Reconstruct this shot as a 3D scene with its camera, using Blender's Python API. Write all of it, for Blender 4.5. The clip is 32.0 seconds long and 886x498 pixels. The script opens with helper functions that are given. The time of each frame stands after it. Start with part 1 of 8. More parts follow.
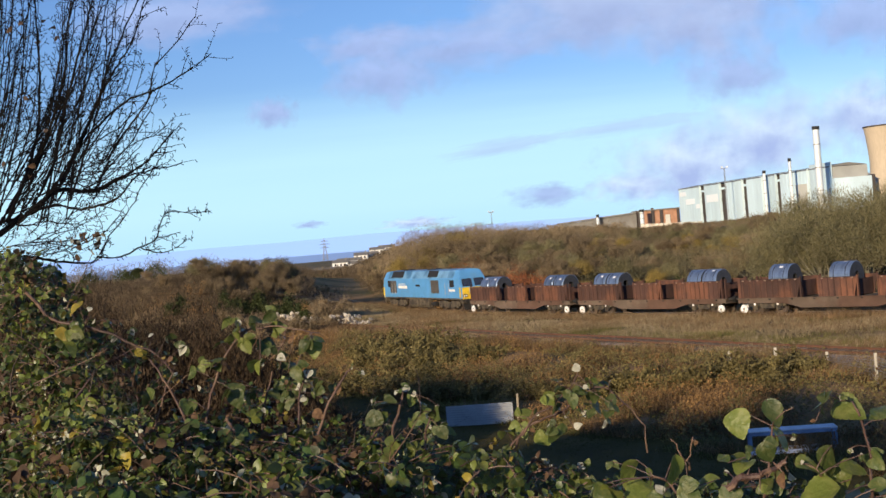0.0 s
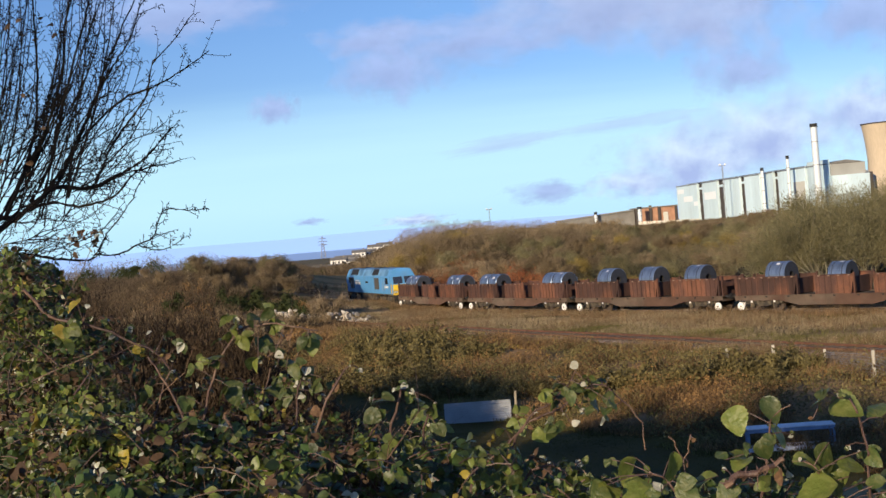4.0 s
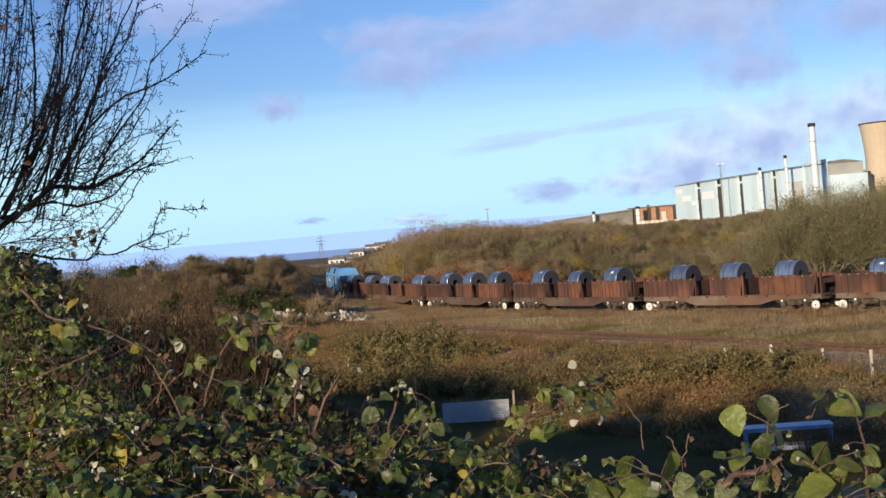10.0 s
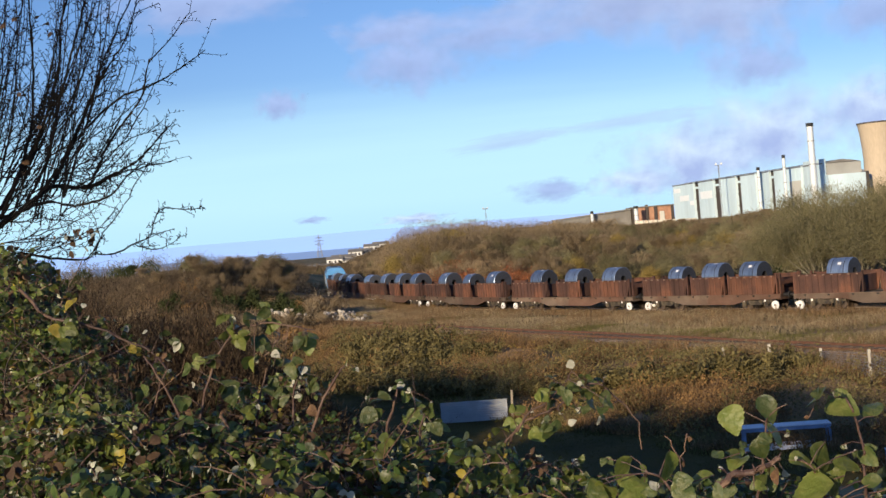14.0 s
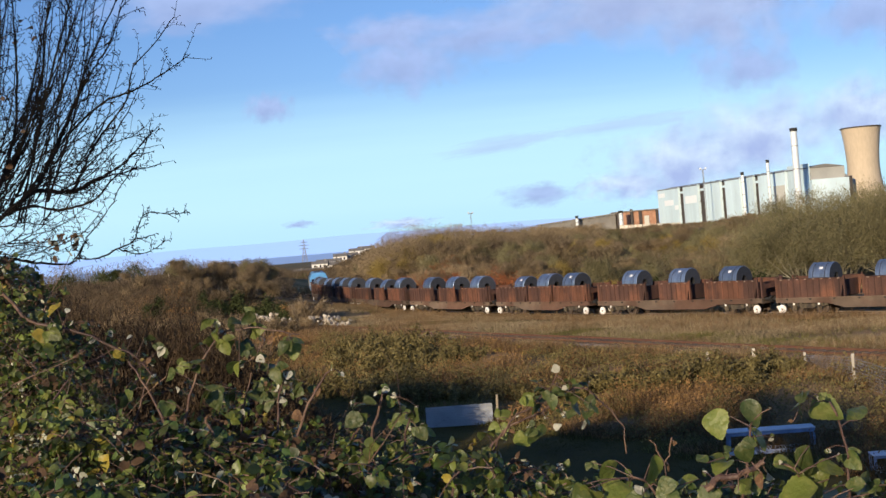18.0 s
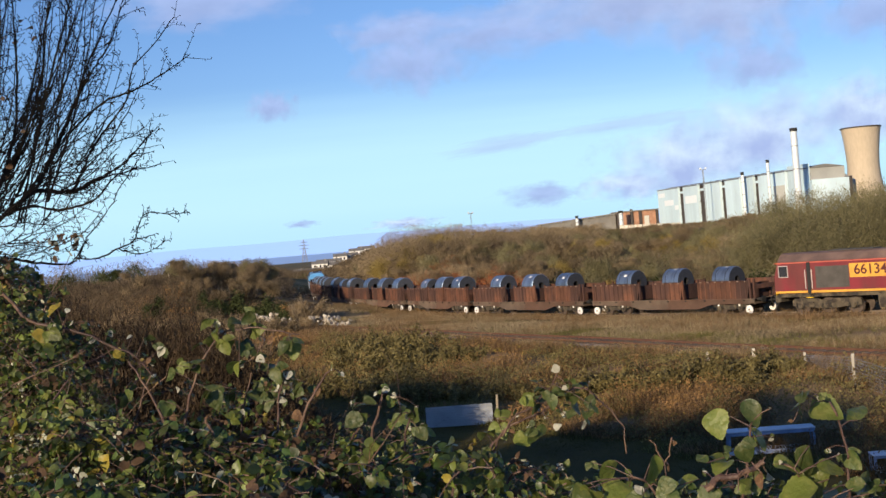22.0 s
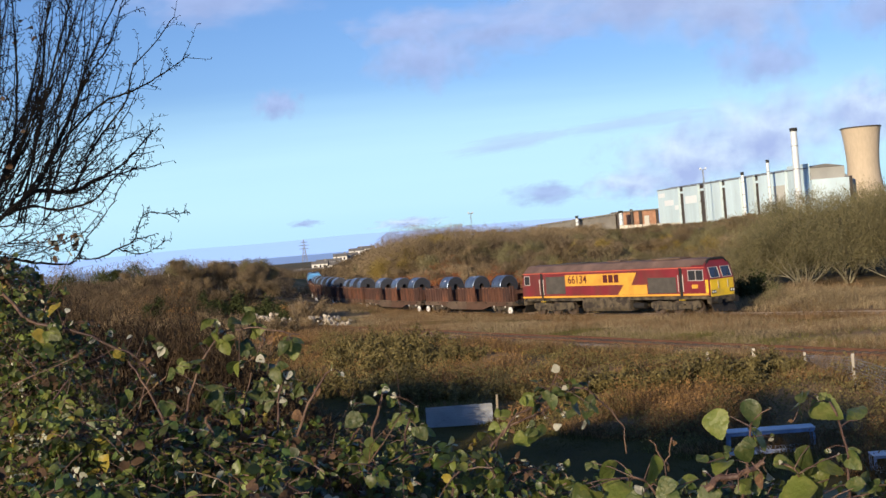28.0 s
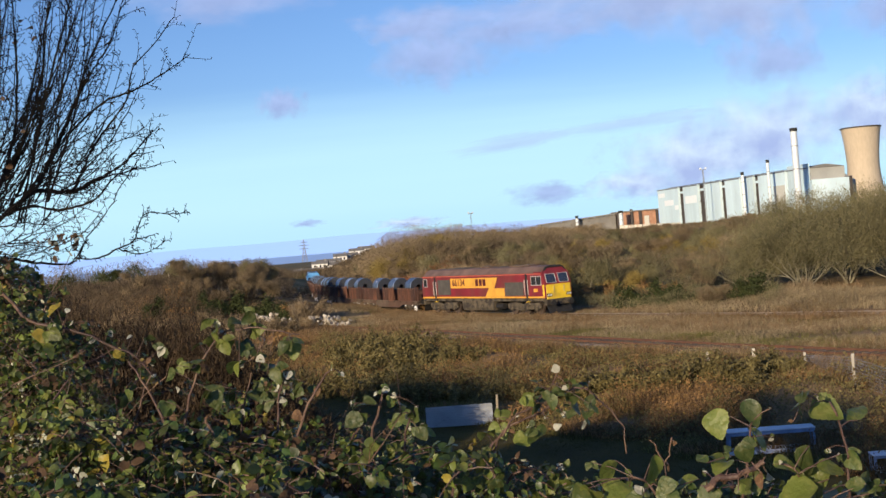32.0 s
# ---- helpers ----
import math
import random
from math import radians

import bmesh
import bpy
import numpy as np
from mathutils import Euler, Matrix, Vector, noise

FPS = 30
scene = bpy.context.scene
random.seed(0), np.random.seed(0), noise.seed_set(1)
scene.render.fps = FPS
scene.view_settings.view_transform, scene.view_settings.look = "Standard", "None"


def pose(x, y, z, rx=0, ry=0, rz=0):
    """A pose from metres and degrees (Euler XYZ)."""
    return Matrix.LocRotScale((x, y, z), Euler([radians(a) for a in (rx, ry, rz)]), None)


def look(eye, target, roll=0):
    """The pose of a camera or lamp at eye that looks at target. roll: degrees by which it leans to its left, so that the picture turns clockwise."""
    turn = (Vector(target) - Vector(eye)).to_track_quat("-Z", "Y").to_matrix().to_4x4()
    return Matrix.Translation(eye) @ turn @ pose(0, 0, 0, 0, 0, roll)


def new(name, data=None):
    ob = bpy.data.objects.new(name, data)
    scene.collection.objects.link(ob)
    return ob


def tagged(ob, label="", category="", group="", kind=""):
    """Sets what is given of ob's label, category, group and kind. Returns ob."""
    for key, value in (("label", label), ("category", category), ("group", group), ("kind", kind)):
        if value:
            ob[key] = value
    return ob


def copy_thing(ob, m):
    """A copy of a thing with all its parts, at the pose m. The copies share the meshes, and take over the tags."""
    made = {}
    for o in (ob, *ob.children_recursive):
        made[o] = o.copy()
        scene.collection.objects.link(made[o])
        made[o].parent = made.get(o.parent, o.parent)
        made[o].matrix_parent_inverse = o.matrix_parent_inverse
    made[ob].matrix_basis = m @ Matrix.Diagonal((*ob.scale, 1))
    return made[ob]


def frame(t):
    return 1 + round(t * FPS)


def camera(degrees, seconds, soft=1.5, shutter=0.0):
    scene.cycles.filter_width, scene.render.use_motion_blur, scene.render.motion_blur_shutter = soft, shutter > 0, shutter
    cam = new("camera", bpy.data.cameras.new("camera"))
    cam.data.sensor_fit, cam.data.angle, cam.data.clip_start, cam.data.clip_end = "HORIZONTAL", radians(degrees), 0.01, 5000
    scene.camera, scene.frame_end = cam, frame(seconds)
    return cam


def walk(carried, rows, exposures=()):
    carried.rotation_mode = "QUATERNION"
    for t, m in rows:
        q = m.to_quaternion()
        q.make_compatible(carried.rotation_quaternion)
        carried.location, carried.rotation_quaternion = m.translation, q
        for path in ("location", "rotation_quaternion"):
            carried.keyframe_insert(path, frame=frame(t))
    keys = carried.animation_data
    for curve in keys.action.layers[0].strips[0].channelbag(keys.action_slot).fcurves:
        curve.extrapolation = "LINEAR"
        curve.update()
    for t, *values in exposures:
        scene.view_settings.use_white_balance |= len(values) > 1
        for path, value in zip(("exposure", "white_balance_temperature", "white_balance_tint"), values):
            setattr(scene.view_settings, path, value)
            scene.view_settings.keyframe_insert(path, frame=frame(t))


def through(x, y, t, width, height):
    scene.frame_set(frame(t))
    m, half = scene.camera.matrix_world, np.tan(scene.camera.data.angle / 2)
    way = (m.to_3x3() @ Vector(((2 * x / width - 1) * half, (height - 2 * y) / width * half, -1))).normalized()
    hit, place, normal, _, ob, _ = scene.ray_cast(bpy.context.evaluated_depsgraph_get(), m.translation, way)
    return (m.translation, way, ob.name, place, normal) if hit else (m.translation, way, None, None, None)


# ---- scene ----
# The eye stands still on a bank above the line and only turns a little.
EYE = (0.0, 0.0, 6.9)
LENS = 2200.0
cam = camera(2 * math.degrees(math.atan(784 / LENS)), 32.0, soft=1.5)


def aim(right, down):
    """Camera pose turned from its resting view by small angles (radians times LENS)."""
    yaw, pitch = -right / LENS, radians(-0.482) + down / LENS
    d = Vector((math.sin(yaw) * math.cos(pitch), math.cos(yaw) * math.cos(pitch), math.sin(pitch)))
    return look(EYE, Vector(EYE) + d * 100, -4.8)


walk(cam, [(0.0, aim(36.2, 1.0)), (0.5, aim(35.4, 0.2)), (1.0, aim(35.2, -1.0)), (2.0, aim(33.8, -2.2)),
           (3.0, aim(33.4, -3.2)), (3.5, aim(33.3, -3.6)), (5.5, aim(31.8, -4.9)), (6.0, aim(31.5, -5.2)),
           (9.0, aim(30.5, -4.7)), (11.0, aim(29.0, -5.4)), (13.0, aim(27.5, -5.7)), (14.5, aim(26.0, -5.8)),
           (15.0, aim(23.5, -5.3)), (16.0, aim(7.5, -1.9)), (16.5, aim(3.0, -0.7)), (17.0, aim(0.0, 0.0)),
           (17.5, aim(0.0, 0.0)), (32.0, aim(0.0, 0.0))])

# ---- light ----
SUN_AZ, SUN_EL = 30.0, 13.0       # degrees to the left of straight behind the eye; height
world = bpy.data.worlds.new("sky_world")
scene.world = world
world.use_nodes = True
wn = world.node_tree
wn.nodes.clear()
sky = wn.nodes.new("ShaderNodeTexSky")
sky.sky_type, sky.sun_disc = "NISHITA", False
sky.sun_elevation = radians(SUN_EL)
sky.sun_rotation = radians(180 + SUN_AZ)
sky.air_density, sky.dust_density, sky.ozone_density, sky.altitude = 1.0, 0.1, 4.0, 20
bg = wn.nodes.new("ShaderNodeBackground")
bg.inputs["Strength"].default_value = 0.115
wo = wn.nodes.new("ShaderNodeOutputWorld")
cool = wn.nodes.new("ShaderNodeMix")           # white balance of the sky
cool.data_type, cool.blend_type = "RGBA", "MULTIPLY"
cool.inputs["Factor"].default_value, cool.inputs[7].default_value = 1.0, (0.93, 0.95, 1.17, 1)
wn.links.new(sky.outputs[0], cool.inputs[6])
wn.links.new(cool.outputs[2], bg.inputs["Color"])
wn.links.new(bg.outputs[0], wo.inputs["Surface"])

sun_data = bpy.data.lights.new("sun", "SUN")
sun_data.energy, sun_data.angle, sun_data.color = 5.0, radians(0.6), (1.0, 0.80, 0.56)
sun = new("sun", sun_data)
saz, sel = radians(SUN_AZ), radians(SUN_EL)
TO_SUN = Vector((-math.sin(saz) * math.cos(sel), -math.cos(saz) * math.cos(sel), math.sin(sel)))
sun.matrix_world = look(Vector((0, 0, 60)) + TO_SUN * 50, (0, 0, 60))
scene.view_settings.exposure = 0.16


# ---- mesh helpers ----
def finish(name, bm, material, parent=None, label="", smooth=False):
    me = bpy.data.meshes.new(name)
    bm.to_mesh(me)
    bm.free()
    return link(name, me, material, parent, label, smooth)


def link(name, me, material, parent=None, label="", smooth=False):
    mats = material if isinstance(material, (list, tuple)) else [material]
    if not me.materials:
        for m in mats:
            me.materials.append(m)
    if smooth:
        me.polygons.foreach_set("use_smooth", [True] * len(me.polygons))
    ob = new(name, me)
    if parent is not None:
        ob.parent = parent
    if label:
        ob["label"] = label
    return ob


def part(name, bm, material, parent, label="", smooth=False):
    return finish(name, bm, material, parent, label, smooth)


def raw(name, verts, faces, material, parent=None, label="", smooth=False, mat_index=None):
    me = bpy.data.meshes.new(name)
    me.from_pydata([tuple(v) for v in verts], [], [tuple(f) for f in faces])
    ob = link(name, me, material, parent, label, smooth)
    if mat_index is not None:
        me.polygons.foreach_set("material_index", mat_index)
    me.update()
    return ob


def box(bm, x0, x1, y0, y1, z0, z1, bevel=0.0):
    m = Matrix.Translation(((x0 + x1) / 2, (y0 + y1) / 2, (z0 + z1) / 2)) @ Matrix.Diagonal((x1 - x0, y1 - y0, z1 - z0, 1))
    r = bmesh.ops.create_cube(bm, size=1, matrix=m)
    if bevel:
        es = list({e for v in r["verts"] for e in v.link_edges})
        bmesh.ops.bevel(bm, geom=es, offset=bevel, segments=1, affect="EDGES")
    return bm


def rod(bm, a, b, r, seg=8, r2=None):
    a, b = Vector(a), Vector(b)
    d = b - a
    m = Matrix.Translation((a + b) / 2) @ d.to_track_quat("Z", "Y").to_matrix().to_4x4()
    bmesh.ops.create_cone(bm, cap_ends=True, segments=seg, radius1=r, radius2=r if r2 is None else r2, depth=d.length, matrix=m)
    return bm


def prism(bm, outline, y0, y1, axis="y"):
    """Solid with a flat outline [(a, z)...] run between y0 and y1; axis says which way it runs."""
    def at(a, z, w):
        return (a, w, z) if axis == "y" else (w, a, z)
    f = [bm.verts.new(at(a, z, y0)) for a, z in outline]
    g = [bm.verts.new(at(a, z, y1)) for a, z in outline]
    n = len(outline)
    bm.faces.new(f)
    bm.faces.new(g[::-1])
    for i in range(n):
        bm.faces.new((f[i], g[i], g[(i + 1) % n], f[(i + 1) % n]))
    bmesh.ops.recalc_face_normals(bm, faces=bm.faces)
    return bm


def thing(name, label, category, m=None, group="", kind=""):
    ob = new(name)
    ob.empty_display_size = 0.3
    if m is not None:
        ob.matrix_world = m
    return tagged(ob, label, category, group, kind)


# ---- materials ----
def mat(name, base, rough=0.8, metal=0.0, vary=0.25, scale=3.0, fine=40.0, bump=0.15, spots=None, spot_amount=0.5,
        spot_scale=1.2, stretch=(1, 1, 1), random_tint=0.0, coat=0.0, island=0.0, spec=0.5, through=0.0):
    """Procedural surface: base colour varied at two scales, optional second colour in stains, fine relief."""
    m = bpy.data.materials.new(name)
    m.use_nodes = True
    nt = m.node_tree
    N, L = nt.nodes, nt.links
    b = N["Principled BSDF"]
    b.inputs["Roughness"].default_value, b.inputs["Metallic"].default_value = rough, metal
    b.inputs["Specular IOR Level"].default_value = spec
    if coat:
        b.inputs["Coat Weight"].default_value = coat
    tc = N.new("ShaderNodeTexCoord")
    mp = N.new("ShaderNodeMapping")
    mp.inputs["Scale"].default_value = stretch
    L.new(tc.outputs["Object"], mp.inputs["Vector"])

    def noise_at(s, detail=4):
        n = N.new("ShaderNodeTexNoise")
        n.inputs["Scale"].default_value, n.inputs["Detail"].default_value = s, detail
        L.new(mp.outputs[0], n.inputs["Vector"])
        return n

    def mix(kind, fac, a, bb):
        x = N.new("ShaderNodeMix")
        x.data_type, x.blend_type = "RGBA", kind
        for sock, val in ((x.inputs["Factor"], fac), (x.inputs[6], a), (x.inputs[7], bb)):
            if hasattr(val, "is_linked"):
                L.new(val, sock)
            elif isinstance(val, (int, float)):
                sock.default_value = val
            else:
                sock.default_value = (*val, 1) if len(val) == 3 else val
        return x.outputs[2]

    big, small = noise_at(scale), noise_at(fine)
    ramp = N.new("ShaderNodeMapRange")
    L.new(big.outputs["Fac"], ramp.inputs[0])
    ramp.inputs[1].default_value, ramp.inputs[2].default_value = 0.3, 0.7
    ramp.inputs[3].default_value, ramp.inputs[4].default_value = 1 - vary, 1 + vary
    ramp2 = N.new("ShaderNodeMapRange")
    L.new(small.outputs["Fac"], ramp2.inputs[0])
    ramp2.inputs[1].default_value, ramp2.inputs[2].default_value = 0.3, 0.7
    ramp2.inputs[3].default_value, ramp2.inputs[4].default_value = 1 - vary * 0.6, 1 + vary * 0.6
    col = (*base, 1)
    if spots:
        sn = noise_at(spot_scale, 6)
        r3 = N.new("ShaderNodeMapRange")
        L.new(sn.outputs["Fac"], r3.inputs[0])
        mid = 0.62 - 0.24 * spot_amount
        r3.inputs[1].default_value, r3.inputs[2].default_value = mid - 0.05, mid + 0.08
        col = mix("MIX", r3.outputs[0], col, spots)
    col = mix("MULTIPLY", 1.0, col, ramp.outputs[0])
    col = mix("MULTIPLY", 1.0, col, ramp2.outputs[0])
    for amount, node, socket in ((island, "ShaderNodeNewGeometry", "Random Per Island"), (random_tint, "ShaderNodeObjectInfo", "Random")):
        if not amount:
            continue
        rr = N.new("ShaderNodeMapRange")
        L.new(N.new(node).outputs[socket], rr.inputs[0])
        rr.inputs[3].default_value, rr.inputs[4].default_value = 1 - amount, 1 + amount
        col = mix("MULTIPLY", 1.0, col, rr.outputs[0])
    L.new(col, b.inputs["Base Color"])
    if bump:
        bp = N.new("ShaderNodeBump")
        bp.inputs["Strength"].default_value = bump
        bp.inputs["Distance"].default_value = 0.02
        L.new(small.outputs["Fac"], bp.inputs["Height"])
        L.new(bp.outputs[0], b.inputs["Normal"])
    if through:
        t = N.new("ShaderNodeBsdfTranslucent")
        L.new(col, t.inputs["Color"])
        ms = N.new("ShaderNodeMixShader")
        ms.inputs[0].default_value = through
        L.new(b.outputs[0], ms.inputs[1])
        L.new(t.outputs[0], ms.inputs[2])
        L.new(ms.outputs[0], N["Material Output"].inputs["Surface"])
    return m


# ---- the plan: line of the railway and shape of the land ----
CURVE, HEAD0, P0, STRAIGHT = 0.0061, radians(-55.27), (10.757, 98.59), -80.0


def line_at(s):
    """Place and heading of the running line s metres along it."""
    def arc(q):
        h = HEAD0 + CURVE * q
        return P0[0] + (math.sin(h) - math.sin(HEAD0)) / CURVE, P0[1] - (math.cos(h) - math.cos(HEAD0)) / CURVE, h
    if s >= STRAIGHT:
        return arc(s)
    x, y, h = arc(STRAIGHT)
    return x + (s - STRAIGHT) * math.cos(h), y + (s - STRAIGHT) * math.sin(h), h


SIDING = 45.0                                     # cross distance of the rusty siding from the eye
ALONG, CROSS = (0.502, -0.865), (0.865, 0.502)


def bump_noise(x, y, size, seed=0.0):
    return noise.noise(Vector((x / size, y / size, seed)))


LINE_PTS = np.array([line_at(s)[:2] for s in range(-260, 90, 2)])


def behind_line(x, y):
    """Metres beyond the running line (negative on the eye's side)."""
    d = LINE_PTS - np.array((x, y))
    i = int(np.argmin((d * d).sum(axis=1)))
    j = min(i + 1, len(LINE_PTS) - 1)
    i = j - 1
    t = LINE_PTS[j] - LINE_PTS[i]
    t = t / np.linalg.norm(t)
    v = np.array((x, y)) - LINE_PTS[i]
    return float(-t[1] * v[0] + t[0] * v[1])


def behind_many(x, y):
    """behind_line for arrays."""
    out = np.empty(len(x))
    for k in range(0, len(x), 8000):
        p = np.c_[x[k:k + 8000], y[k:k + 8000]]
        i = np.argmin(((p[:, None, :] - LINE_PTS[None]) ** 2).sum(axis=2), axis=1)
        j = np.minimum(i + 1, len(LINE_PTS) - 1)
        t = LINE_PTS[j] - LINE_PTS[j - 1]
        t = t / np.linalg.norm(t, axis=1)[:, None]
        v = p - LINE_PTS[j - 1]
        out[k:k + 8000] = -t[:, 1] * v[:, 0] + t[:, 0] * v[:, 1]
    return out


def ease(v, a, b):
    v = min(max((v - a) / (b - a), 0.0), 1.0)
    return v * v * (3 - 2 * v)


def height(x, y):
    """Height of the land."""
    r = math.hypot(x, y)
    c = x * CROSS[0] + y * CROSS[1]
    z = 5.3 - 6.8 * ease(y, 4, 34)
    z += 1.35 * ease(c, 30.5, 40)
    z = min(z, 6)
    if c > 24:
        e = behind_line(x, y)
        z += 0.05 * ease(c, 40, 43)
        left = ease(-x - 0.06 * y, -4, 25)
        hill = (1 - left) * (0.4 * ease(e, 3, 8) + 3.2 * ease(e, 10, 50))
        hill += 3.9 * math.exp(-((x + 2) ** 2 / 480 + (y - 172) ** 2 / 1100)) * ease(e, 4, 14)
        hill += left * (3.6 * ease(y, 95, 140) * ease(-x, 16, 32) - 9.0 * ease(y, 190, 420))
        z += hill * ease(c, 24, 41)
        z += 2.4 * math.exp(-((x + 21) ** 2 / 90 + (y - 133) ** 2 / 120))
        z += 0.12 * bump_noise(x, y, 3.0) * ease(abs(e), 2.5, 5) * ease(c, 30, 38)
    z += 0.1 * bump_noise(x, y, 6.0, 3.0)
    far = ease(r, 900, 1800)
    return z * (1 - far) + far * (-9.0 if x < -0.02 * y else 1.0)


def on_land(x, y, up=0.0):
    return Vector((x, y, height(x, y) + up))


def fall(s):
    """The line drops a little beyond the bend."""
    return -1.7 * ease(-s, 55, 170)


def vehicle_pose(s):
    x0, y0, _ = line_at(s - 5.5)
    x1, y1, _ = line_at(s + 5.5)
    return pose((x0 + x1) / 2, (y0 + y1) / 2, fall(s), 0, 0, math.degrees(math.atan2(y1 - y0, x1 - x0)))


# where the middle of the red locomotive is on the line at each second
TRAIN_KEYS = [(0, 119.8), (6, 95.3), (9, 83.0), (13, 66.9), (19, 42.3), (23, 25.3), (25, 17.0), (28, 4.25), (32, -12.8)]


def train_at(t):
    for (t0, a), (t1, b) in zip(TRAIN_KEYS, TRAIN_KEYS[1:]):
        if t <= t1:
            return a + (b - a) * (t - t0) / (t1 - t0)
    return TRAIN_KEYS[-1][1]


# ---- materials of the train ----
M_RUST = mat("rusted_bin_steel", (0.068, 0.032, 0.023), 0.85, 0, 0.4, 1.1, 22, 0.25, (0.115, 0.048, 0.027), 0.3, 0.55, (1, 1, 0.5), random_tint=0.3)
M_SOLE = mat("dusty_solebar_steel", (0.135, 0.098, 0.07), 0.85, 0, 0.3, 0.8, 25, 0.2, (0.1, 0.055, 0.036), 0.45, 0.5, random_tint=0.25)
M_UNDER = mat("brake_dust_underframe", (0.1, 0.08, 0.052), 0.9, 0, 0.4, 2.5, 30, 0.3, (0.035, 0.028, 0.022), 0.45, 2.2)
M_DARK = mat("grimy_black_steel", (0.02, 0.019, 0.018), 0.75, 0.1, 0.3, 3, 30, 0.2)
M_COIL = mat("rolled_steel_coil", (0.2, 0.27, 0.385), 0.36, 0.6, 0.12, 2.0, 60, 0.05, (0.14, 0.19, 0.28), 0.4, 1.2, (6, 1, 1), random_tint=0.2)
# dark wound edges, with the shade of the coil ends put in
M_COIL_END = mat("coil_end_edge_shade", (0.05, 0.056, 0.07), 0.65, 0.3, 0.25, 4, 80, 0.2, random_tint=0.2)
# near-black for the shade inside the bore
M_BORE = mat("coil_bore_shade", (0.02, 0.02, 0.022), 0.8, 0.2, 0.2)
M_PAPER = mat("white_label_sheet", (0.75, 0.76, 0.78), 0.6, 0, 0.1)
M_WHITE = mat("white_painted_disc", (0.8, 0.79, 0.75), 0.6, 0, 0.12, 4, 30, 0.1, (0.55, 0.48, 0.4), 0.2, 3)
M_WHEEL = mat("worn_wheel_steel", (0.1, 0.075, 0.06), 0.6, 0.4, 0.3)
M_MAROON = mat("maroon_gloss_paint", (0.2, 0.022, 0.03), 0.48, 0, 0.18, 0.9, 30, 0.05, (0.15, 0.035, 0.032), 0.4, 0.6, (1, 1, 0.4))
M_GOLD = mat("gold_yellow_paint", (0.72, 0.37, 0.055), 0.42, 0, 0.1, 1.2, 30, 0.05, (0.62, 0.32, 0.05), 0.25, 0.7)
M_WARN = mat("warning_yellow_paint", (0.82, 0.56, 0.03), 0.45, 0, 0.12, 1.5, 30, 0.05, (0.6, 0.4, 0.06), 0.25, 1.0)
M_CANT = mat("pale_orange_cantrail", (0.55, 0.13, 0.08), 0.5, 0, 0.1)
M_ROOF = mat("exhaust_stained_roof", (0.17, 0.108, 0.085), 0.8, 0, 0.3, 0.8, 20, 0.2, (0.14, 0.09, 0.075), 0.5, 0.5)
M_GRILLE = mat("dusty_grille", (0.085, 0.078, 0.07), 0.8, 0.1, 0.2, 2, 50, 0.3)
M_BLUE = mat("sky_blue_gloss_paint", (0.1, 0.31, 0.6), 0.42, 0, 0.1, 0.8, 30, 0.04, (0.12, 0.29, 0.5), 0.25, 0.6)
M_BLUE_ROOF = mat("light_blue_roof_paint", (0.16, 0.33, 0.52), 0.5, 0, 0.15, 0.8, 30, 0.05, (0.05, 0.15, 0.28), 0.4, 0.6)
M_CABGLASS = mat("cab_glass", (0.03, 0.035, 0.045), 0.06, 0, 0.05, 2, 10, 0.0, coat=1.0, spec=1.0)
M_LAMP = mat("lamp_lens", (0.7, 0.68, 0.6), 0.15, 0, 0.05)
M_RUBBER = mat("black_rubber", (0.015, 0.015, 0.015), 0.7, 0, 0.1)
M_FRAME = mat("pale_window_frame", (0.5, 0.45, 0.42), 0.5, 0.2, 0.1)

M_HOOK = mat("worn_lashing_hook", (0.24, 0.17, 0.13), 0.7, 0.2, 0.3, 3, 30, 0.1)
M_LETTER = mat("dark_maroon_lettering", (0.09, 0.015, 0.015), 0.5, 0, 0.1)

SPINNING = []       # (wheelset, x on its vehicle)
TRAIN = []          # (thing, offset behind the red locomotive, place on its vehicle)


def wheelset(parent, x, r, discs=True):
    bm = bmesh.new()
    rod(bm, (0, -0.9, 0), (0, 0.9, 0), 0.08, 8)
    for sy in (-1, 1):
        rod(bm, (0, sy * 0.69, 0), (0, sy * 0.82, 0), r, 20)
        rod(bm, (0, sy * 0.66, 0), (0, sy * 0.70, 0), r + 0.03, 20)
        for k in range(4):
            a = k * math.pi / 2
            box(bm, r * 0.5 * math.cos(a) - 0.05, r * 0.5 * math.cos(a) + 0.05, sy * 0.83 - 0.012, sy * 0.83 + 0.012,
                r * 0.5 * math.sin(a) - 0.05, r * 0.5 * math.sin(a) + 0.05)
    ob = part("wheelset", bm, M_WHEEL, parent)
    ob.location = (x, 0, r)
    SPINNING.append((ob, x, r))
    return ob


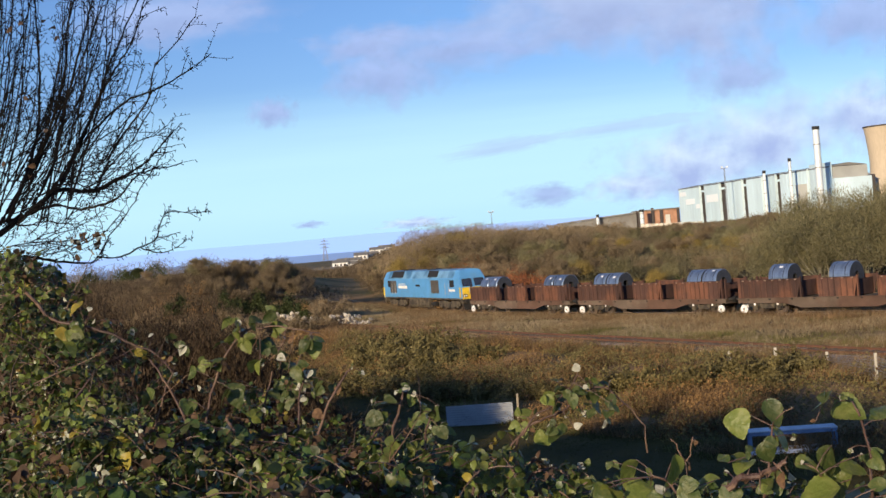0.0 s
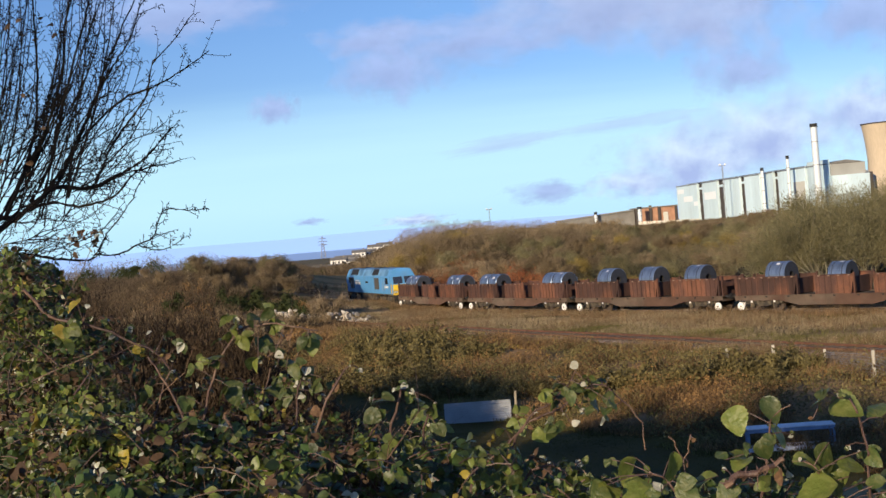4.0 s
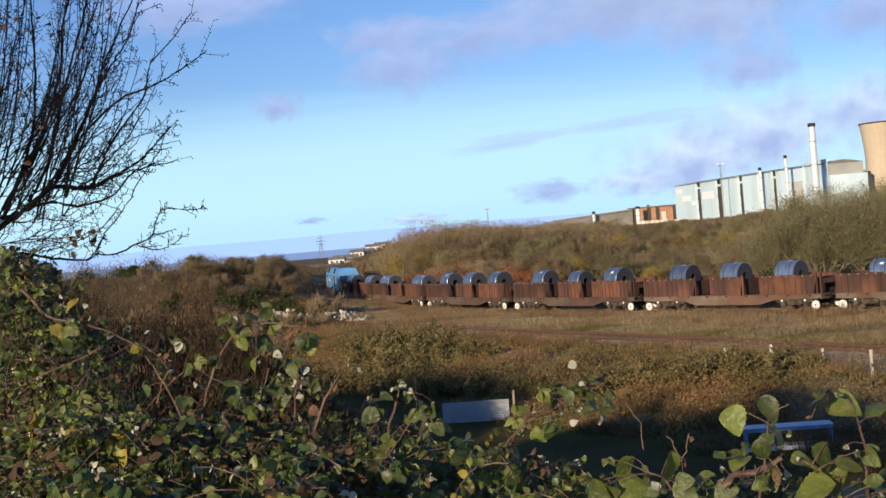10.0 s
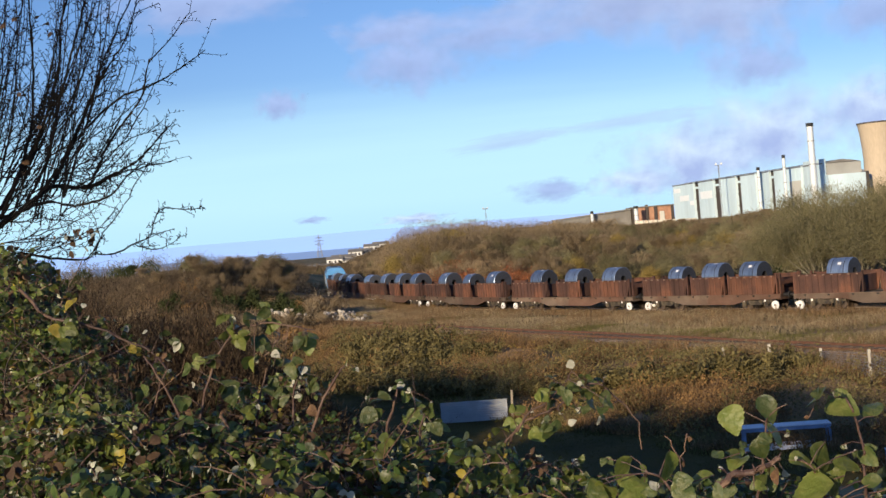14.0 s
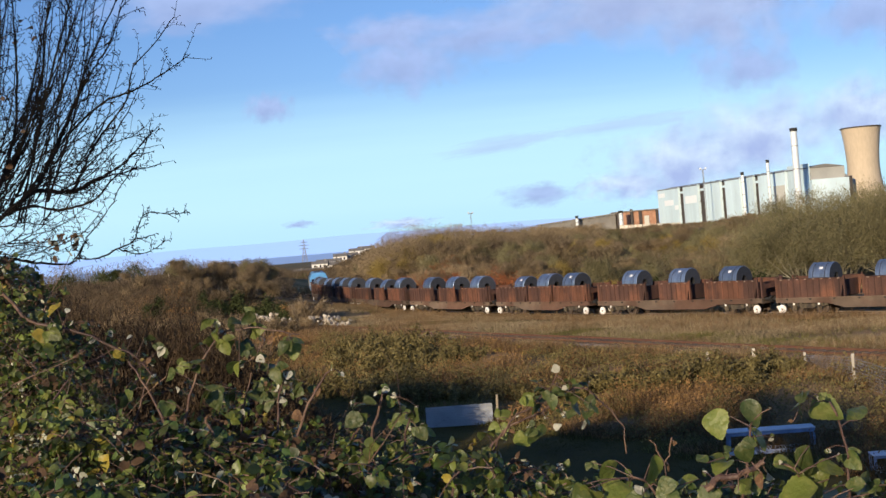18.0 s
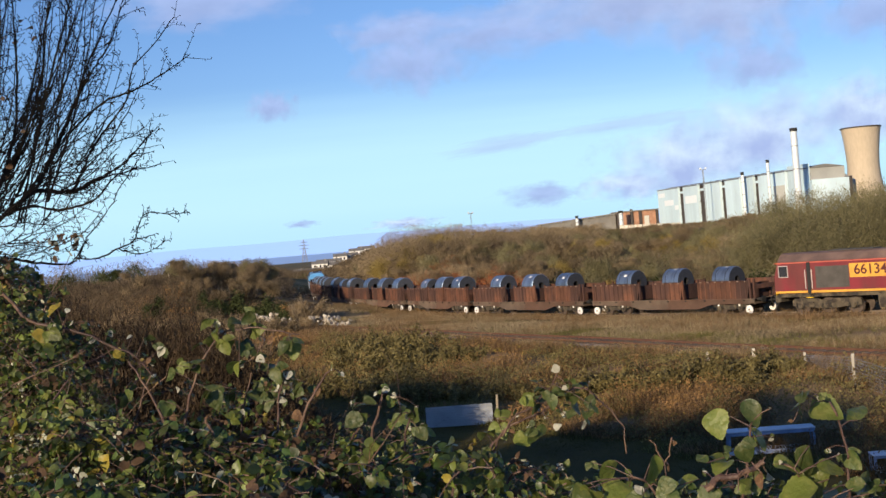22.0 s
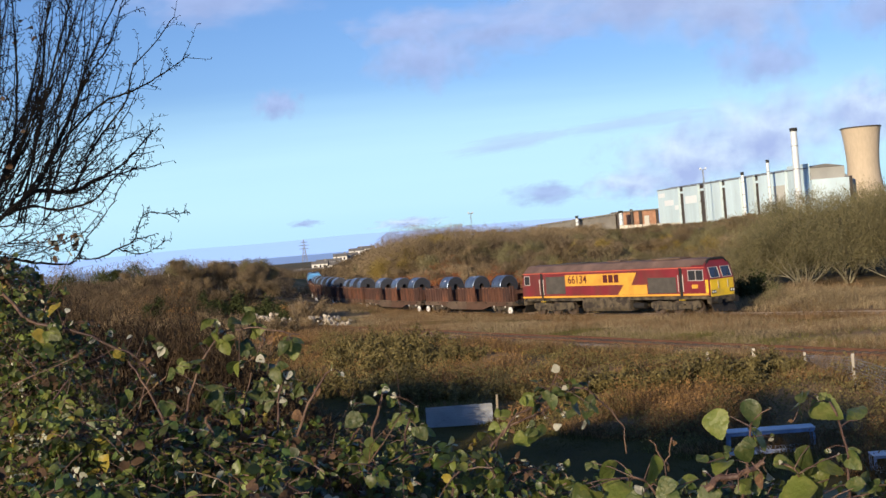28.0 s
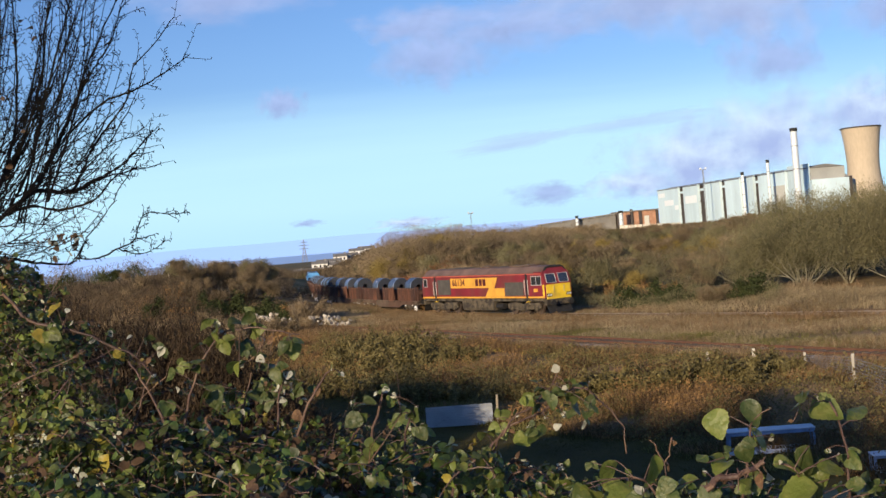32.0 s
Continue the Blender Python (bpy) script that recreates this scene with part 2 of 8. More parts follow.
def bogie(parent, x, axles, r, heavy=False):
    """A bogie: two side frames with arched tops, springs, axleboxes and a bolster."""
    for sy in (-1, 1):
        w = axles[-1] - axles[0]
        h = w / 2 + 0.55
        bm = bmesh.new()
        top = 1.02 if heavy else 0.78
        pts = [(-h, 0.55), (-h, top - 0.12), (-h + 0.2, top), (-0.5, top), (-0.35, top - 0.1), (0.35, top - 0.1), (0.5, top),
               (h - 0.2, top), (h, top - 0.12), (h, 0.55), (w / 2 - 0.3, 0.5), (0.45, 0.38), (-0.45, 0.38), (-w / 2 + 0.3, 0.5)]
        prism(bm, pts, sy * 1.0, sy * 1.12)
        frame_ob = part("bogie_frame", bm, M_UNDER, parent)
        frame_ob.location = (x, 0, 0)
        for a in axles:
            bm = bmesh.new()
            box(bm, a - 0.16, a + 0.16, sy * 1.14 - 0.06, sy * 1.14 + 0.06, r - 0.16, r + 0.16, 0.03)
            rod(bm, (a, sy * 1.19, r), (a, sy * 1.24, r), 0.09, 10)
            part("axlebox", bm, M_UNDER, frame_ob)
            for q in (-0.27, 0.27):
                bm = bmesh.new()
                for k in range(5):
                    rod(bm, (a + q, sy * 1.1, 0.42 + k * 0.07), (a + q, sy * 1.1, 0.46 + k * 0.07), 0.075, 8)
                part("spring", bm, M_DARK, frame_ob)
        if not heavy:
            for a in axles:
                bm = bmesh.new()
                box(bm, a - 0.07, a + 0.07, sy * 1.24 - 0.01, sy * 1.24 + 0.01, 0.62, 0.76)
                part("pad_cover", bm, M_WHITE, frame_ob, "small white-painted cover")
    bm = bmesh.new()
    box(bm, x - 0.3, x + 0.3, -1.0, 1.0, 0.55, 0.85, 0.04)
    part("bolster", bm, M_UNDER, parent)
    for a in axles:
        wheelset(parent, x + a, r)


def buffers(parent, ends, z=1.05):
    for e in ends:
        d = 1 if e > 0 else -1
        for sy in (-0.87, 0.87):
            bm = bmesh.new()
            rod(bm, (e, sy, z), (e + d * 0.3, sy, z), 0.11, 10)
            rod(bm, (e + d * 0.3, sy, z), (e + d * 0.46, sy, z), 0.08, 10)
            rod(bm, (e + d * 0.44, sy, z), (e + d * 0.5, sy, z), 0.23, 14)
            part("buffer", bm, M_DARK, parent)
        bm = bmesh.new()
        rod(bm, (e, 0, z - 0.1), (e + d * 0.45, 0, z - 0.16), 0.05, 8)
        box(bm, e, e + d * 0.12 if d > 0 else e, -0.14, 0.14, z - 0.24, z + 0.05) if d > 0 else box(bm, e - 0.12, e, -0.14, 0.14, z - 0.24, z + 0.05)
        part("coupling", bm, M_DARK, parent)


bm = bmesh.new()
box(bm, -0.08, 0.08, -0.02, 0.02, -0.04, 0.035, 0.01)
HOOK = bpy.data.meshes.new("lashing_hook")
bm.to_mesh(HOOK)
bm.free()
HOOK.materials.append(M_HOOK)


def coil_wagon(half, bins, label):
    w = thing("coil_wagon", label, "wagon", group="wagons of the coil train")
    deck = half + 0.05
    for sy in (-1, 1):                       # fish-bellied solebars
        bm = bmesh.new()
        m = half * 0.36
        pts = [(-deck, 1.06), (-deck, 0.82), (-half + 0.5, 0.76), (-m - 1.3, 0.74), (-m, 0.42), (m, 0.42), (m + 1.3, 0.74),
               (half - 0.5, 0.76), (deck, 0.82), (deck, 1.06)]
        prism(bm, pts, sy * 1.20, sy * 1.28)
        sole = part("solebar", bm, M_SOLE, w)
        bm = bmesh.new()
        box(bm, -deck, deck, min(sy * 1.16, sy * 1.34), max(sy * 1.16, sy * 1.34), 1.06, 1.11)
        part("flange", bm, M_SOLE, sole)
        n = 9
        for k in range(n):
            x = -half + 0.8 + k * (2 * half - 1.6) / (n - 1)
            bm = bmesh.new()
            box(bm, x - 0.06, x + 0.06, sy * 1.31 - 0.03, sy * 1.31 + 0.03, 0.96, 1.055)
            part("lashing_eye", bm, M_DARK, sole)
    bm = bmesh.new()
    box(bm, -deck, deck, -1.19, 1.19, 0.9, 1.055)
    part("floor", bm, M_UNDER, w)
    for e in (-deck, deck):
        bm = bmesh.new()
        box(bm, min(e, e * 0.985), max(e, e * 0.985), -1.25, 1.25, 0.74, 1.12, 0.02)
        part("headstock", bm, M_SOLE, w)
    for x0, x1, slope in bins:
        bm = bmesh.new()                     # sloped cradle trough inside
        prism(bm, [(-1.2, 1.62), (-0.35, 1.125), (0.35, 1.125), (1.2, 1.62), (1.2, 1.68), (0.35, 1.19), (-0.35, 1.19), (-1.2, 1.68)], x0 + 0.1, x1 - slope * 0.2 - 0.12, axis="x")
        cradle = part("cradle", bm, M_RUST, w)
        for sy in (-1, 1):
            y0, y1 = (1.22, 1.27) if sy > 0 else (-1.27, -1.22)
            bm = bmesh.new()
            prism(bm, [(x0, 1.112), (x1 - slope * 0.2, 1.112), (x1 + 0.05, 2.3), (x0 - 0.02, 2.3)], y0, y1)
            part("side_panel", bm, M_RUST, cradle)
        for xa, zt in ((x0 + 0.03, 2.27), (x1 - slope * 0.2 - 0.1, 2.15)):
            bm = bmesh.new()
            box(bm, xa, xa + 0.06, -1.215, 1.215, 1.115, zt)
            part("end_wall", bm, M_RUST, cradle)
        n = max(4, int((x1 - x0) / 0.42))
        for sy in (-1, 1):
            for k in range(n):
                x = x0 + 0.12 + k * (x1 - x0 - 0.45) / (n - 1)
                bm = bmesh.new()
                prism(bm, [(x, 1.14), (x + 0.1, 1.14), (x + 0.08, 2.29), (x + 0.02, 2.29)], min(sy * 1.272, sy * 1.305), max(sy * 1.272, sy * 1.305))
                part("rib", bm, M_RUST, cradle)
            bm = bmesh.new()
            box(bm, x0 - 0.03, x1 + 0.02, min(sy * 1.2, sy * 1.345), max(sy * 1.2, sy * 1.345), 2.302, 2.36, 0.012)
            part("top_rail", bm, M_RUST, cradle)
            hooks = max(4, int((x1 - x0) / 0.55))
            for k in range(hooks):
                x = x0 + 0.25 + k * (x1 - x0 - 0.5) / (hooks - 1)
                ob = new("lashing_hook", HOOK)
                ob.parent = cradle
                ob.location = (x, sy * 1.35, 2.3)
        for xe in (x0 - 0.06, x1 + 0.06):
            for sy in (-1, 1):
                bm = bmesh.new()
                box(bm, xe - 0.05, xe + 0.05, sy * 1.24 - 0.06, sy * 1.24 + 0.06, 1.115, 2.46)
                part("end_post", bm, M_RUST, cradle)
    for e in (-half, half):
        bm = bmesh.new()                    # end bulkhead
        for y in (-1.1, 1.1):
            box(bm, e - 0.06, e + 0.06, y - 0.08, y + 0.08, 1.115, 2.45)
        box(bm, e - 0.05, e + 0.05, -1.2, 1.2, 1.75, 2.05)
        part("end_bulkhead", bm, M_RUST, w)
    pivot = half - 2.15
    for x in (-pivot, pivot):
        bogie(w, x, (-0.9, 0.9), 0.46)
    for sy in (-1, 1):
        for e in (-half + 0.4, half - 0.4):
            bm = bmesh.new()
            rod(bm, (e, sy * 1.22, 0.38), (e, sy * 1.30, 0.38), 0.29, 20)
            hw = part("brake_handwheel", bm, M_WHITE, w, "white-painted round handwheel")
            bm = bmesh.new()
            rod(bm, (e, sy * 1.30, 0.38), (e, sy * 1.34, 0.38), 0.06, 10)
            part("hub", bm, M_WHEEL, hw)
            bm = bmesh.new()
            box(bm, e - 0.04, e + 0.04, min(sy * 1.17, sy * 1.22), max(sy * 1.17, sy * 1.22), 0.38, 0.85)
            part("handwheel_bracket", bm, M_UNDER, w)
    buffers(w, (-deck, deck))
    return w


LONG_BINS = ((-7.35, -2.75, 1), (-1.25, 1.4, 1), (2.95, 7.3, 1))
SHORT_BINS = ((-5.9, -1.85, 1), (-1.35, 1.45, 1), (1.95, 5.85, 1))
long_wagon = coil_wagon(7.6, LONG_BINS, "rust-brown bogie steel wagon carrying coils in three cradles")
short_wagon = coil_wagon(6.1, SHORT_BINS, "shorter rust-brown bogie steel wagon carrying three coils")


def spin_copies(ob):
    """Notes the wheelsets of a copied wagon."""
    for c in ob.children:
        if c.name.startswith("wheelset"):
            SPINNING.append((c, c.location.x, c.location.z))


def steel_coil(r, length):
    c = thing("steel_coil", "blue-grey tightly wound steel coil lying in a wagon cradle", "steel coil", group="coils on the train")
    n, bore = 32, 0.26
    rings = [(-length / 2, bore), (-length / 2 + 0.01, bore + 0.012), (-length / 2, r - 0.03), (-length / 2 + 0.03, r), (length / 2 - 0.03, r), (length / 2, r - 0.03),
             (length / 2 - 0.01, bore + 0.012), (length / 2, bore)]
    V, Fc, idx = [], [], []
    for x, q in rings:
        for k in range(n):
            a = 2 * math.pi * k / n
            V.append((x, q * math.cos(a), q * math.sin(a)))
    m = len(rings)
    for i in range(m):
        for k in range(n):
            i2, k2 = (i + 1) % m, (k + 1) % n
            Fc.append((i * n + k, i2 * n + k, i2 * n + k2, i * n + k2))
            idx.append(1 if i in (0, 1, 5, 6) else (2 if i == 7 else 0))
    body = raw("wound_body", V, Fc, [M_COIL, M_COIL_END, M_BORE], c, mat_index=idx)
    for x in (-length * 0.28, length * 0.28):
        V, Fc = [], []
        for k in range(n):
            a = 2 * math.pi * k / n
            for dx, q in ((-0.02, r + 0.003), (0.02, r + 0.003)):
                V.append((x + dx, q * math.cos(a), q * math.sin(a)))
        for k in range(n):
            k2 = (k + 1) % n
            Fc.append((2 * k, 2 * k + 1, 2 * k2 + 1, 2 * k2))
        raw("strap", V, Fc, M_DARK, body)
    V = []
    for x in (-0.12, 0.14):
        for a in (112, 118, 124):
            V.append((x + 0.1, (r + 0.006) * math.cos(radians(a)), (r + 0.006) * math.sin(radians(a))))
    raw("label_sheet", V, [(0, 1, 4, 3), (1, 2, 5, 4)], M_PAPER, body, "white paper label")
    return c


COIL_R = 0.91
coil_a, coil_b = steel_coil(COIL_R, 1.5), steel_coil(COIL_R * 0.92, 1.3)
rnd = random.Random(5)
# nearest the blue locomotive first: middle of each wagon behind the red locomotive, and where its coils lie
WAGONS = [(-130.05, 1, (-5.8, -4.35, 4.2, 5.65)), (-113.8, 1, (-5.5, -4.05, 4.4, 5.85)), (-97.55, 1, (-4.6, 0.0, 4.6)), (-81.3, 1, (-4.6, 0.0, 4.6)),
          (-65.1, 1, (-4.6, 0.0, 4.6)), (-50.4, 0, (-3.3, 0.0, 3.3)), (-35.65, 1, (-4.6, 0.0, 4.6)), (-19.4, 1, (-4.6, 0.0, 4.6))]
used = {0: False, 1: False, "a": False, "b": False}
for off, is_long, places in WAGONS:
    proto = long_wagon if is_long else short_wagon
    if used[is_long]:
        w = copy_thing(proto, Matrix.Identity(4))
        spin_copies(w)
    else:
        w, used[is_long] = proto, True
    TRAIN.append((w, off, Matrix.Identity(4)))
    for x in places:
        key = "b" if len(places) == 4 or rnd.random() < 0.2 else "a"
        proto_c = coil_a if key == "a" else coil_b
        r = COIL_R if key == "a" else COIL_R * 0.92
        seat = 1.0 + 0.35 + r * 1.13
        c = copy_thing(proto_c, Matrix.Identity(4)) if used[key] else proto_c
        used[key] = True
        TRAIN.append((c, off, pose(x, 0, seat, rnd.uniform(-25, 25), 0, 0)))


def writing(name, text, size, place, material, parent):
    cu = bpy.data.curves.new(name, "FONT")
    cu.body, cu.size, cu.extrude, cu.align_x, cu.offset = text, size, 0.004, "LEFT", 0.012
    tmp = bpy.data.objects.new(name, cu)
    scene.collection.objects.link(tmp)
    bpy.context.view_layer.update()
    me = bpy.data.meshes.new_from_object(tmp.evaluated_get(bpy.context.evaluated_depsgraph_get()))
    bpy.data.objects.remove(tmp)
    me.materials.clear()
    ob = link(name, me, material, parent)
    ob.matrix_basis = place
    return ob


def plate(name, x0, x1, z0, z1, material, parent, y=-1.335, d=0.012, outline=None, label=""):
    """A thin panel on the flank that faces the eye, and its twin on the far flank."""
    for sy in (1, -1):
        bm = bmesh.new()
        pts = outline or [(x0, z0), (x1, z0), (x1, z1), (x0, z1)]
        ya, yb = sorted((sy * y, sy * (y - d)))
        prism(bm, pts, ya, yb)
        ob = part(name, bm, material, parent, label)
    return ob


def louvres(x0, x1, z0, z1, parent, n=12):
    for sy in (-1, 1):
        bm = bmesh.new()
        box(bm, x0, x1, min(sy * 1.325, sy * 1.342), max(sy * 1.325, sy * 1.342), z0, z1)
        g = part("grille", bm, M_GRILLE, parent)
        step = (z1 - z0) / n
        for k in range(n):
            bm = bmesh.new()
            box(bm, x0 + 0.03, x1 - 0.03, min(sy * 1.343, sy * 1.36), max(sy * 1.343, sy * 1.36), z0 + k * step + 0.01, z0 + k * step + step * 0.55)
            part("slat", bm, M_GRILLE, g)


def hull(half, z0, cant, roof, shoulder, nose_in, width=1.33, crown=0.55):
    """Body shell: profile run along x, with raked cab ends."""
    prof = [(-width, z0), (-width, cant), (-shoulder, roof - 0.08), (-crown, roof), (crown, roof), (shoulder, roof - 0.08), (width, cant), (width, z0)]
    bm = bmesh.new()
    waist = z0 + (cant - z0) * 0.55

    def end_x(z):
        return half if z <= waist else half - nose_in * (z - waist) / (roof - waist)
    prof2 = [(-width, z0), (-width, waist), (-width, cant), (-shoulder, roof - 0.08), (-crown, roof), (crown, roof), (shoulder, roof - 0.08),
             (width, cant), (width, waist), (width, z0)]
    f = [bm.verts.new((end_x(z), y, z)) for y, z in prof2]
    g = [bm.verts.new((-end_x(z), y, z)) for y, z in prof2]
    n = len(prof2)
    for i in range(n):
        j = (i + 1) % n
        bm.faces.new((f[i], g[i], g[j], f[j]))
    for ring in (f, g):
        bm.faces.new((ring[0], ring[1], ring[8], ring[9]))
        bm.faces.new((ring[1], ring[2], ring[7], ring[8]))
        bm.faces.new((ring[2], ring[3], ring[4], ring[5], ring[6], ring[7]))
    bmesh.ops.recalc_face_normals(bm, faces=bm.faces)
    es = [e for e in bm.edges if len(e.link_faces) == 2 and e.calc_face_angle(0) > 0.5]
    bmesh.ops.bevel(bm, geom=es, offset=0.05, segments=2, affect="EDGES")
    return bm, end_x, waist


def cab_end(loco, d, half, end_x, waist, z0, cant, roof, yellow, upper):
    """Face of a cab: yellow panel, two windscreens, lamps and handrails. d: +1 front, -1 rear."""
    bm = bmesh.new()
    x0, x1 = sorted((d * (half - 0.01), d * (half + 0.03)))
    box(bm, x0, x1, -1.2, 1.2, z0 - 0.1, waist - 0.02, 0.02)
    part("yellow_front_panel", bm, M_WARN, loco, "yellow warning panel")
    for y0, y1 in ((-1.08, -0.14), (0.14, 1.08)):
        bm = bmesh.new()
        za, zb = waist + 0.1, cant - 0.08
        q = []
        for z in (za, zb):
            for y in (y0, y1):
                q.append(bm.verts.new((d * (end_x(z) + 0.022), y, z)))
        q2 = [bm.verts.new((v.co.x - d * 0.06, v.co.y, v.co.z)) for v in q]
        bm.faces.new((q[0], q[1], q[3], q[2]))
        bm.faces.new((q2[0], q2[2], q2[3], q2[1]))
        for i, j in ((0, 1), (1, 3), (3, 2), (2, 0)):
            bm.faces.new((q[i], q2[i], q2[j], q[j]))
        bmesh.ops.recalc_face_normals(bm, faces=bm.faces)
        pane = part("windscreen", bm, M_CABGLASS, loco)
        bm = bmesh.new()
        for y in (y0, y1):
            rod(bm, (d * (end_x(za) + 0.03), y, za), (d * (end_x(zb) + 0.03), y, zb), 0.025, 6)
        for z in (za, zb):
            rod(bm, (d * (end_x(z) + 0.03), y0, z), (d * (end_x(z) + 0.03), y1, z), 0.025, 6)
        part("windscreen_frame", bm, M_FRAME if upper else M_RUBBER, pane)
        bm = bmesh.new()
        ym = (y0 + y1) / 2
        rod(bm, (d * (end_x(za) + 0.05), ym, za), (d * (end_x(za + 0.5) + 0.05), ym + 0.3, za + 0.5), 0.014, 5)
        part("wiper", bm, M_RUBBER, pane)
    for sy in (-1, 1):
        bm = bmesh.new()
        x0, x1 = sorted((d * (half + 0.03), d * (half + 0.09)))
        box(bm, x0, x1, sy * 0.95 - 0.24, sy * 0.95 + 0.24, z0 + 0.12, z0 + 0.36, 0.03)
        hl = part("headlight_cluster", bm, M_DARK, loco)
        for q in (-0.11, 0.11):
            bm = bmesh.new()
            rod(bm, (d * (half + 0.09), sy * 0.95 + q, z0 + 0.24), (d * (half + 0.11), sy * 0.95 + q, z0 + 0.24), 0.085, 12)
            part("lens", bm, M_LAMP, hl)
        bm = bmesh.new()
        rod(bm, (d * (half + 0.1), sy * 0.5, z0 + 0.45), (d * (half + 0.1), sy * 0.5, waist - 0.1), 0.018, 6)
        part("handrail", bm, M_FRAME, loco)
    bm = bmesh.new()                         # plough and drag beam
    x0, x1 = sorted((d * (half - 0.35), d * (half + 0.05)))
    box(bm, x0, x1, -1.25, 1.25, 0.82, z0 - 0.1, 0.03)
    part("buffer_beam", bm, M_UNDER, loco)
    bm = bmesh.new()
    prism(bm, [(d * (half - 0.1), 0.85), (d * (half + 0.2), 0.2), (d * (half + 0.16), 0.2), (d * (half - 0.16), 0.85)], -1.15, 1.15)
    part("snow_plough", bm, M_DARK, loco)


def underframe(loco, half, r):
    for x in (-6.6, 6.6):
        bogie(loco, x, (-1.85, 0.0, 1.85), r, heavy=True)
    bm = bmesh.new()
    prism(bm, [(-1.15, 0.35), (1.15, 0.35), (1.27, 0.6), (1.27, 1.2), (-1.27, 1.2), (-1.27, 0.6)], -3.0, 2.2, axis="x")
    part("fuel_tank", bm, M_UNDER, loco)
    for y in (-1.05, 1.05):
        bm = bmesh.new()
        rod(bm, (2.5, y, 0.72), (3.6, y, 0.72), 0.22, 12)
        part("air_reservoir", bm, M_DARK, loco)
    bm = bmesh.new()
    box(bm, -half + 0.2, half - 0.2, -1.22, 1.22, 1.15, 1.38)
    part("frame_beam", bm, M_UNDER, loco)
    buffers(loco, (-half, half), 1.02)


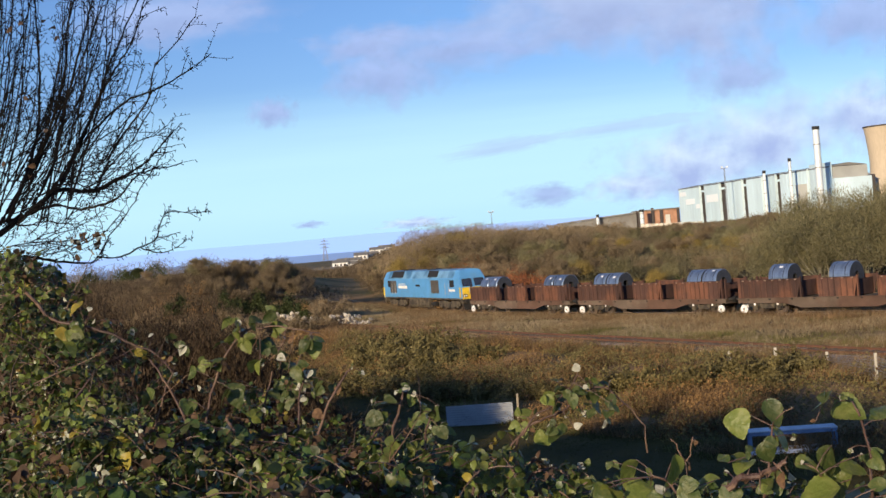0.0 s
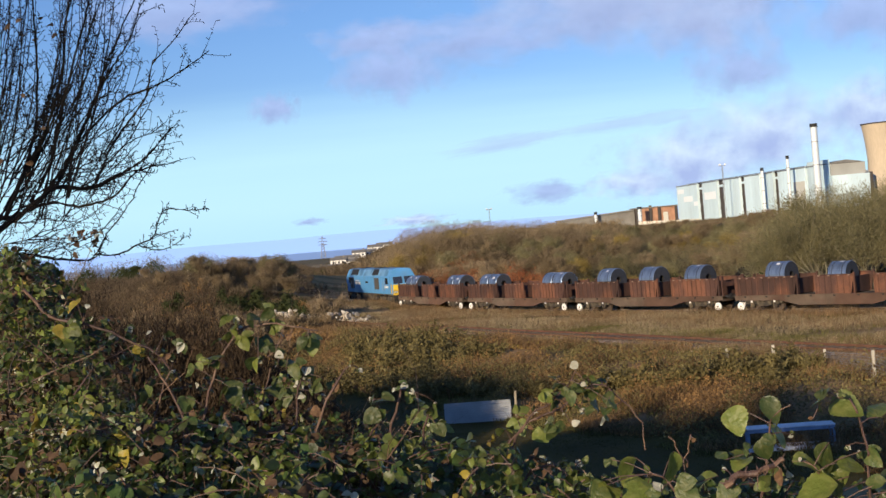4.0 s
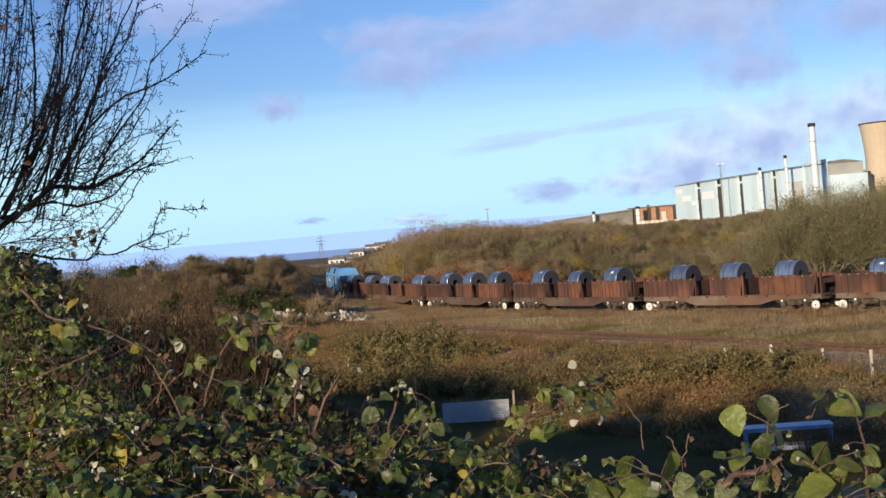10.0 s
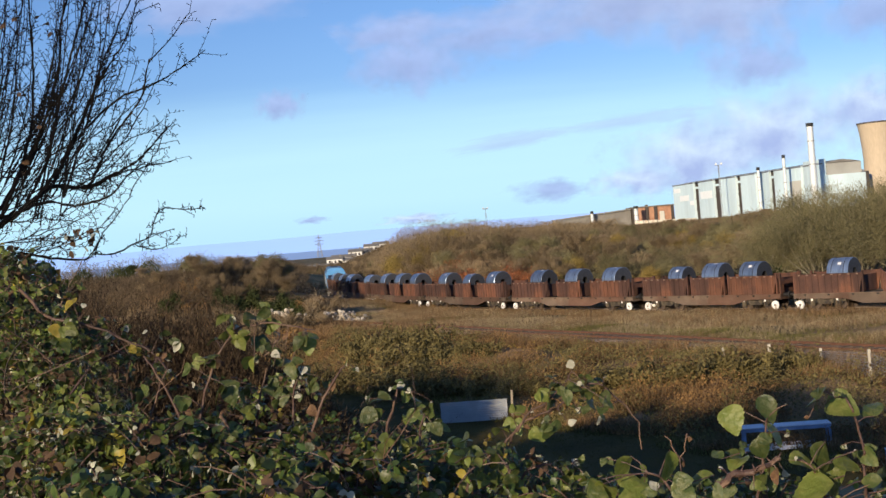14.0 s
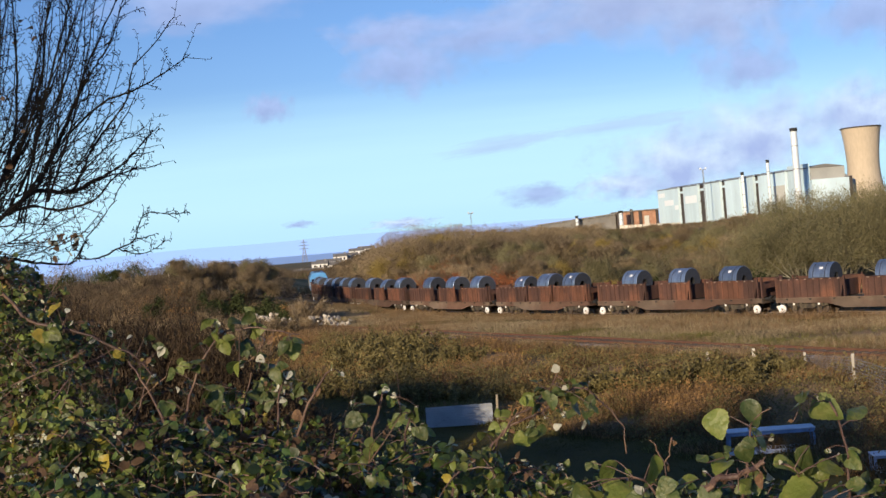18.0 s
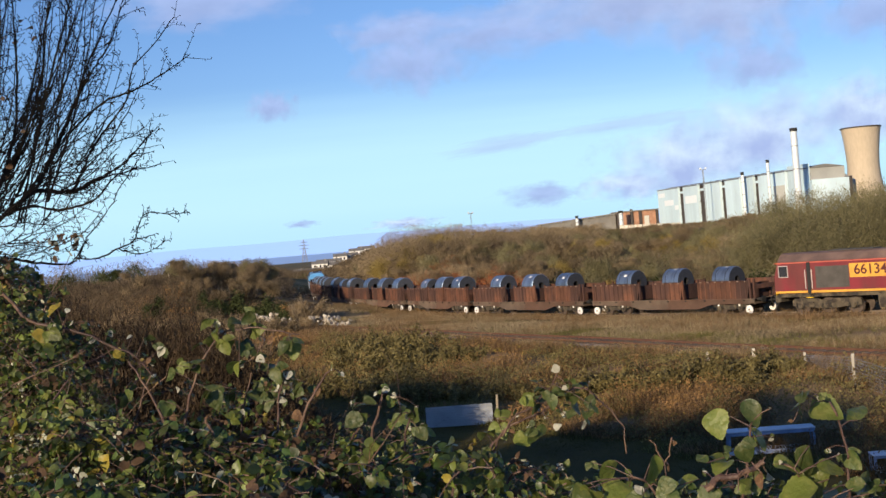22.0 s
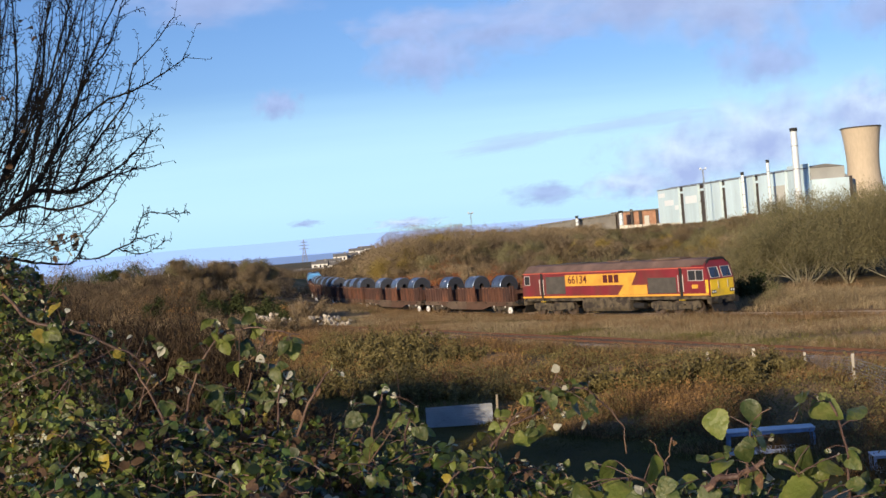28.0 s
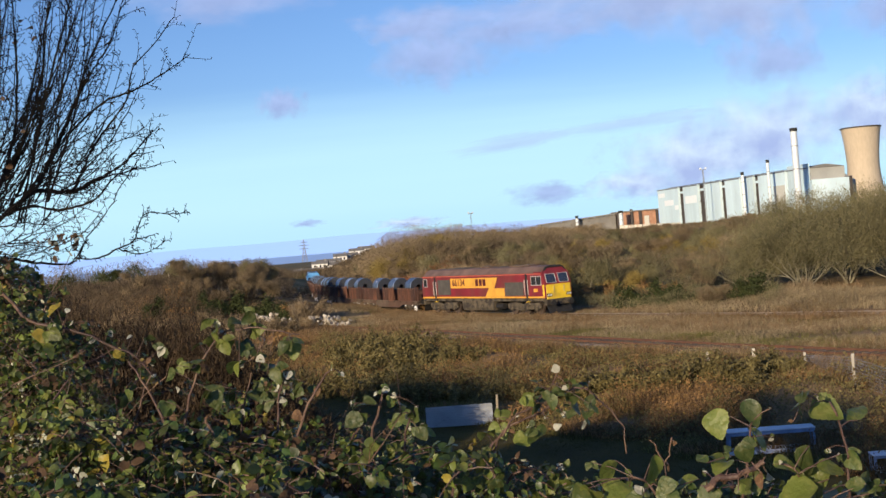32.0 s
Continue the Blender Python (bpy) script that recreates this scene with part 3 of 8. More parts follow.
def red_locomotive():
    lo = thing("diesel_locomotive", "maroon and gold six-axle diesel locomotive with yellow nose", "locomotive")
    half, z0, cant, roof = 10.1, 1.4, 3.42, 3.98
    bm, end_x, waist = hull(half, z0, cant, roof, 0.8, 0.45)
    me_ob = part("body", bm, M_MAROON, lo)
    bm = bmesh.new()                         # roof cladding
    prism(bm, [(-1.31, cant + 0.05), (-0.81, roof - 0.06), (-0.55, roof + 0.025), (0.55, roof + 0.025), (0.81, roof - 0.06), (1.31, cant + 0.05),
               (1.28, cant), (-1.28, cant)], -half + 0.3, half - 1.6, axis="x")
    part("roof", bm, M_ROOF, lo, "brown exhaust-stained roof")
    bm = bmesh.new()
    prism(bm, [(-1.26, cant + 0.12), (-0.81, roof - 0.05), (-0.55, roof + 0.02), (0.55, roof + 0.02), (0.81, roof - 0.05), (1.26, cant + 0.12)], half - 1.6, half - 0.5, axis="x")
    part("cab_roof", bm, M_ROOF, lo)
    bm = bmesh.new()
    prism(bm, [(-1.28, cant - 0.02), (-0.84, roof - 0.06), (-0.55, roof + 0.03), (0.55, roof + 0.03), (0.84, roof - 0.06), (1.28, cant - 0.02),
               (1.2, cant - 0.06), (0.75, roof - 0.14), (-0.75, roof - 0.14), (-1.2, cant - 0.06)], half - 0.5, half - 0.34, axis="x")
    part("cab_hood", bm, M_DARK, lo, "dark hood over the windscreens")
    for x0, x1, w, h in ((4.1, 6.9, 0.62, 0.1), (-6.6, -3.4, 0.6, 0.07), (-0.8, 0.6, 0.4, 0.12), (1.6, 2.6, 0.35, 0.05)):
        bm = bmesh.new()
        box(bm, x0, x1, -w, w, roof + 0.026, roof + 0.026 + h, 0.03)
        part("roof_hatch", bm, M_GRILLE if h < 0.1 else M_SOLE, lo)
    plate("lower_stripe", -half + 0.06, half - 0.08, 1.42, 1.56, M_GOLD, lo, label="gold lower stripe")
    plate("cantrail_stripe", -half + 0.1, half - 0.35, 3.36, 3.42, M_CANT, lo)
    louvres(-7.1, -4.8, 1.72, 3.1, lo)
    louvres(4.25, 7.05, 1.62, 2.75, lo)
    plate("gold_flash", 0, 0, 0, 0, M_GOLD, lo, outline=[(-4.75, 2.32), (1.75, 2.32), (1.05, 1.57), (4.15, 1.57), (4.15, 2.28), (2.55, 2.28), (3.15, 3.2), (-4.75, 3.2)], d=0.009, label="gold lightning flash band")
    for sy in (-1, 1):
        base = pose(-4.45, -1.352, 2.52, 90, 0, 0) if sy < 0 else pose(-2.1, 1.352, 2.52, 90, 0, 180)
        writing("running_number", "66134", 0.88, base, M_LETTER, lo)
        xs = -0.45
        for k in range(3):                   # company lettering as plain blocks
            bm = bmesh.new()
            x = xs + k * 0.6
            box(bm, x, x + 0.48, min(sy * 1.344, sy * 1.349), max(sy * 1.344, sy * 1.349), 2.5, 3.1)
            part("lettering_block", bm, M_LETTER, lo)
    for x, side in ((-7.55, -1), (7.55, 1)):  # cab door recesses, their shade drawn as black panels
        for sy in (-1, 1):
            bm = bmesh.new()
            box(bm, x - 0.16, x + 0.1, min(sy * 1.3, sy * 1.36), max(sy * 1.3, sy * 1.36), 1.3, 3.4)
            door = part("cab_door", bm, M_RUBBER, lo, "cab door recess, its shade drawn as a black panel")
            for q in (-0.26, 0.2):
                bm = bmesh.new()
                rod(bm, (x + q, sy * 1.39, 1.7), (x + q, sy * 1.39, 2.9), 0.035, 6)
                rod(bm, (x + q, sy * 1.33, 1.7), (x + q, sy * 1.39, 1.7), 0.02, 6)
                rod(bm, (x + q, sy * 1.33, 2.9), (x + q, sy * 1.39, 2.9), 0.02, 6)
                part("handrail", bm, M_FRAME, door, "pale grab rail")
            for k in range(3):
                bm = bmesh.new()
                box(bm, x - 0.32, x + 0.14, min(sy * 1.18, sy * 1.36), max(sy * 1.18, sy * 1.36), 0.45 + k * 0.32, 0.49 + k * 0.32)
                part("step", bm, M_WARN if k == 2 else M_UNDER, door)
    for sy in (-1, 1):
        for x0, x1 in ((8.25, 8.9), (8.96, 9.6), (-9.7, -9.1)):
            bm = bmesh.new()
            box(bm, x0, x1, min(sy * 1.32, sy * 1.348), max(sy * 1.32, sy * 1.348), 2.5, 3.18, 0.012)
            pane = part("side_window", bm, M_CABGLASS, lo)
            bm = bmesh.new()
            for za, zb, xa, xb in ((2.45, 2.5, x0 - 0.05, x1 + 0.05), (3.18, 3.23, x0 - 0.05, x1 + 0.05), (2.5, 3.18, x0 - 0.05, x0), (2.5, 3.18, x1, x1 + 0.05)):
                box(bm, xa, xb, min(sy * 1.33, sy * 1.356), max(sy * 1.33, sy * 1.356), za, zb)
            part("window_frame", bm, M_FRAME, pane, "pale window frame")
        bm = bmesh.new()
        box(bm, 8.55, 9.1, min(sy * 1.331, sy * 1.345), max(sy * 1.331, sy * 1.345), 1.92, 2.2, 0.05)
        part("depot_plate", bm, M_GOLD, lo)
        bm = bmesh.new()
        box(bm, half - 0.32, half - 0.06, min(sy * 1.331, sy * 1.345), max(sy * 1.331, sy * 1.345), 1.58, 2.5)
        part("yellow_corner", bm, M_WARN, lo)
    for d in (1, -1):
        cab_end(lo, d, half, end_x, waist, z0, cant, roof, M_WARN, True)
    underframe(lo, half, 0.53)
    return lo


def blue_locomotive():
    lo = thing("diesel_locomotive", "sky-blue six-axle diesel locomotive with yellow cab front", "locomotive")
    half, z0, cant, roof = 9.95, 1.3, 3.15, 3.95
    bm, end_x, waist = hull(half, z0, cant, roof, 1.0, 0.55)
    part("body", bm, M_BLUE, lo)
    bm = bmesh.new()
    prism(bm, [(-1.31, cant + 0.06), (-1.01, roof - 0.06), (-0.55, roof + 0.025), (0.55, roof + 0.025), (1.01, roof - 0.06), (1.31, cant + 0.06), (1.25, cant), (-1.25, cant)],
          -half + 1.6, half - 1.6, axis="x")
    part("roof", bm, M_BLUE_ROOF, lo)
    for x0, x1 in ((-7.4, -4.2), (2.2, 4.6)):
        for sy in (-1, 1):
            bm = bmesh.new()
            prism(bm, [(sy * 1.28, cant + 0.2), (sy * 1.05, roof - 0.1), (sy * 1.02, roof - 0.02), (sy * 1.33, cant + 0.17)], x0, x1, axis="x")
            part("roof_grille", bm, M_DARK, lo)
    for x0, x1 in ((-5.9, -4.9), (0.5, 1.9)):
        bm = bmesh.new()
        box(bm, x0, x1, -0.5, 0.5, roof + 0.026, roof + 0.1, 0.02)
        part("roof_hatch", bm, M_DARK, lo)
    louvres(-7.9, -6.1, 1.75, 3.0, lo)
    louvres(3.0, 4.9, 1.75, 3.0, lo)
    for sy in (-1, 1):
        for x0, x1, z0_, z1_, mt in ((-5.6, -3.2, 2.2, 2.5, M_WHITE), (-5.5, -3.6, 2.62, 2.68, M_WHITE), (-0.9, 0.2, 2.4, 2.6, M_DARK), (7.3, 8.6, 1.95, 2.15, M_WHITE)):
            bm = bmesh.new()
            box(bm, x0, x1, min(sy * 1.331, sy * 1.34), max(sy * 1.331, sy * 1.34), z0_, z1_)
            part("lettering_block", bm, mt, lo)
        for e in (-1, 1):
            bm = bmesh.new()
            x0, x1 = sorted((e * 7.5, e * 8.5))
            box(bm, x0, x1, min(sy * 1.32, sy * 1.342), max(sy * 1.32, sy * 1.342), 2.35, 3.0, 0.03)
            part("side_window", bm, M_CABGLASS, lo)
            bm = bmesh.new()
            x0, x1 = sorted((e * 6.5, e * 7.2))
            box(bm, x0, x1, min(sy * 1.325, sy * 1.336), max(sy * 1.325, sy * 1.336), 1.35, 3.05, 0.02)
            door = part("cab_door", bm, M_BLUE, lo)
            for q in (x0 - 0.08, x1 + 0.08):
                bm = bmesh.new()
                rod(bm, (q, sy * 1.38, 1.6), (q, sy * 1.38, 2.7), 0.018, 6)
                part("handrail", bm, M_FRAME, door)
            bm = bmesh.new()
            x0, x1 = sorted((e * (half - 0.35), e * (half - 0.04)))
            box(bm, x0, x1, min(sy * 1.331, sy * 1.34), max(sy * 1.331, sy * 1.34), 1.36, 2.32)
            part("yellow_corner", bm, M_WARN, lo)
    for d in (1, -1):
        cab_end(lo, d, half, end_x, waist, z0, cant, roof, M_WARN, False)
    underframe(lo, half, 0.53)
    return lo


TRAIN.append((red_locomotive(), 0.0, Matrix.Identity(4)))
TRAIN.append((blue_locomotive(), -148.8, Matrix.Identity(4)))


# ---- land, plants ----
M_ROUGH = mat("rough_dead_grass_soil", (0.25, 0.165, 0.085), 0.95, 0, 0.35, 0.25, 6, 0.4, (0.17, 0.13, 0.06), 0.5, 0.12)
M_LAWN = mat("dark_mown_grass", (0.085, 0.064, 0.014), 0.95, 0, 0.3, 0.5, 14, 0.4, (0.07, 0.05, 0.012), 0.4, 0.25)
M_HILL = mat("scrubby_hillside", (0.2, 0.145, 0.075), 0.95, 0, 0.35, 0.06, 1.2, 0.3, (0.09, 0.085, 0.035), 0.5, 0.05)
M_BALLAST = mat("old_ballast", (0.3, 0.235, 0.175), 0.95, 0, 0.4, 2.0, 30, 0.6, (0.1, 0.07, 0.05), 0.5, 0.6)
M_RAIL = mat("rusty_rail", (0.13, 0.06, 0.035), 0.8, 0.2, 0.25, 2, 30, 0.2)
M_RAIL_TOP = mat("worn_rail", (0.3, 0.24, 0.19), 0.45, 0.5, 0.2, 2, 30, 0.1)
M_SLEEPER = mat("weathered_sleeper", (0.1, 0.075, 0.055), 0.9, 0, 0.3, 3, 30, 0.4, random_tint=0.3)
M_STRAW = mat("dry_straw_grass", (0.31, 0.245, 0.145), 0.9, 0, 0.3, 0.3, 2, 0, island=0.35, through=0.25)
M_RUSSET = mat("russet_dead_stems", (0.21, 0.138, 0.072), 0.9, 0, 0.35, 0.35, 2, 0, island=0.4, through=0.2)
M_OLIVE = mat("olive_grass", (0.16, 0.145, 0.05), 0.9, 0, 0.3, 0.3, 2, 0, island=0.35, through=0.25)
M_SHORT = mat("short_green_grass", (0.075, 0.064, 0.011), 0.9, 0, 0.3, 0.3, 2, 0, island=0.35, through=0.25)
M_BRAMBLE = mat("bramble_leaves_far", (0.175, 0.145, 0.058), 0.7, 0, 0.35, 0.3, 2, 0, island=0.28, through=0.2)
M_BRACKEN = mat("dead_bracken", (0.27, 0.16, 0.065), 0.9, 0, 0.35, 0.4, 2, 0, island=0.28, through=0.2)
M_YELLOWING = mat("yellowing_leaves", (0.3, 0.22, 0.04), 0.7, 0, 0.3, 0.4, 2, 0, island=0.4, through=0.25)
M_TWIG = mat("autumn_twig_haze", (0.23, 0.175, 0.105), 0.9, 0, 0.3, 0.25, 2, 0, island=0.25, random_tint=0.3, through=0.15)
M_TWIG_OLIVE = mat("olive_twig_haze", (0.21, 0.19, 0.1), 0.9, 0, 0.3, 0.25, 2, 0, island=0.25, random_tint=0.3, through=0.15)
M_TWIG_GOLD = mat("golden_autumn_leaves", (0.3, 0.225, 0.07), 0.85, 0, 0.3, 0.3, 2, 0, island=0.3, random_tint=0.2, through=0.2)
# shade of the thicket put into this low brown
M_THICKET = mat("shaded_thicket_brown", (0.068, 0.047, 0.028), 0.9, 0, 0.35, 0.4, 2, 0, island=0.5, through=0.15)
M_GORSE = mat("dark_gorse", (0.05, 0.062, 0.022), 0.85, 0, 0.3, 0.4, 2, 0, island=0.45, through=0.1)
M_BARK = mat("grey_lichened_bark", (0.25, 0.225, 0.15), 0.9, 0, 0.3, 2, 25, 0.4)
M_BARK_DARK = mat("dark_bark", (0.055, 0.043, 0.033), 0.9, 0, 0.3, 6, 60, 0.4)
M_STONE = mat("pale_rubble_stone", (0.46, 0.41, 0.33), 0.9, 0, 0.25, 3, 25, 0.4, random_tint=0.35)

M_SCRUB = mat("brown_winter_scrub", (0.108, 0.082, 0.052), 0.9, 0, 0.3, 0.25, 2, 0, island=0.45, through=0.1)
M_REDFERN = mat("rust_red_bracken", (0.3, 0.1, 0.035), 0.9, 0, 0.3, 0.3, 2, 0, island=0.4, through=0.15)
M_FARTWIG = mat("grey_far_twigs", (0.19, 0.165, 0.14), 0.9, 0, 0.3, 0.25, 2, 0, island=0.35, through=0.1)
for m in (M_ROUGH, M_LAWN, M_HILL, M_STRAW, M_RUSSET, M_OLIVE, M_SHORT, M_BRAMBLE, M_BRACKEN, M_TWIG, M_TWIG_OLIVE, M_TWIG_GOLD, M_THICKET, M_GORSE, M_SCRUB, M_FARTWIG):
    m.node_tree.nodes["Principled BSDF"].inputs["Specular IOR Level"].default_value = 0.15


def fast_mesh(name, V, corners, material, per=4, parent=None, label=""):
    """Mesh of many loose faces from arrays: V (n, 3), corners (m, per)."""
    me = bpy.data.meshes.new(name)
    me.vertices.add(len(V))
    me.vertices.foreach_set("co", np.asarray(V, dtype=np.float32).ravel())
    m = len(corners)
    me.loops.add(m * per)
    me.loops.foreach_set("vertex_index", np.asarray(corners, dtype=np.int32).ravel())
    me.polygons.add(m)
    me.polygons.foreach_set("loop_start", np.arange(0, m * per, per, dtype=np.int32))
    me.update(calc_edges=True)
    return link(name, me, material, parent, label)


def blades(rng, base, tall, wide, lean=0.35, n=4):
    """Triangular blades, n at each base point."""
    B = np.repeat(base, n, axis=0)
    k = len(B)
    B = B + np.c_[rng.normal(0, 0.06, (k, 2)), np.zeros(k)]
    a = rng.uniform(0, 2 * np.pi, k)
    h = np.repeat(tall, n) * rng.uniform(0.55, 1.2, k)
    side = np.c_[np.cos(a), np.sin(a), np.zeros(k)] * (wide * rng.uniform(0.6, 1.4, k))[:, None]
    tip = B + np.c_[rng.normal(0, lean, (k, 2)) * h[:, None], h]
    V = np.stack([B - side, B + side, tip], axis=1).reshape(-1, 3)
    return V, np.arange(3 * k).reshape(-1, 3)


def flakes(rng, centre, size, long=1.6):
    """Small leaf quads with random facing at the given centres."""
    k = len(centre)
    u = rng.normal(size=(k, 3))
    u /= np.linalg.norm(u, axis=1)[:, None]
    v = rng.normal(size=(k, 3))
    v -= (v * u).sum(1)[:, None] * u
    v /= np.linalg.norm(v, axis=1)[:, None]
    s = size * rng.uniform(0.6, 1.4, k)[:, None]
    u, v = u * s * long * 0.5, v * s * 0.5
    V = np.stack([centre - u, centre - v * 0.9, centre + u, centre + v * 0.9], axis=1).reshape(-1, 3)
    return V, np.arange(4 * k).reshape(-1, 4)


def slivers(rng, centre, way, length, wide):
    """Twig slivers: one thin triangle each, pointing about along way."""
    k = len(centre)
    d = way + rng.normal(0, 0.75, (k, 3))
    d /= np.linalg.norm(d, axis=1)[:, None]
    s = np.cross(d, rng.normal(size=(k, 3)))
    s /= np.linalg.norm(s, axis=1)[:, None]
    d = d * (length * rng.uniform(0.5, 1.4, k))[:, None]
    s = s * (wide * rng.uniform(0.6, 1.4, k))[:, None]
    V = np.stack([centre - s, centre + s, centre + d], axis=1).reshape(-1, 3)
    return V, np.arange(3 * k).reshape(-1, 3)


# the ground: one sheet from under the eye to the horizon
ANG = []
a = -180.0
while a < 180:
    ANG.append(radians(a))
    a += 0.4 if -26 <= a < 26 else 4.0
RAD = [0.01, 0.3, 0.6]
while RAD[-1] < 4700:
    RAD.append(RAD[-1] * 1.032 + 0.03)
gv, gf, gi = [], [], []
for r in RAD:
    for a in ANG:
        x, y = r * math.sin(a), r * math.cos(a)
        gv.append((x, y, height(x, y)))
n = len(ANG)
for i in range(len(RAD) - 1):
    for j in range(n):
        gf.append((i * n + j, (i + 1) * n + j, (i + 1) * n + (j + 1) % n, i * n + (j + 1) % n))
        x, y, _ = gv[i * n + j]
        c = x * CROSS[0] + y * CROSS[1]
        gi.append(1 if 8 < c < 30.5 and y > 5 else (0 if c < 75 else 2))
gf.append(tuple(range(n)))
gi.append(0)
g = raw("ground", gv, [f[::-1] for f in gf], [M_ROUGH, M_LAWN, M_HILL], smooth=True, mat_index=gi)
tagged(g, "rough sloping ground with dead grass, scrub and dark lawn", "ground", kind="structure")


def track(name, points, label, top_mat, n_sleepers, first):
    """A railway track along points: ballast, two rails, sleepers in the stretch the eye is nearest to."""
    t = thing(name, label, "railway track", kind="structure")
    pts = [Vector(p) for p in points]
    tang = []
    for i in range(len(pts)):
        d = pts[min(i + 1, len(pts) - 1)] - pts[max(i - 1, 0)]
        tang.append(Vector((-d.y, d.x, 0)).normalized())

    def run(cross, nm, m):
        V, Fc = [], []
        for p, q in zip(pts, tang):
            V += [p + q * o + Vector((0, 0, h)) for o, h in cross]
        k = len(cross)
        for i in range(len(pts) - 1):
            for j in range(k):
                Fc.append((i * k + j, i * k + (j + 1) % k, (i + 1) * k + (j + 1) % k, (i + 1) * k + j))
        return raw(nm, V, Fc, m, t)
    run([(-2.0, -0.3), (-1.4, -0.14), (1.4, -0.14), (2.0, -0.3)], "ballast", M_BALLAST)
    for o in (-0.75, 0.75):
        run([(o - 0.035, 0.0), (o + 0.035, 0.0), (o + 0.035, -0.04), (o + 0.01, -0.05), (o + 0.01, -0.12), (o + 0.07, -0.15),
             (o - 0.07, -0.15), (o - 0.01, -0.12), (o - 0.01, -0.05), (o - 0.035, -0.04)], "rail", top_mat)
    bm = bmesh.new()
    box(bm, -1.25, 1.25, -0.12, 0.12, -0.2, -0.1, 0.015)
    me = bpy.data.meshes.new("sleeper")
    bm.to_mesh(me)
    bm.free()
    me.materials.append(M_SLEEPER)
    acc, want, made = 0.0, first, 0
    for p, p2, q in zip(pts, pts[1:], tang):
        d = (p2 - p).length
        while want < acc + d and made < n_sleepers:
            ob = new("sleeper", me)
            ob.parent = t
            ob.matrix_basis = Matrix.Translation(p.lerp(p2, (want - acc) / d)) @ pose(0, 0, 0, 0, 0, math.degrees(math.atan2(q.y, q.x)))
            want += 0.65
            made += 1
        acc += d
    return t


track("running_line", [(*line_at(s)[:2], fall(s)) for s in range(-240, 84, 4)], "single railway track curving away through rough grass", M_RAIL_TOP, 130, 190)
sid = []
for k in range(30):
    al = -110 + k * 6
    bend = 0.004 * max(0, -(al + 92)) ** 2
    sid.append((SIDING * CROSS[0] + al * ALONG[0] + bend * 0.3, SIDING * CROSS[1] + al * ALONG[1], 0.12 + 0.02 * math.sin(k * 1.7)))
track("disused_siding", sid, "rust-red disused railway siding half buried in grass", M_RAIL, 130, 20)

rng = np.random.default_rng(11)


def scatter(n, a0, a1, c0, c1):
    """Random points in a strip: a along the siding's direction, c across it."""
    al, c = rng.uniform(a0, a1, n), rng.uniform(c0, c1, n)
    x, y = al * ALONG[0] + c * CROSS[0], al * ALONG[1] + c * CROSS[1]
    keep = np.abs(x) < y * 0.40 + 3
    return x[keep], y[keep], c[keep]


def patch(x, y, size, seed):
    return np.array([bump_noise(a, b, size, seed) for a, b in zip(x, y)])


def turf(name, label, n, strip, tall, wide, material, want, seed, size=5.0, reach=None, n_blades=4, lean=0.35):
    """Tufts in the strip where a slow noise passes `want`; a blade mesh of stuff."""
    x, y, c = scatter(n, *strip)
    p = patch(x, y, size, seed)
    e = behind_many(x, y)
    keep = (p > want) & (np.abs(e) > 1.3) & ((np.abs(c - SIDING - 0.3) > 1.0) | (rng.uniform(size=len(c)) < 0.12))
    if reach is not None:
        keep &= (e > reach[0]) & (e < reach[1])
    x, y, p = x[keep], y[keep], p[keep]
    z = np.array([height(a, b) for a, b in zip(x, y)])
    V, F = blades(rng, np.c_[x, y, z - 0.03], tall * (0.7 + 0.6 * np.clip(p - want, 0, 1)), wide, lean, n_blades)
    return tagged(fast_mesh(name, V, F, material, 3), label, "grass", kind="stuff")


# field between the siding and the running line, and along the far side of the line
turf("straw_grass", "pale dry grass between the railway tracks", 52000, (-120, 12, 41, 62), 0.34, 0.015, M_STRAW, -0.32, 1.0)
turf("russet_stems", "russet dead stems in the railway field", 36000, (-120, 12, 41.5, 62), 0.42, 0.014, M_RUSSET, -0.15, 2.0, 7.0)
turf("olive_grass", "olive-green tufts in the railway field", 20000, (-120, 12, 41, 62), 0.28, 0.015, M_OLIVE, 0.05, 3.0, 5.0)
turf("olive_grass", "strip of green grass beside the siding", 9000, (-75, 12, 46.5, 50), 0.24, 0.015, M_OLIVE, -0.35, 13.0, 6.0)
turf("russet_stems", "dead stems along the edge of the running line", 26000, (-120, 12, 52, 70), 0.5, 0.016, M_RUSSET, -0.6, 14.0, 6.0, (-3.4, -1.2), 4)
turf("straw_grass", "tall pale grass behind the running line", 40000, (-78, 12, 58, 80), 0.55, 0.014, M_STRAW, -0.5, 4.0, 6.0, (2.2, 14), 3)
turf("russet_stems", "russet undergrowth behind the running line", 34000, (-110, 12, 58, 84), 0.7, 0.015, M_RUSSET, -0.05, 6.0, 8.0, (2.2, 16))
turf("lawn_grass", "short dark grass of the lawn", 26000, (-66, -14, 17, 31), 0.07, 0.012, M_SHORT, -0.4, 7.0, 6.0)
turf("bank_grass", "rank olive grass at the foot of the bank", 9000, (-80, -8, 28.5, 34), 0.3, 0.02, M_OLIVE, -0.1, 8.0, 5.0)


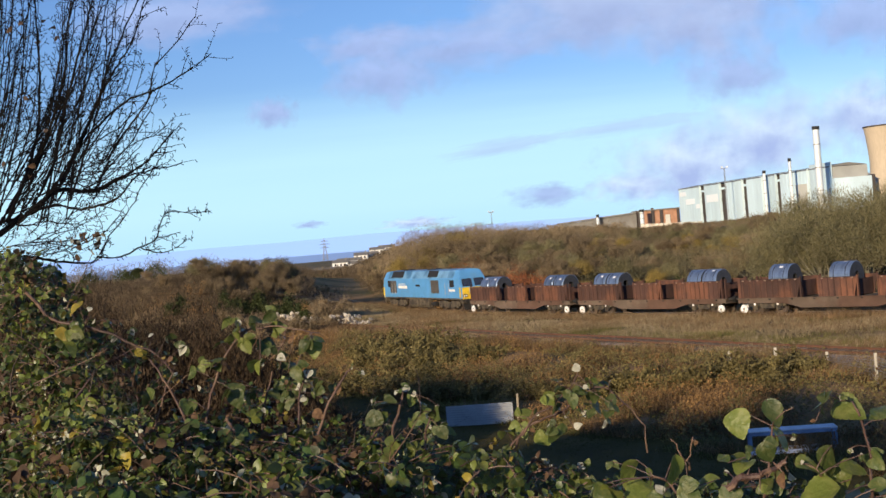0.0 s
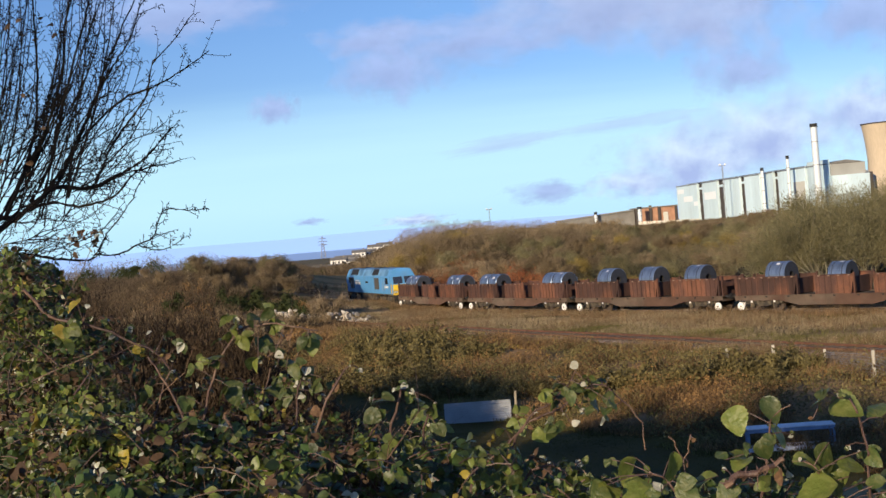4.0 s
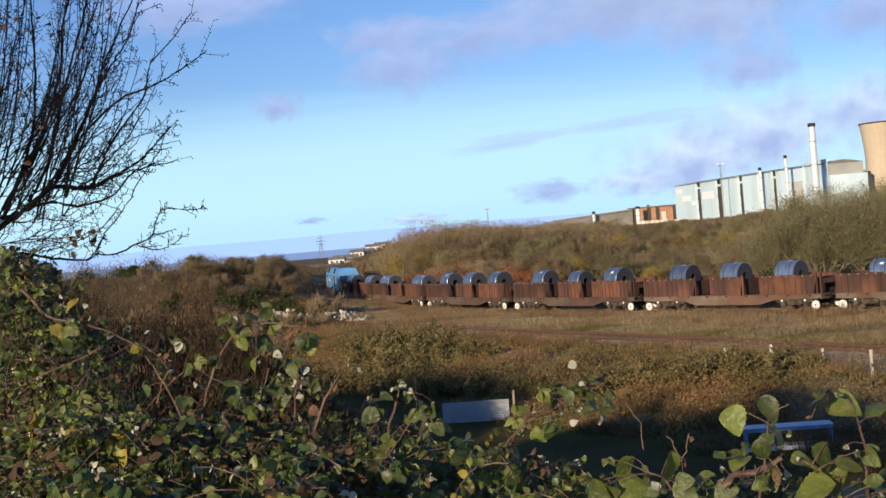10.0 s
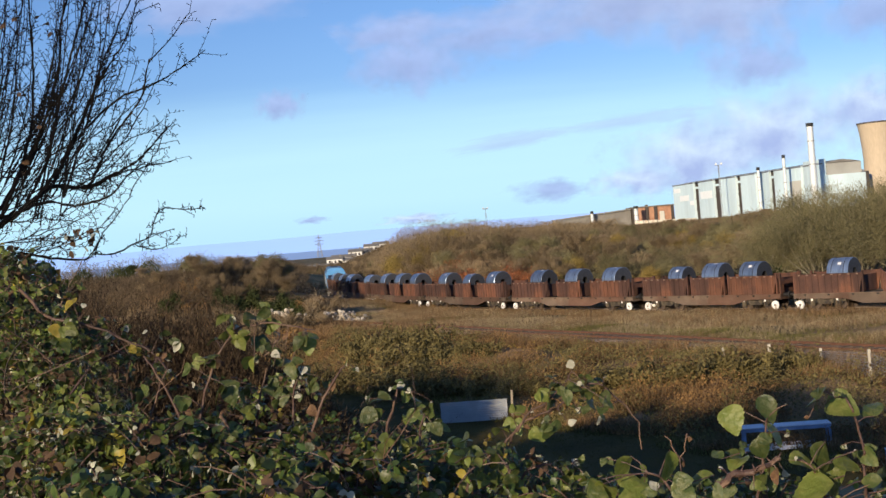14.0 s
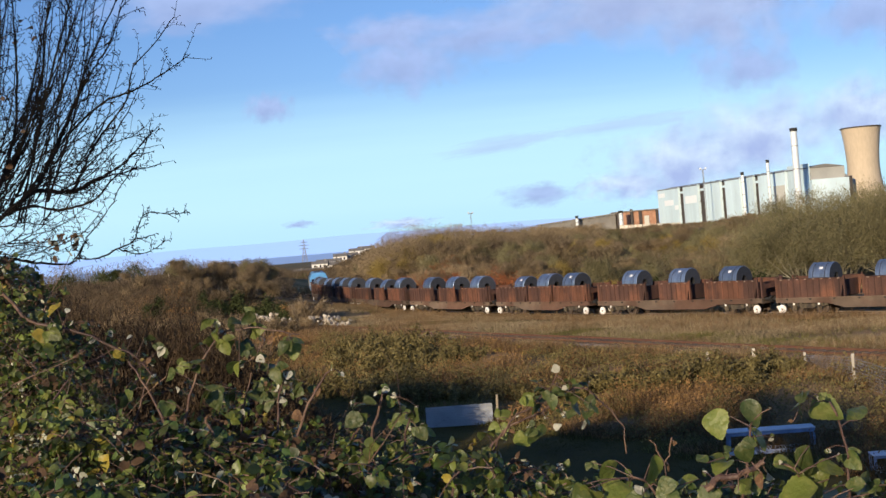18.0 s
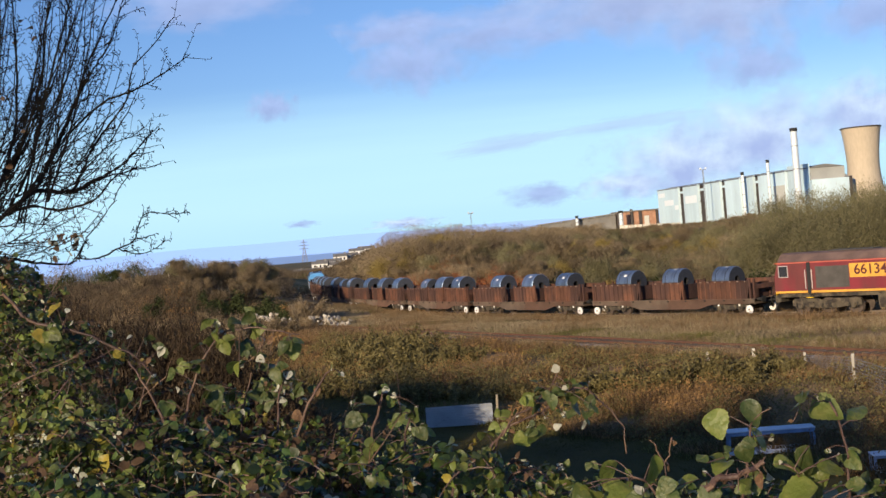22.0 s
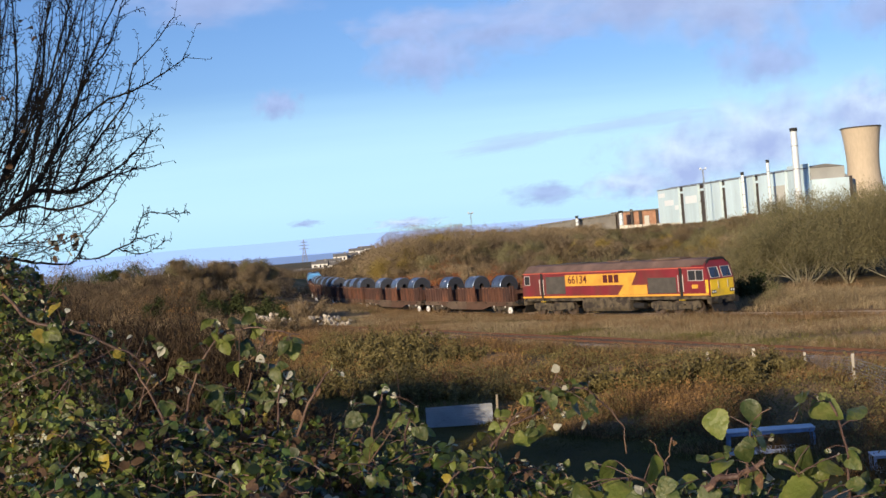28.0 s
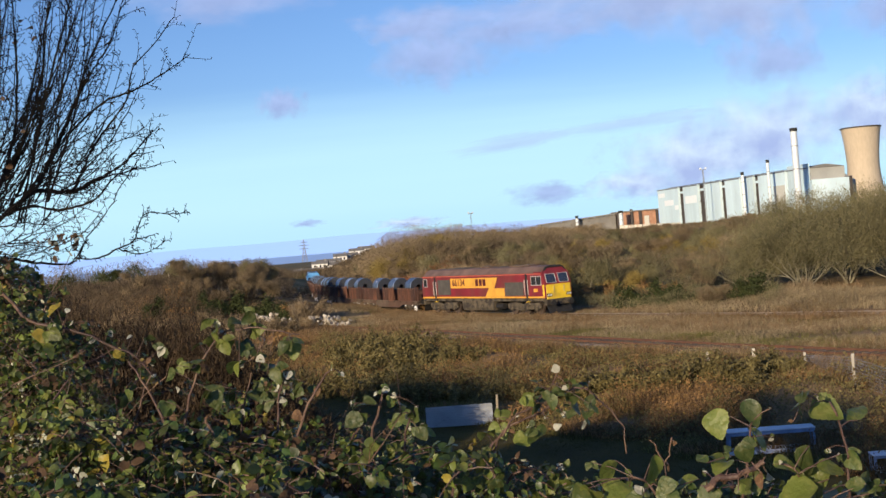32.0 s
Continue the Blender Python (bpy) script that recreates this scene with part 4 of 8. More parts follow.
def scrub(name, label, category, n, strip, material, want, seed, size, top, leaf, spread=5.0):
    """Leafy mounds on the bank: leaf flakes filling the height under a lumpy top."""
    x, y, c = scatter(n, *strip)
    p = patch(x, y, spread, seed)
    keep = p > want
    x, y, c, p = x[keep], y[keep], c[keep], p[keep]
    lump = np.array([bump_noise(a, b, size, seed + 9) for a, b in zip(x, y)])
    room = np.clip((42.3 - c) / 4.5, 0.3, 1.0) * np.clip((c - 28.5) / 3.0, 0.15, 1.0)
    h = top * room * (0.65 + 0.7 * lump) * np.clip((p - want) * 4, 0.35, 1.0)
    z = np.array([height(a, b) for a, b in zip(x, y)]) + np.maximum(h, 0.12) * rng.uniform(0, 1, len(x)) ** 0.6
    C = np.repeat(np.c_[x, y, z], 2, axis=0)
    C = C + rng.normal(0, 0.1, C.shape) * np.array((1, 1, 0.5))
    V, F = flakes(rng, C, leaf * 0.72)
    return tagged(fast_mesh(name, V, F, material, 4), label, category, kind="stuff")


scrub("bramble_scrub", "dark green bramble covering the railway bank", "bramble", 80000, (-105, 0, 29.5, 42.5), M_BRAMBLE, -0.12, 20.0, 1.4, 1.5, 0.09)
scrub("dead_bracken", "orange-brown dead bracken on the railway bank", "bracken", 75000, (-105, 0, 29.3, 42.5), M_BRACKEN, -0.1, 24.0, 1.6, 1.35, 0.085, 4.0)
scrub("yellowing_leaves", "yellowing leaves among the bank brambles", "bramble", 3000, (-80, 0, 30.5, 41.5), M_YELLOWING, 0.05, 27.0, 1.4, 1.2, 0.085)
turf("russet_stems", "russet stems standing on the railway bank", 34000, (-105, 0, 29, 42), 0.75, 0.016, M_RUSSET, -0.05, 24.0, 4.0)


# ---- trees and bushes ----
def tube(path, radii, sides=5):
    V, F = [], []
    for i, p in enumerate(path):
        d = (path[min(i + 1, len(path) - 1)] - path[max(i - 1, 0)]).normalized()
        s = d.orthogonal().normalized()
        t = d.cross(s)
        for k in range(sides):
            a = 2 * math.pi * k / sides
            V.append(p + (s * math.cos(a) + t * math.sin(a)) * radii[i])
    for i in range(len(path) - 1):
        for k in range(sides):
            F.append((i * sides + k, i * sides + (k + 1) % sides, (i + 1) * sides + (k + 1) % sides, (i + 1) * sides + k))
    return V, F


def grow(rd, start, way, length, radius, depth, out, bend=0.25, up=0.15, forks=3, sides=5, angle=0.75, shrink=0.68, thin=0.72):
    """Branch with its side branches; adds (path, radii) to out."""
    steps = 5 if depth > 1 else 4
    path, radii = [start], [radius]
    d = way.normalized()
    for k in range(steps):
        d = (d + Vector((rd.gauss(0, bend), rd.gauss(0, bend), rd.gauss(0, bend) + up)) * 0.5).normalized()
        path.append(path[-1] + d * length / steps)
        radii.append(radius * (1 - 0.62 * (k + 1) / steps))
    out.append((path, radii, depth))
    if depth <= 0:
        return
    for f in range(forks):
        i = min(steps, 1 + int(rd.random() * steps))
        side = Vector((rd.gauss(0, 1), rd.gauss(0, 1), rd.gauss(0.15, 0.8)))
        dd = (path[i] - path[i - 1]).normalized()
        side = (side - dd * side.dot(dd)).normalized()
        grow(rd, path[i], dd + side * angle * rd.uniform(0.6, 1.3), length * shrink * rd.uniform(0.7, 1.15), radii[i] * thin, depth - 1, out, bend, up, forks, sides, angle, shrink, thin)


def branch_mesh(name, branches, material, parent, sides=5, label=""):
    V, F = [], []
    for path, radii, depth in branches:
        v, f = tube(path, radii, sides if depth > 0 else 3)
        o = len(V)
        V += v
        F += [tuple(i + o for i in q) for q in f]
    return raw(name, V, F, material, parent, label)


def tree(seed, tall, wide, label, leaf_mat, bark, stems=3, n_leaf=7000, leaf=0.11, name="tree", gappy=0.5, low=0.25, category="tree"):
    """Several stems with limbs, and a crown of small flakes gathered round the twigs in an uneven outline."""
    rd, rg = random.Random(seed), np.random.default_rng(seed)
    t = thing(name, label, category)
    out = []
    for s in range(stems):
        a = 2 * math.pi * (s + rd.random() * 0.7) / stems
        d = Vector((math.cos(a) * wide / tall * 0.75, math.sin(a) * wide / tall * 0.75, 1))
        grow(rd, Vector((math.cos(a) * 0.12, math.sin(a) * 0.12, -0.1)), d, tall * 0.55, 0.014 * tall * (1.0 if stems < 8 else 0.6) * rd.uniform(0.7, 1.1), 3, out, 0.3, 0.1, 3)
    branch_mesh("trunk", [b for b in out if b[2] > 0], bark, t)
    tips = np.array([tuple(p) for path, _, dep in out if dep <= 1 for p in path])
    tips = tips[tips[:, 2] > tall * low]
    pick = tips[rg.integers(0, len(tips), n_leaf)]
    P = pick + rg.normal(0, 0.055 * tall, (n_leaf, 3)) * np.array((1.15, 1.15, 0.85))
    P[:, 2] = np.maximum(P[:, 2], 0.08)
    lim = tall * (0.92 + 0.16 * np.array([noise.noise(Vector((a * 0.8, b * 0.8, seed))) for a, b in P[:, :2]]))
    P = P[P[:, 2] < lim]
    way = P - np.array((0, 0, tall * 0.3))
    way = way / np.linalg.norm(way, axis=1)[:, None] + np.array((0, 0, 0.5))
    V, F = slivers(rg, P, way, leaf * 2.3, leaf * 0.16)
    fast_mesh("crown", V, F, leaf_mat, 3, t)
    return t


def bush(seed, tall, wide, label, leaf_mat, n_leaf=3500, leaf=0.12, name="bush", twiggy=False):
    rd, rg = random.Random(seed), np.random.default_rng(seed)
    t = thing(name, label, "bush")
    out = []
    for s in range(6):
        a = rd.uniform(0, 6.28)
        grow(rd, Vector((math.cos(a) * 0.2, math.sin(a) * 0.2, -0.1)), Vector((math.cos(a) * wide / tall, math.sin(a) * wide / tall, 0.9)), tall * 0.7, 0.03, 2, out, 0.35, 0.05, 3)
    branch_mesh("stem_tangle", out, M_BARK_DARK, t, 3)
    tips = np.array([tuple(p) for path, _, dep in out if dep <= 1 for p in path])
    P = tips[rg.integers(0, len(tips), n_leaf)] + rg.normal(0, 0.09 * tall, (n_leaf, 3))
    P[:, 2] = np.maximum(P[:, 2], 0.05)
    if twiggy:
        way = np.tile(np.array((0, 0, 0.9)), (n_leaf, 1)) + P / np.linalg.norm(P, axis=1)[:, None]
        V, F = slivers(rg, P, way, leaf * 3.2, leaf * 0.25)
    else:
        V, F = flakes(rg, P, leaf, 1.9)
    fast_mesh("crown", V, F, leaf_mat, 3 if twiggy else 4, t)
    return t


PROTO = {
    "brown": tree(1, 6.0, 4.0, "bare autumn tree with brown twig haze", M_TWIG, M_BARK, 3, 18000, 0.14, low=0.16),
    "olive": tree(2, 6.0, 4.2, "scrub tree with olive-brown twigs", M_TWIG_OLIVE, M_BARK, 3, 18000, 0.14, low=0.16),
    "gold": tree(3, 5.0, 4.2, "scrub tree with golden autumn leaves", M_TWIG_GOLD, M_BARK_DARK, 3, 16000, 0.135, low=0.16),
    "brown2": tree(4, 5.5, 4.6, "rounded bare scrub tree in brown twig", M_TWIG, M_BARK_DARK, 3, 18000, 0.14, low=0.16),
    "willow": tree(5, 8.0, 5.6, "tall multi-stemmed willow with pale grey branches", M_TWIG_OLIVE, M_BARK, 11, 30000, 0.12, low=0.2),
    "gorse": bush(6, 2.2, 1.8, "dark green gorse bush on rough ground", M_GORSE, 2600, 0.13),
    "rust": bush(7, 1.8, 2.0, "rust-red bracken thicket behind the line", M_BRACKEN, 2600, 0.12),
    "dull": bush(8, 2.6, 2.4, "dull brown leafless thicket", M_TWIG, 6000, 0.11, twiggy=True),
    "thick": bush(9, 5.4, 3.4, "tangled thicket of brown scrub, darkened with its shade", M_THICKET, 18000, 0.085, twiggy=True),
    "bramble": bush(10, 1.5, 2.0, "dark green bramble mound on the bank", M_BRAMBLE, 3200, 0.1),
}
planted = {k: False for k in PROTO}
prd = random.Random(77)


def plant(kind, x, y, scale=1.0, sink=0.05, group=""):
    ob = PROTO[kind]
    m = Matrix.Translation(on_land(x, y, -sink)) @ pose(0, 0, 0, 0, 0, prd.uniform(0, 360))
    s = scale * prd.uniform(0.93, 1.07)
    if planted[kind]:
        ob = copy_thing(ob, m)
    planted[kind] = True
    ob.matrix_basis = m @ Matrix.Diagonal((s * prd.uniform(0.9, 1.15), s * prd.uniform(0.9, 1.15), s, 1))
    if group:
        ob["group"] = group
    return ob


def haze(name, label, category, n, ys, qs, tall, material, seed, twig=(0.4, 0.03), side=None, lumps=4.0, want=-9.0, top=None, fine=0.55, dip=None):
    """Continuous low woody growth: twig slivers filling the height under a lumpy top, between two bearings."""
    rg = np.random.default_rng(seed)
    y = np.sqrt(rg.uniform(ys[0] ** 2, ys[1] ** 2, n))
    x = rg.uniform(qs[0], qs[1], n) * y
    keep = patch(x, y, lumps * 2.5, seed + 3) > want
    if side is not None:
        e = behind_many(x, y)
        keep &= (e > side[0]) & (e < side[1])
    x, y = x[keep], y[keep]
    g = np.array([height(a, b) for a, b in zip(x, y)])
    full = tall if top is None else np.maximum(np.interp(x / y, *top) - g, 0.3)
    if dip is not None:                      # cleared ground between two bearings
        full = full * np.where((x / y > dip[0]) & (x / y < dip[1]) & (y > 130), 0.6, 1.0)
    h = full * (0.72 + fine * patch(x, y, lumps, seed))
    u = rg.uniform(0, 1, len(x)) ** 0.7
    P = np.c_[x, y, g + np.maximum(h, 0.15) * u]
    P = np.repeat(P, 3, axis=0) + rg.normal(0, 0.45 * twig[0], (3 * len(x), 3)) * np.array((1, 1, 0.5))
    way = np.c_[rg.normal(0, 0.35, (len(P), 2)), np.full(len(P), 0.9)]
    V, F = slivers(rg, P, way, twig[0] * 0.62, twig[1] * 0.6)
    return tagged(fast_mesh(name, V, F, material, 3), label, category, kind="stuff")


haze("scrub_thicket", "dark brown winter scrub on the rise beside the line", "scrub", 70000, (80, 170), (-0.36, -0.185), 1.7, M_SCRUB, 51, (0.5, 0.034), None, 3.5)
haze("scrub_thicket", "low brown scrub round the rubble", "scrub", 12000, (102, 130), (-0.18, -0.1), 0.4, M_SCRUB, 52, (0.22, 0.024), (-99, -3.0), 3.0)
haze("dark_thicket", "tangled scrub below the hedge, darkened with its shade", "scrub", 72000, (42, 50), (-0.34, -0.11), 1.0, M_THICKET, 53, (0.32, 0.018), None, 1.6, -9.0,
     ([-0.34, -0.3, -0.25, -0.2, -0.16, -0.11], [7.7, 7.0, 5.8, 4.6, 3.4, 1.2]), 0.4)
haze("bracken_patch", "red-brown bracken at the foot of the wood", "bracken", 22000, (108, 142), (-0.085, 0.075), 3.3, M_REDFERN, 54, (0.45, 0.035), (3.2, 11), 3.0)
haze("woodland_thicket", "brown twigs of the thicket on the wooded slope", "scrub", 60000, (112, 192), (-0.07, 0.3), 3.0, M_TWIG, 55, (0.5, 0.032), (6, 200), 6.0, 0.0, dip=(0.135, 0.212))
haze("woodland_thicket", "olive-brown twigs of the thicket on the wooded slope", "scrub", 52000, (112, 192), (-0.07, 0.3), 2.8, M_TWIG_OLIVE, 56, (0.5, 0.032), (6, 200), 6.0, -0.2, dip=(0.135, 0.212))
haze("woodland_thicket", "brown canopy of scrub over the shoulder of the slope", "scrub", 62000, (150, 186), (-0.088, 0.13), 3.0, M_TWIG, 61, (0.55, 0.036), (5, 200), 5.0, -9.0,
     ([-0.088, -0.065, -0.041, -0.014, 0.04, 0.09, 0.13], [4.0, 6.8, 8.9, 9.2, 8.4, 7.4, 6.2]), 0.5)
haze("straw_grass", "tall pale straw under the willows", "grass", 9000, (84, 100), (0.26, 0.4), 0.8, M_STRAW, 62, (0.4, 0.022), (2.6, 9), 2.0)
haze("scrub_thicket", "brown scrub beside the bend of the line", "scrub", 26000, (142, 330), (-0.165, -0.045), 2.4, M_SCRUB, 57, (0.8, 0.06), (4, 200), 6.0)
haze("scrub_thicket", "brown scrub on the low side of the bend", "scrub", 16000, (134, 330), (-0.2, -0.08), 2.2, M_SCRUB, 58, (0.8, 0.06), (-200, -4), 6.0)
haze("far_scrub", "dark hedges and scrub on the low land before the village", "scrub", 14000, (330, 640), (-0.22, -0.05), 2.6, M_SCRUB, 60, (2.0, 0.2), (-999, 999), 12.0)
haze("trackside_scrub", "olive scrub behind the running line", "scrub", 22000, (90, 124), (0.1, 0.27), 1.5, M_TWIG_OLIVE, 59, (0.4, 0.026), (3.2, 10), 3.0, -0.15)

haze("woodland_thicket", "brown scrub on the slope before the works", "scrub", 9000, (380, 520), (0.12, 0.23), 1.2, M_TWIG, 63, (1.4, 0.11), None, 9.0, -9.0, ([0.12, 0.23], [4.4, 4.4]), 0.3)
haze("dark_thicket", "leafless thicket in a hollow of the wooded slope, darkened with its shade", "scrub", 7000, (133, 141), (0.019, 0.059), 3.4, M_THICKET, 64, (0.5, 0.035), (6, 60), 4.0)
# scrub over the rise on the near side of the line
for k in range(34):
    x = prd.uniform(-36, -13)
    y = prd.uniform(88, 128)
    if x > -0.4 * y + 2:
        plant("dull" if k % 3 else "rust", x, y, prd.uniform(0.5, 0.95), group="scrub on the rise")
for x, y, s in ((-3.5, 66.5, 0.9), (-1.5, 65, 1.0), (0.5, 63, 0.9), (-6, 70, 0.9), (2.5, 61.5, 0.7), (5.5, 58.5, 0.8), (8.5, 56.5, 0.9), (10.5, 55, 1.0), (12.5, 53.5, 0.9), (3.8, 60, 0.6), (14.2, 53.5, 0.8),
                (7, 58.5, 0.7), (-9, 75, 0.9), (-12, 79, 0.9), (-7.4, 84, 1.15), (-5.4, 82.5, 1.35), (-3.4, 80, 1.3), (-1.8, 78, 1.1), (-6.2, 79, 1.2), (-3.8, 76.5, 1.25), (-1.2, 74, 1.05), (-4.6, 73, 1.1), (-2.2, 71.5, 1.0), (0.6, 73, 0.8)):
    plant("bramble", x, y, s, group="bramble mounds on the bank")
# tall thicket on the slope under the hedge, shade put into its colour
for x, y, k, s in ((-14.5, 41, "thick", 1.14), (-12.6, 41, "thick", 1.06), (-10.8, 42, "thick", 1.0), (-9.2, 43, "thick", 0.92), (-7.8, 43, "thick", 0.82), (-6.6, 43.5, "thick", 0.62),
                   (-5.4, 44.5, "thick", 0.42), (-16.6, 44, "thick", 1.15), (-9.5, 46, "thick", 0.86)):
    plant(k, x, y, s, group="thicket below the hedge")
turf("russet_stems", "russet stems on the rise beside the line", 22000, (-130, -80, 10, 46), 0.7, 0.03, M_RUSSET, -0.3, 9.0, 6.0)
turf("olive_grass", "olive grass on the rise beside the line", 12000, (-130, -80, 10, 46), 0.5, 0.03, M_OLIVE, -0.1, 5.0, 6.0)
# tall willows close behind the line
for x, y, s in ((25.5, 102, 0.72), (28.5, 99.5, 0.9), (32, 99, 0.98), (35, 97, 1.0), (38.5, 96.5, 1.05), (30, 106, 0.95), (34.5, 104, 1.0), (39, 103, 1.05), (43, 101, 1.1)):
    plant("willow", x, y, s, group="willows behind the line")
# wooded slope behind the train
kinds = ("brown", "olive", "brown2", "gold", "brown", "olive")
for row, (y0, x0, x1, s, step) in enumerate(((113, 4, 30, 0.62, 3.0), (120, 0, 38, 0.68, 3.2), (128, -2, 42, 0.7, 3.4), (137, -5, 46, 0.72, 3.6),
                                            (147, -8, 40, 0.72, 3.8), (158, -10, 40, 0.74, 4.0), (170, -11, 30, 0.68, 4.2), (183, -12, 28, 0.66, 4.6))):
    x = x0
    while x < x1:
        px, py = x + prd.uniform(-1.2, 1.2), y0 + prd.uniform(-4, 4)
        if behind_line(px, py) > 6 and not (0.13 < px / py < 0.216 and py > 132):
            plant(kinds[prd.randrange(6)], px, py, s * prd.uniform(0.9, 1.06) * (0.9 if px < 0 else 0.98 if py < 140 and px < 0.125 * py else 0.8 if px < 0.125 * py else 0.62 if px < 0.215 * py and py > 116 else 0.8), group="trees of the wooded slope")
        x += step
for y, dx, s in ((188, 6, 0.8), (190, 10, 0.9), (202, 6, 0.8), (204, 11, 0.9), (206, 16, 0.9), (218, 6, 0.8), (220, 11, 0.95), (222, 17, 1.0), (235, 8, 0.9), (237, 14, 1.0), (252, 9, 1.0),
                 (254, 16, 1.0), (176, 6, 0.7), (178, 10, 0.8), (166, 5.5, 0.7)):
    lx = min(LINE_PTS, key=lambda p: abs(p[1] - y))[0]
    plant(kinds[prd.randrange(6)], lx + dx, y, s * 0.8, group="trees of the wooded slope")
for x, y, s in ((-5.8, 152, 0.95), (-4.0, 149, 0.85), (-2.7, 158, 0.9)):
    plant("gold", x, y, s, group="trees of the wooded slope")
for k in range(34):                          # low trees on the open slope before the works
    y = prd.uniform(134, 196)
    plant(kinds[prd.randrange(6)], prd.uniform(0.13, 0.216) * y, y, prd.uniform(0.34, 0.46), group="trees of the wooded slope")
# hillock beyond the rubble, bushes along the line
for x, y, k, s in ((-27, 131, "brown2", 0.6), (-24, 134, "brown", 0.62), (-21, 133, "olive", 0.68), (-20, 130, "brown", 0.64), (-19, 128, "brown2", 0.56), (-21, 127, "brown2", 0.5),
                   (-25, 127, "brown", 0.42), (-30, 137, "olive", 0.55), (-20.5, 139, "brown", 0.66), (-33, 133, "brown2", 0.55), (-23, 140, "brown", 0.7), (-27, 142, "brown2", 0.6)):
    plant(k, x, y, s, group="trees on the hillock")
for x, y, s in ((-17, 121, 0.9), (-20, 122, 1.0), (-16, 119, 0.8), (-24, 121, 0.9), (-15, 116.5, 0.6), (-28, 122, 0.8), (14.5, 101.5, 0.8), (16.5, 100, 0.9), (18.2, 99, 0.75), (24.2, 95.5, 0.8), (22.5, 96.5, 0.7)):
    plant("gorse", x, y, s)
for x, y, s in ((11, 110, 0.85), (13.5, 108.5, 0.9), (16, 107, 0.85), (8, 113, 0.8), (3, 118, 0.9), (-2, 121, 0.8), (5.5, 115.5, 0.85), (18.5, 105.5, 0.7)):
    plant("rust", x, y, s)
for x, y, s in ((-12.5, 110, 0.5), (-17, 108, 0.55), (-21, 112, 0.7), (-25, 106, 0.8), (-29, 112, 0.9), (1.5, 128, 0.9), (0, 135, 1.0), (-2, 142, 1.1), (-5, 150, 1.2), (-6.5, 158, 1.2), (-7.5, 166, 1.2), (-9, 172, 1.3), (20.5, 97.2, 0.6), (27, 94.5, 0.55), (-32, 120, 1.0)):
    plant("dull", x, y, s)
# dark thicket on the slope below the hedge
for x, y, k, s in ((-16.5, 47, "olive", 0.95), (-13, 46, "brown2", 0.8), (-8.8, 49, "dull", 1.1),
                   (-17.5, 54, "brown", 0.85), (-14, 56, "dull", 1.5), (-10.5, 55, "dull", 1.2), (-20, 60, "brown2", 0.8), (-16, 64, "dull", 1.3)):
    plant(k, x, y, s, group="thicket below the hedge")
# unseen trees added beside the bank to throw the lawn into shade
for x, y, k, s in ((-11, 9, "brown2", 1.05), (-9.5, 14, "olive", 0.9), (-13, 16, "brown", 1.0), (-15, 22, "brown2", 0.95), (-15.5, 28, "olive", 0.8), (-18, 34, "brown2", 0.8), (-18, 30, "brown", 0.9), (-16, 12, "olive", 1.1), (-10.5, -2, "brown2", 1.2), (-13.5, 0, "brown", 1.2)):
    plant(k, x, y, s, group="trees beside the bank")


# ---- works on the hill, far land, small things ----
M_CLAD = mat("pale_grey_cladding", (0.62, 0.78, 0.84), 0.6, 0.0, 0.06, 0.15, 4, 0.05, (0.56, 0.71, 0.77), 0.4, 0.08, (1, 1, 0.2), random_tint=0.06)
# dark brown, deepened to hold the shade of the bay recesses
M_SLOT = mat("shade_deep_brown", (0.06, 0.05, 0.045), 0.8, 0, 0.15)
M_SHEET = mat("white_wall_sheet", (0.82, 0.88, 0.9), 0.6, 0, 0.06)
M_BEIGE = mat("beige_wall_sheet", (0.56, 0.56, 0.5), 0.7, 0, 0.1)
M_FLUE = mat("white_steel_flue", (0.68, 0.74, 0.76), 0.45, 0.1, 0.08)
M_CAP = mat("sooty_cap", (0.02, 0.02, 0.02), 0.8)
M_TOWER = mat("sandy_concrete_shell", (0.53, 0.44, 0.32), 0.9, 0, 0.12, 0.06, 1.5, 0.1, (0.46, 0.39, 0.29), 0.4, 0.05, (1, 1, 0.25))
M_BRICK = mat("orange_brickwork", (0.4, 0.22, 0.14), 0.9, 0, 0.2, 0.6, 6, 0.1)
M_CREAM = mat("cream_boundary_wall", (0.74, 0.7, 0.6), 0.9, 0, 0.25, 0.3, 3, 0.1, (0.4, 0.33, 0.25), 0.35, 0.3)
M_SLATE = mat("dull_roof_sheet", (0.2, 0.19, 0.17), 0.8, 0, 0.2, 0.3, 4, 0.1)
M_PALEROOF = mat("pale_weathered_roof", (0.4, 0.4, 0.36), 0.8, 0, 0.15, 0.1, 3, 0.1)
M_STEEL = mat("galvanised_lattice", (0.22, 0.23, 0.24), 0.6, 0.4, 0.1)
M_RENDERED = mat("white_rendered_wall", (0.7, 0.69, 0.66), 0.9, 0, 0.1)
M_CORR = mat("blue_grey_corrugated_sheet", (0.33, 0.35, 0.36), 0.5, 0.15, 0.12, 1.5, 25, 0.1, (0.4, 0.43, 0.46), 0.3, 1.0)
M_POST = mat("pale_concrete_post", (0.52, 0.48, 0.4), 0.9, 0, 0.2, 3, 30, 0.2)
M_WOOD = mat("weathered_post_wood", (0.33, 0.28, 0.2), 0.9, 0, 0.25, 3, 40, 0.3, (0.2, 0.17, 0.12), 0.4, 2, (1, 1, 0.2))
M_WIRE = mat("galvanised_wire", (0.3, 0.31, 0.32), 0.5, 0.6, 0.1)
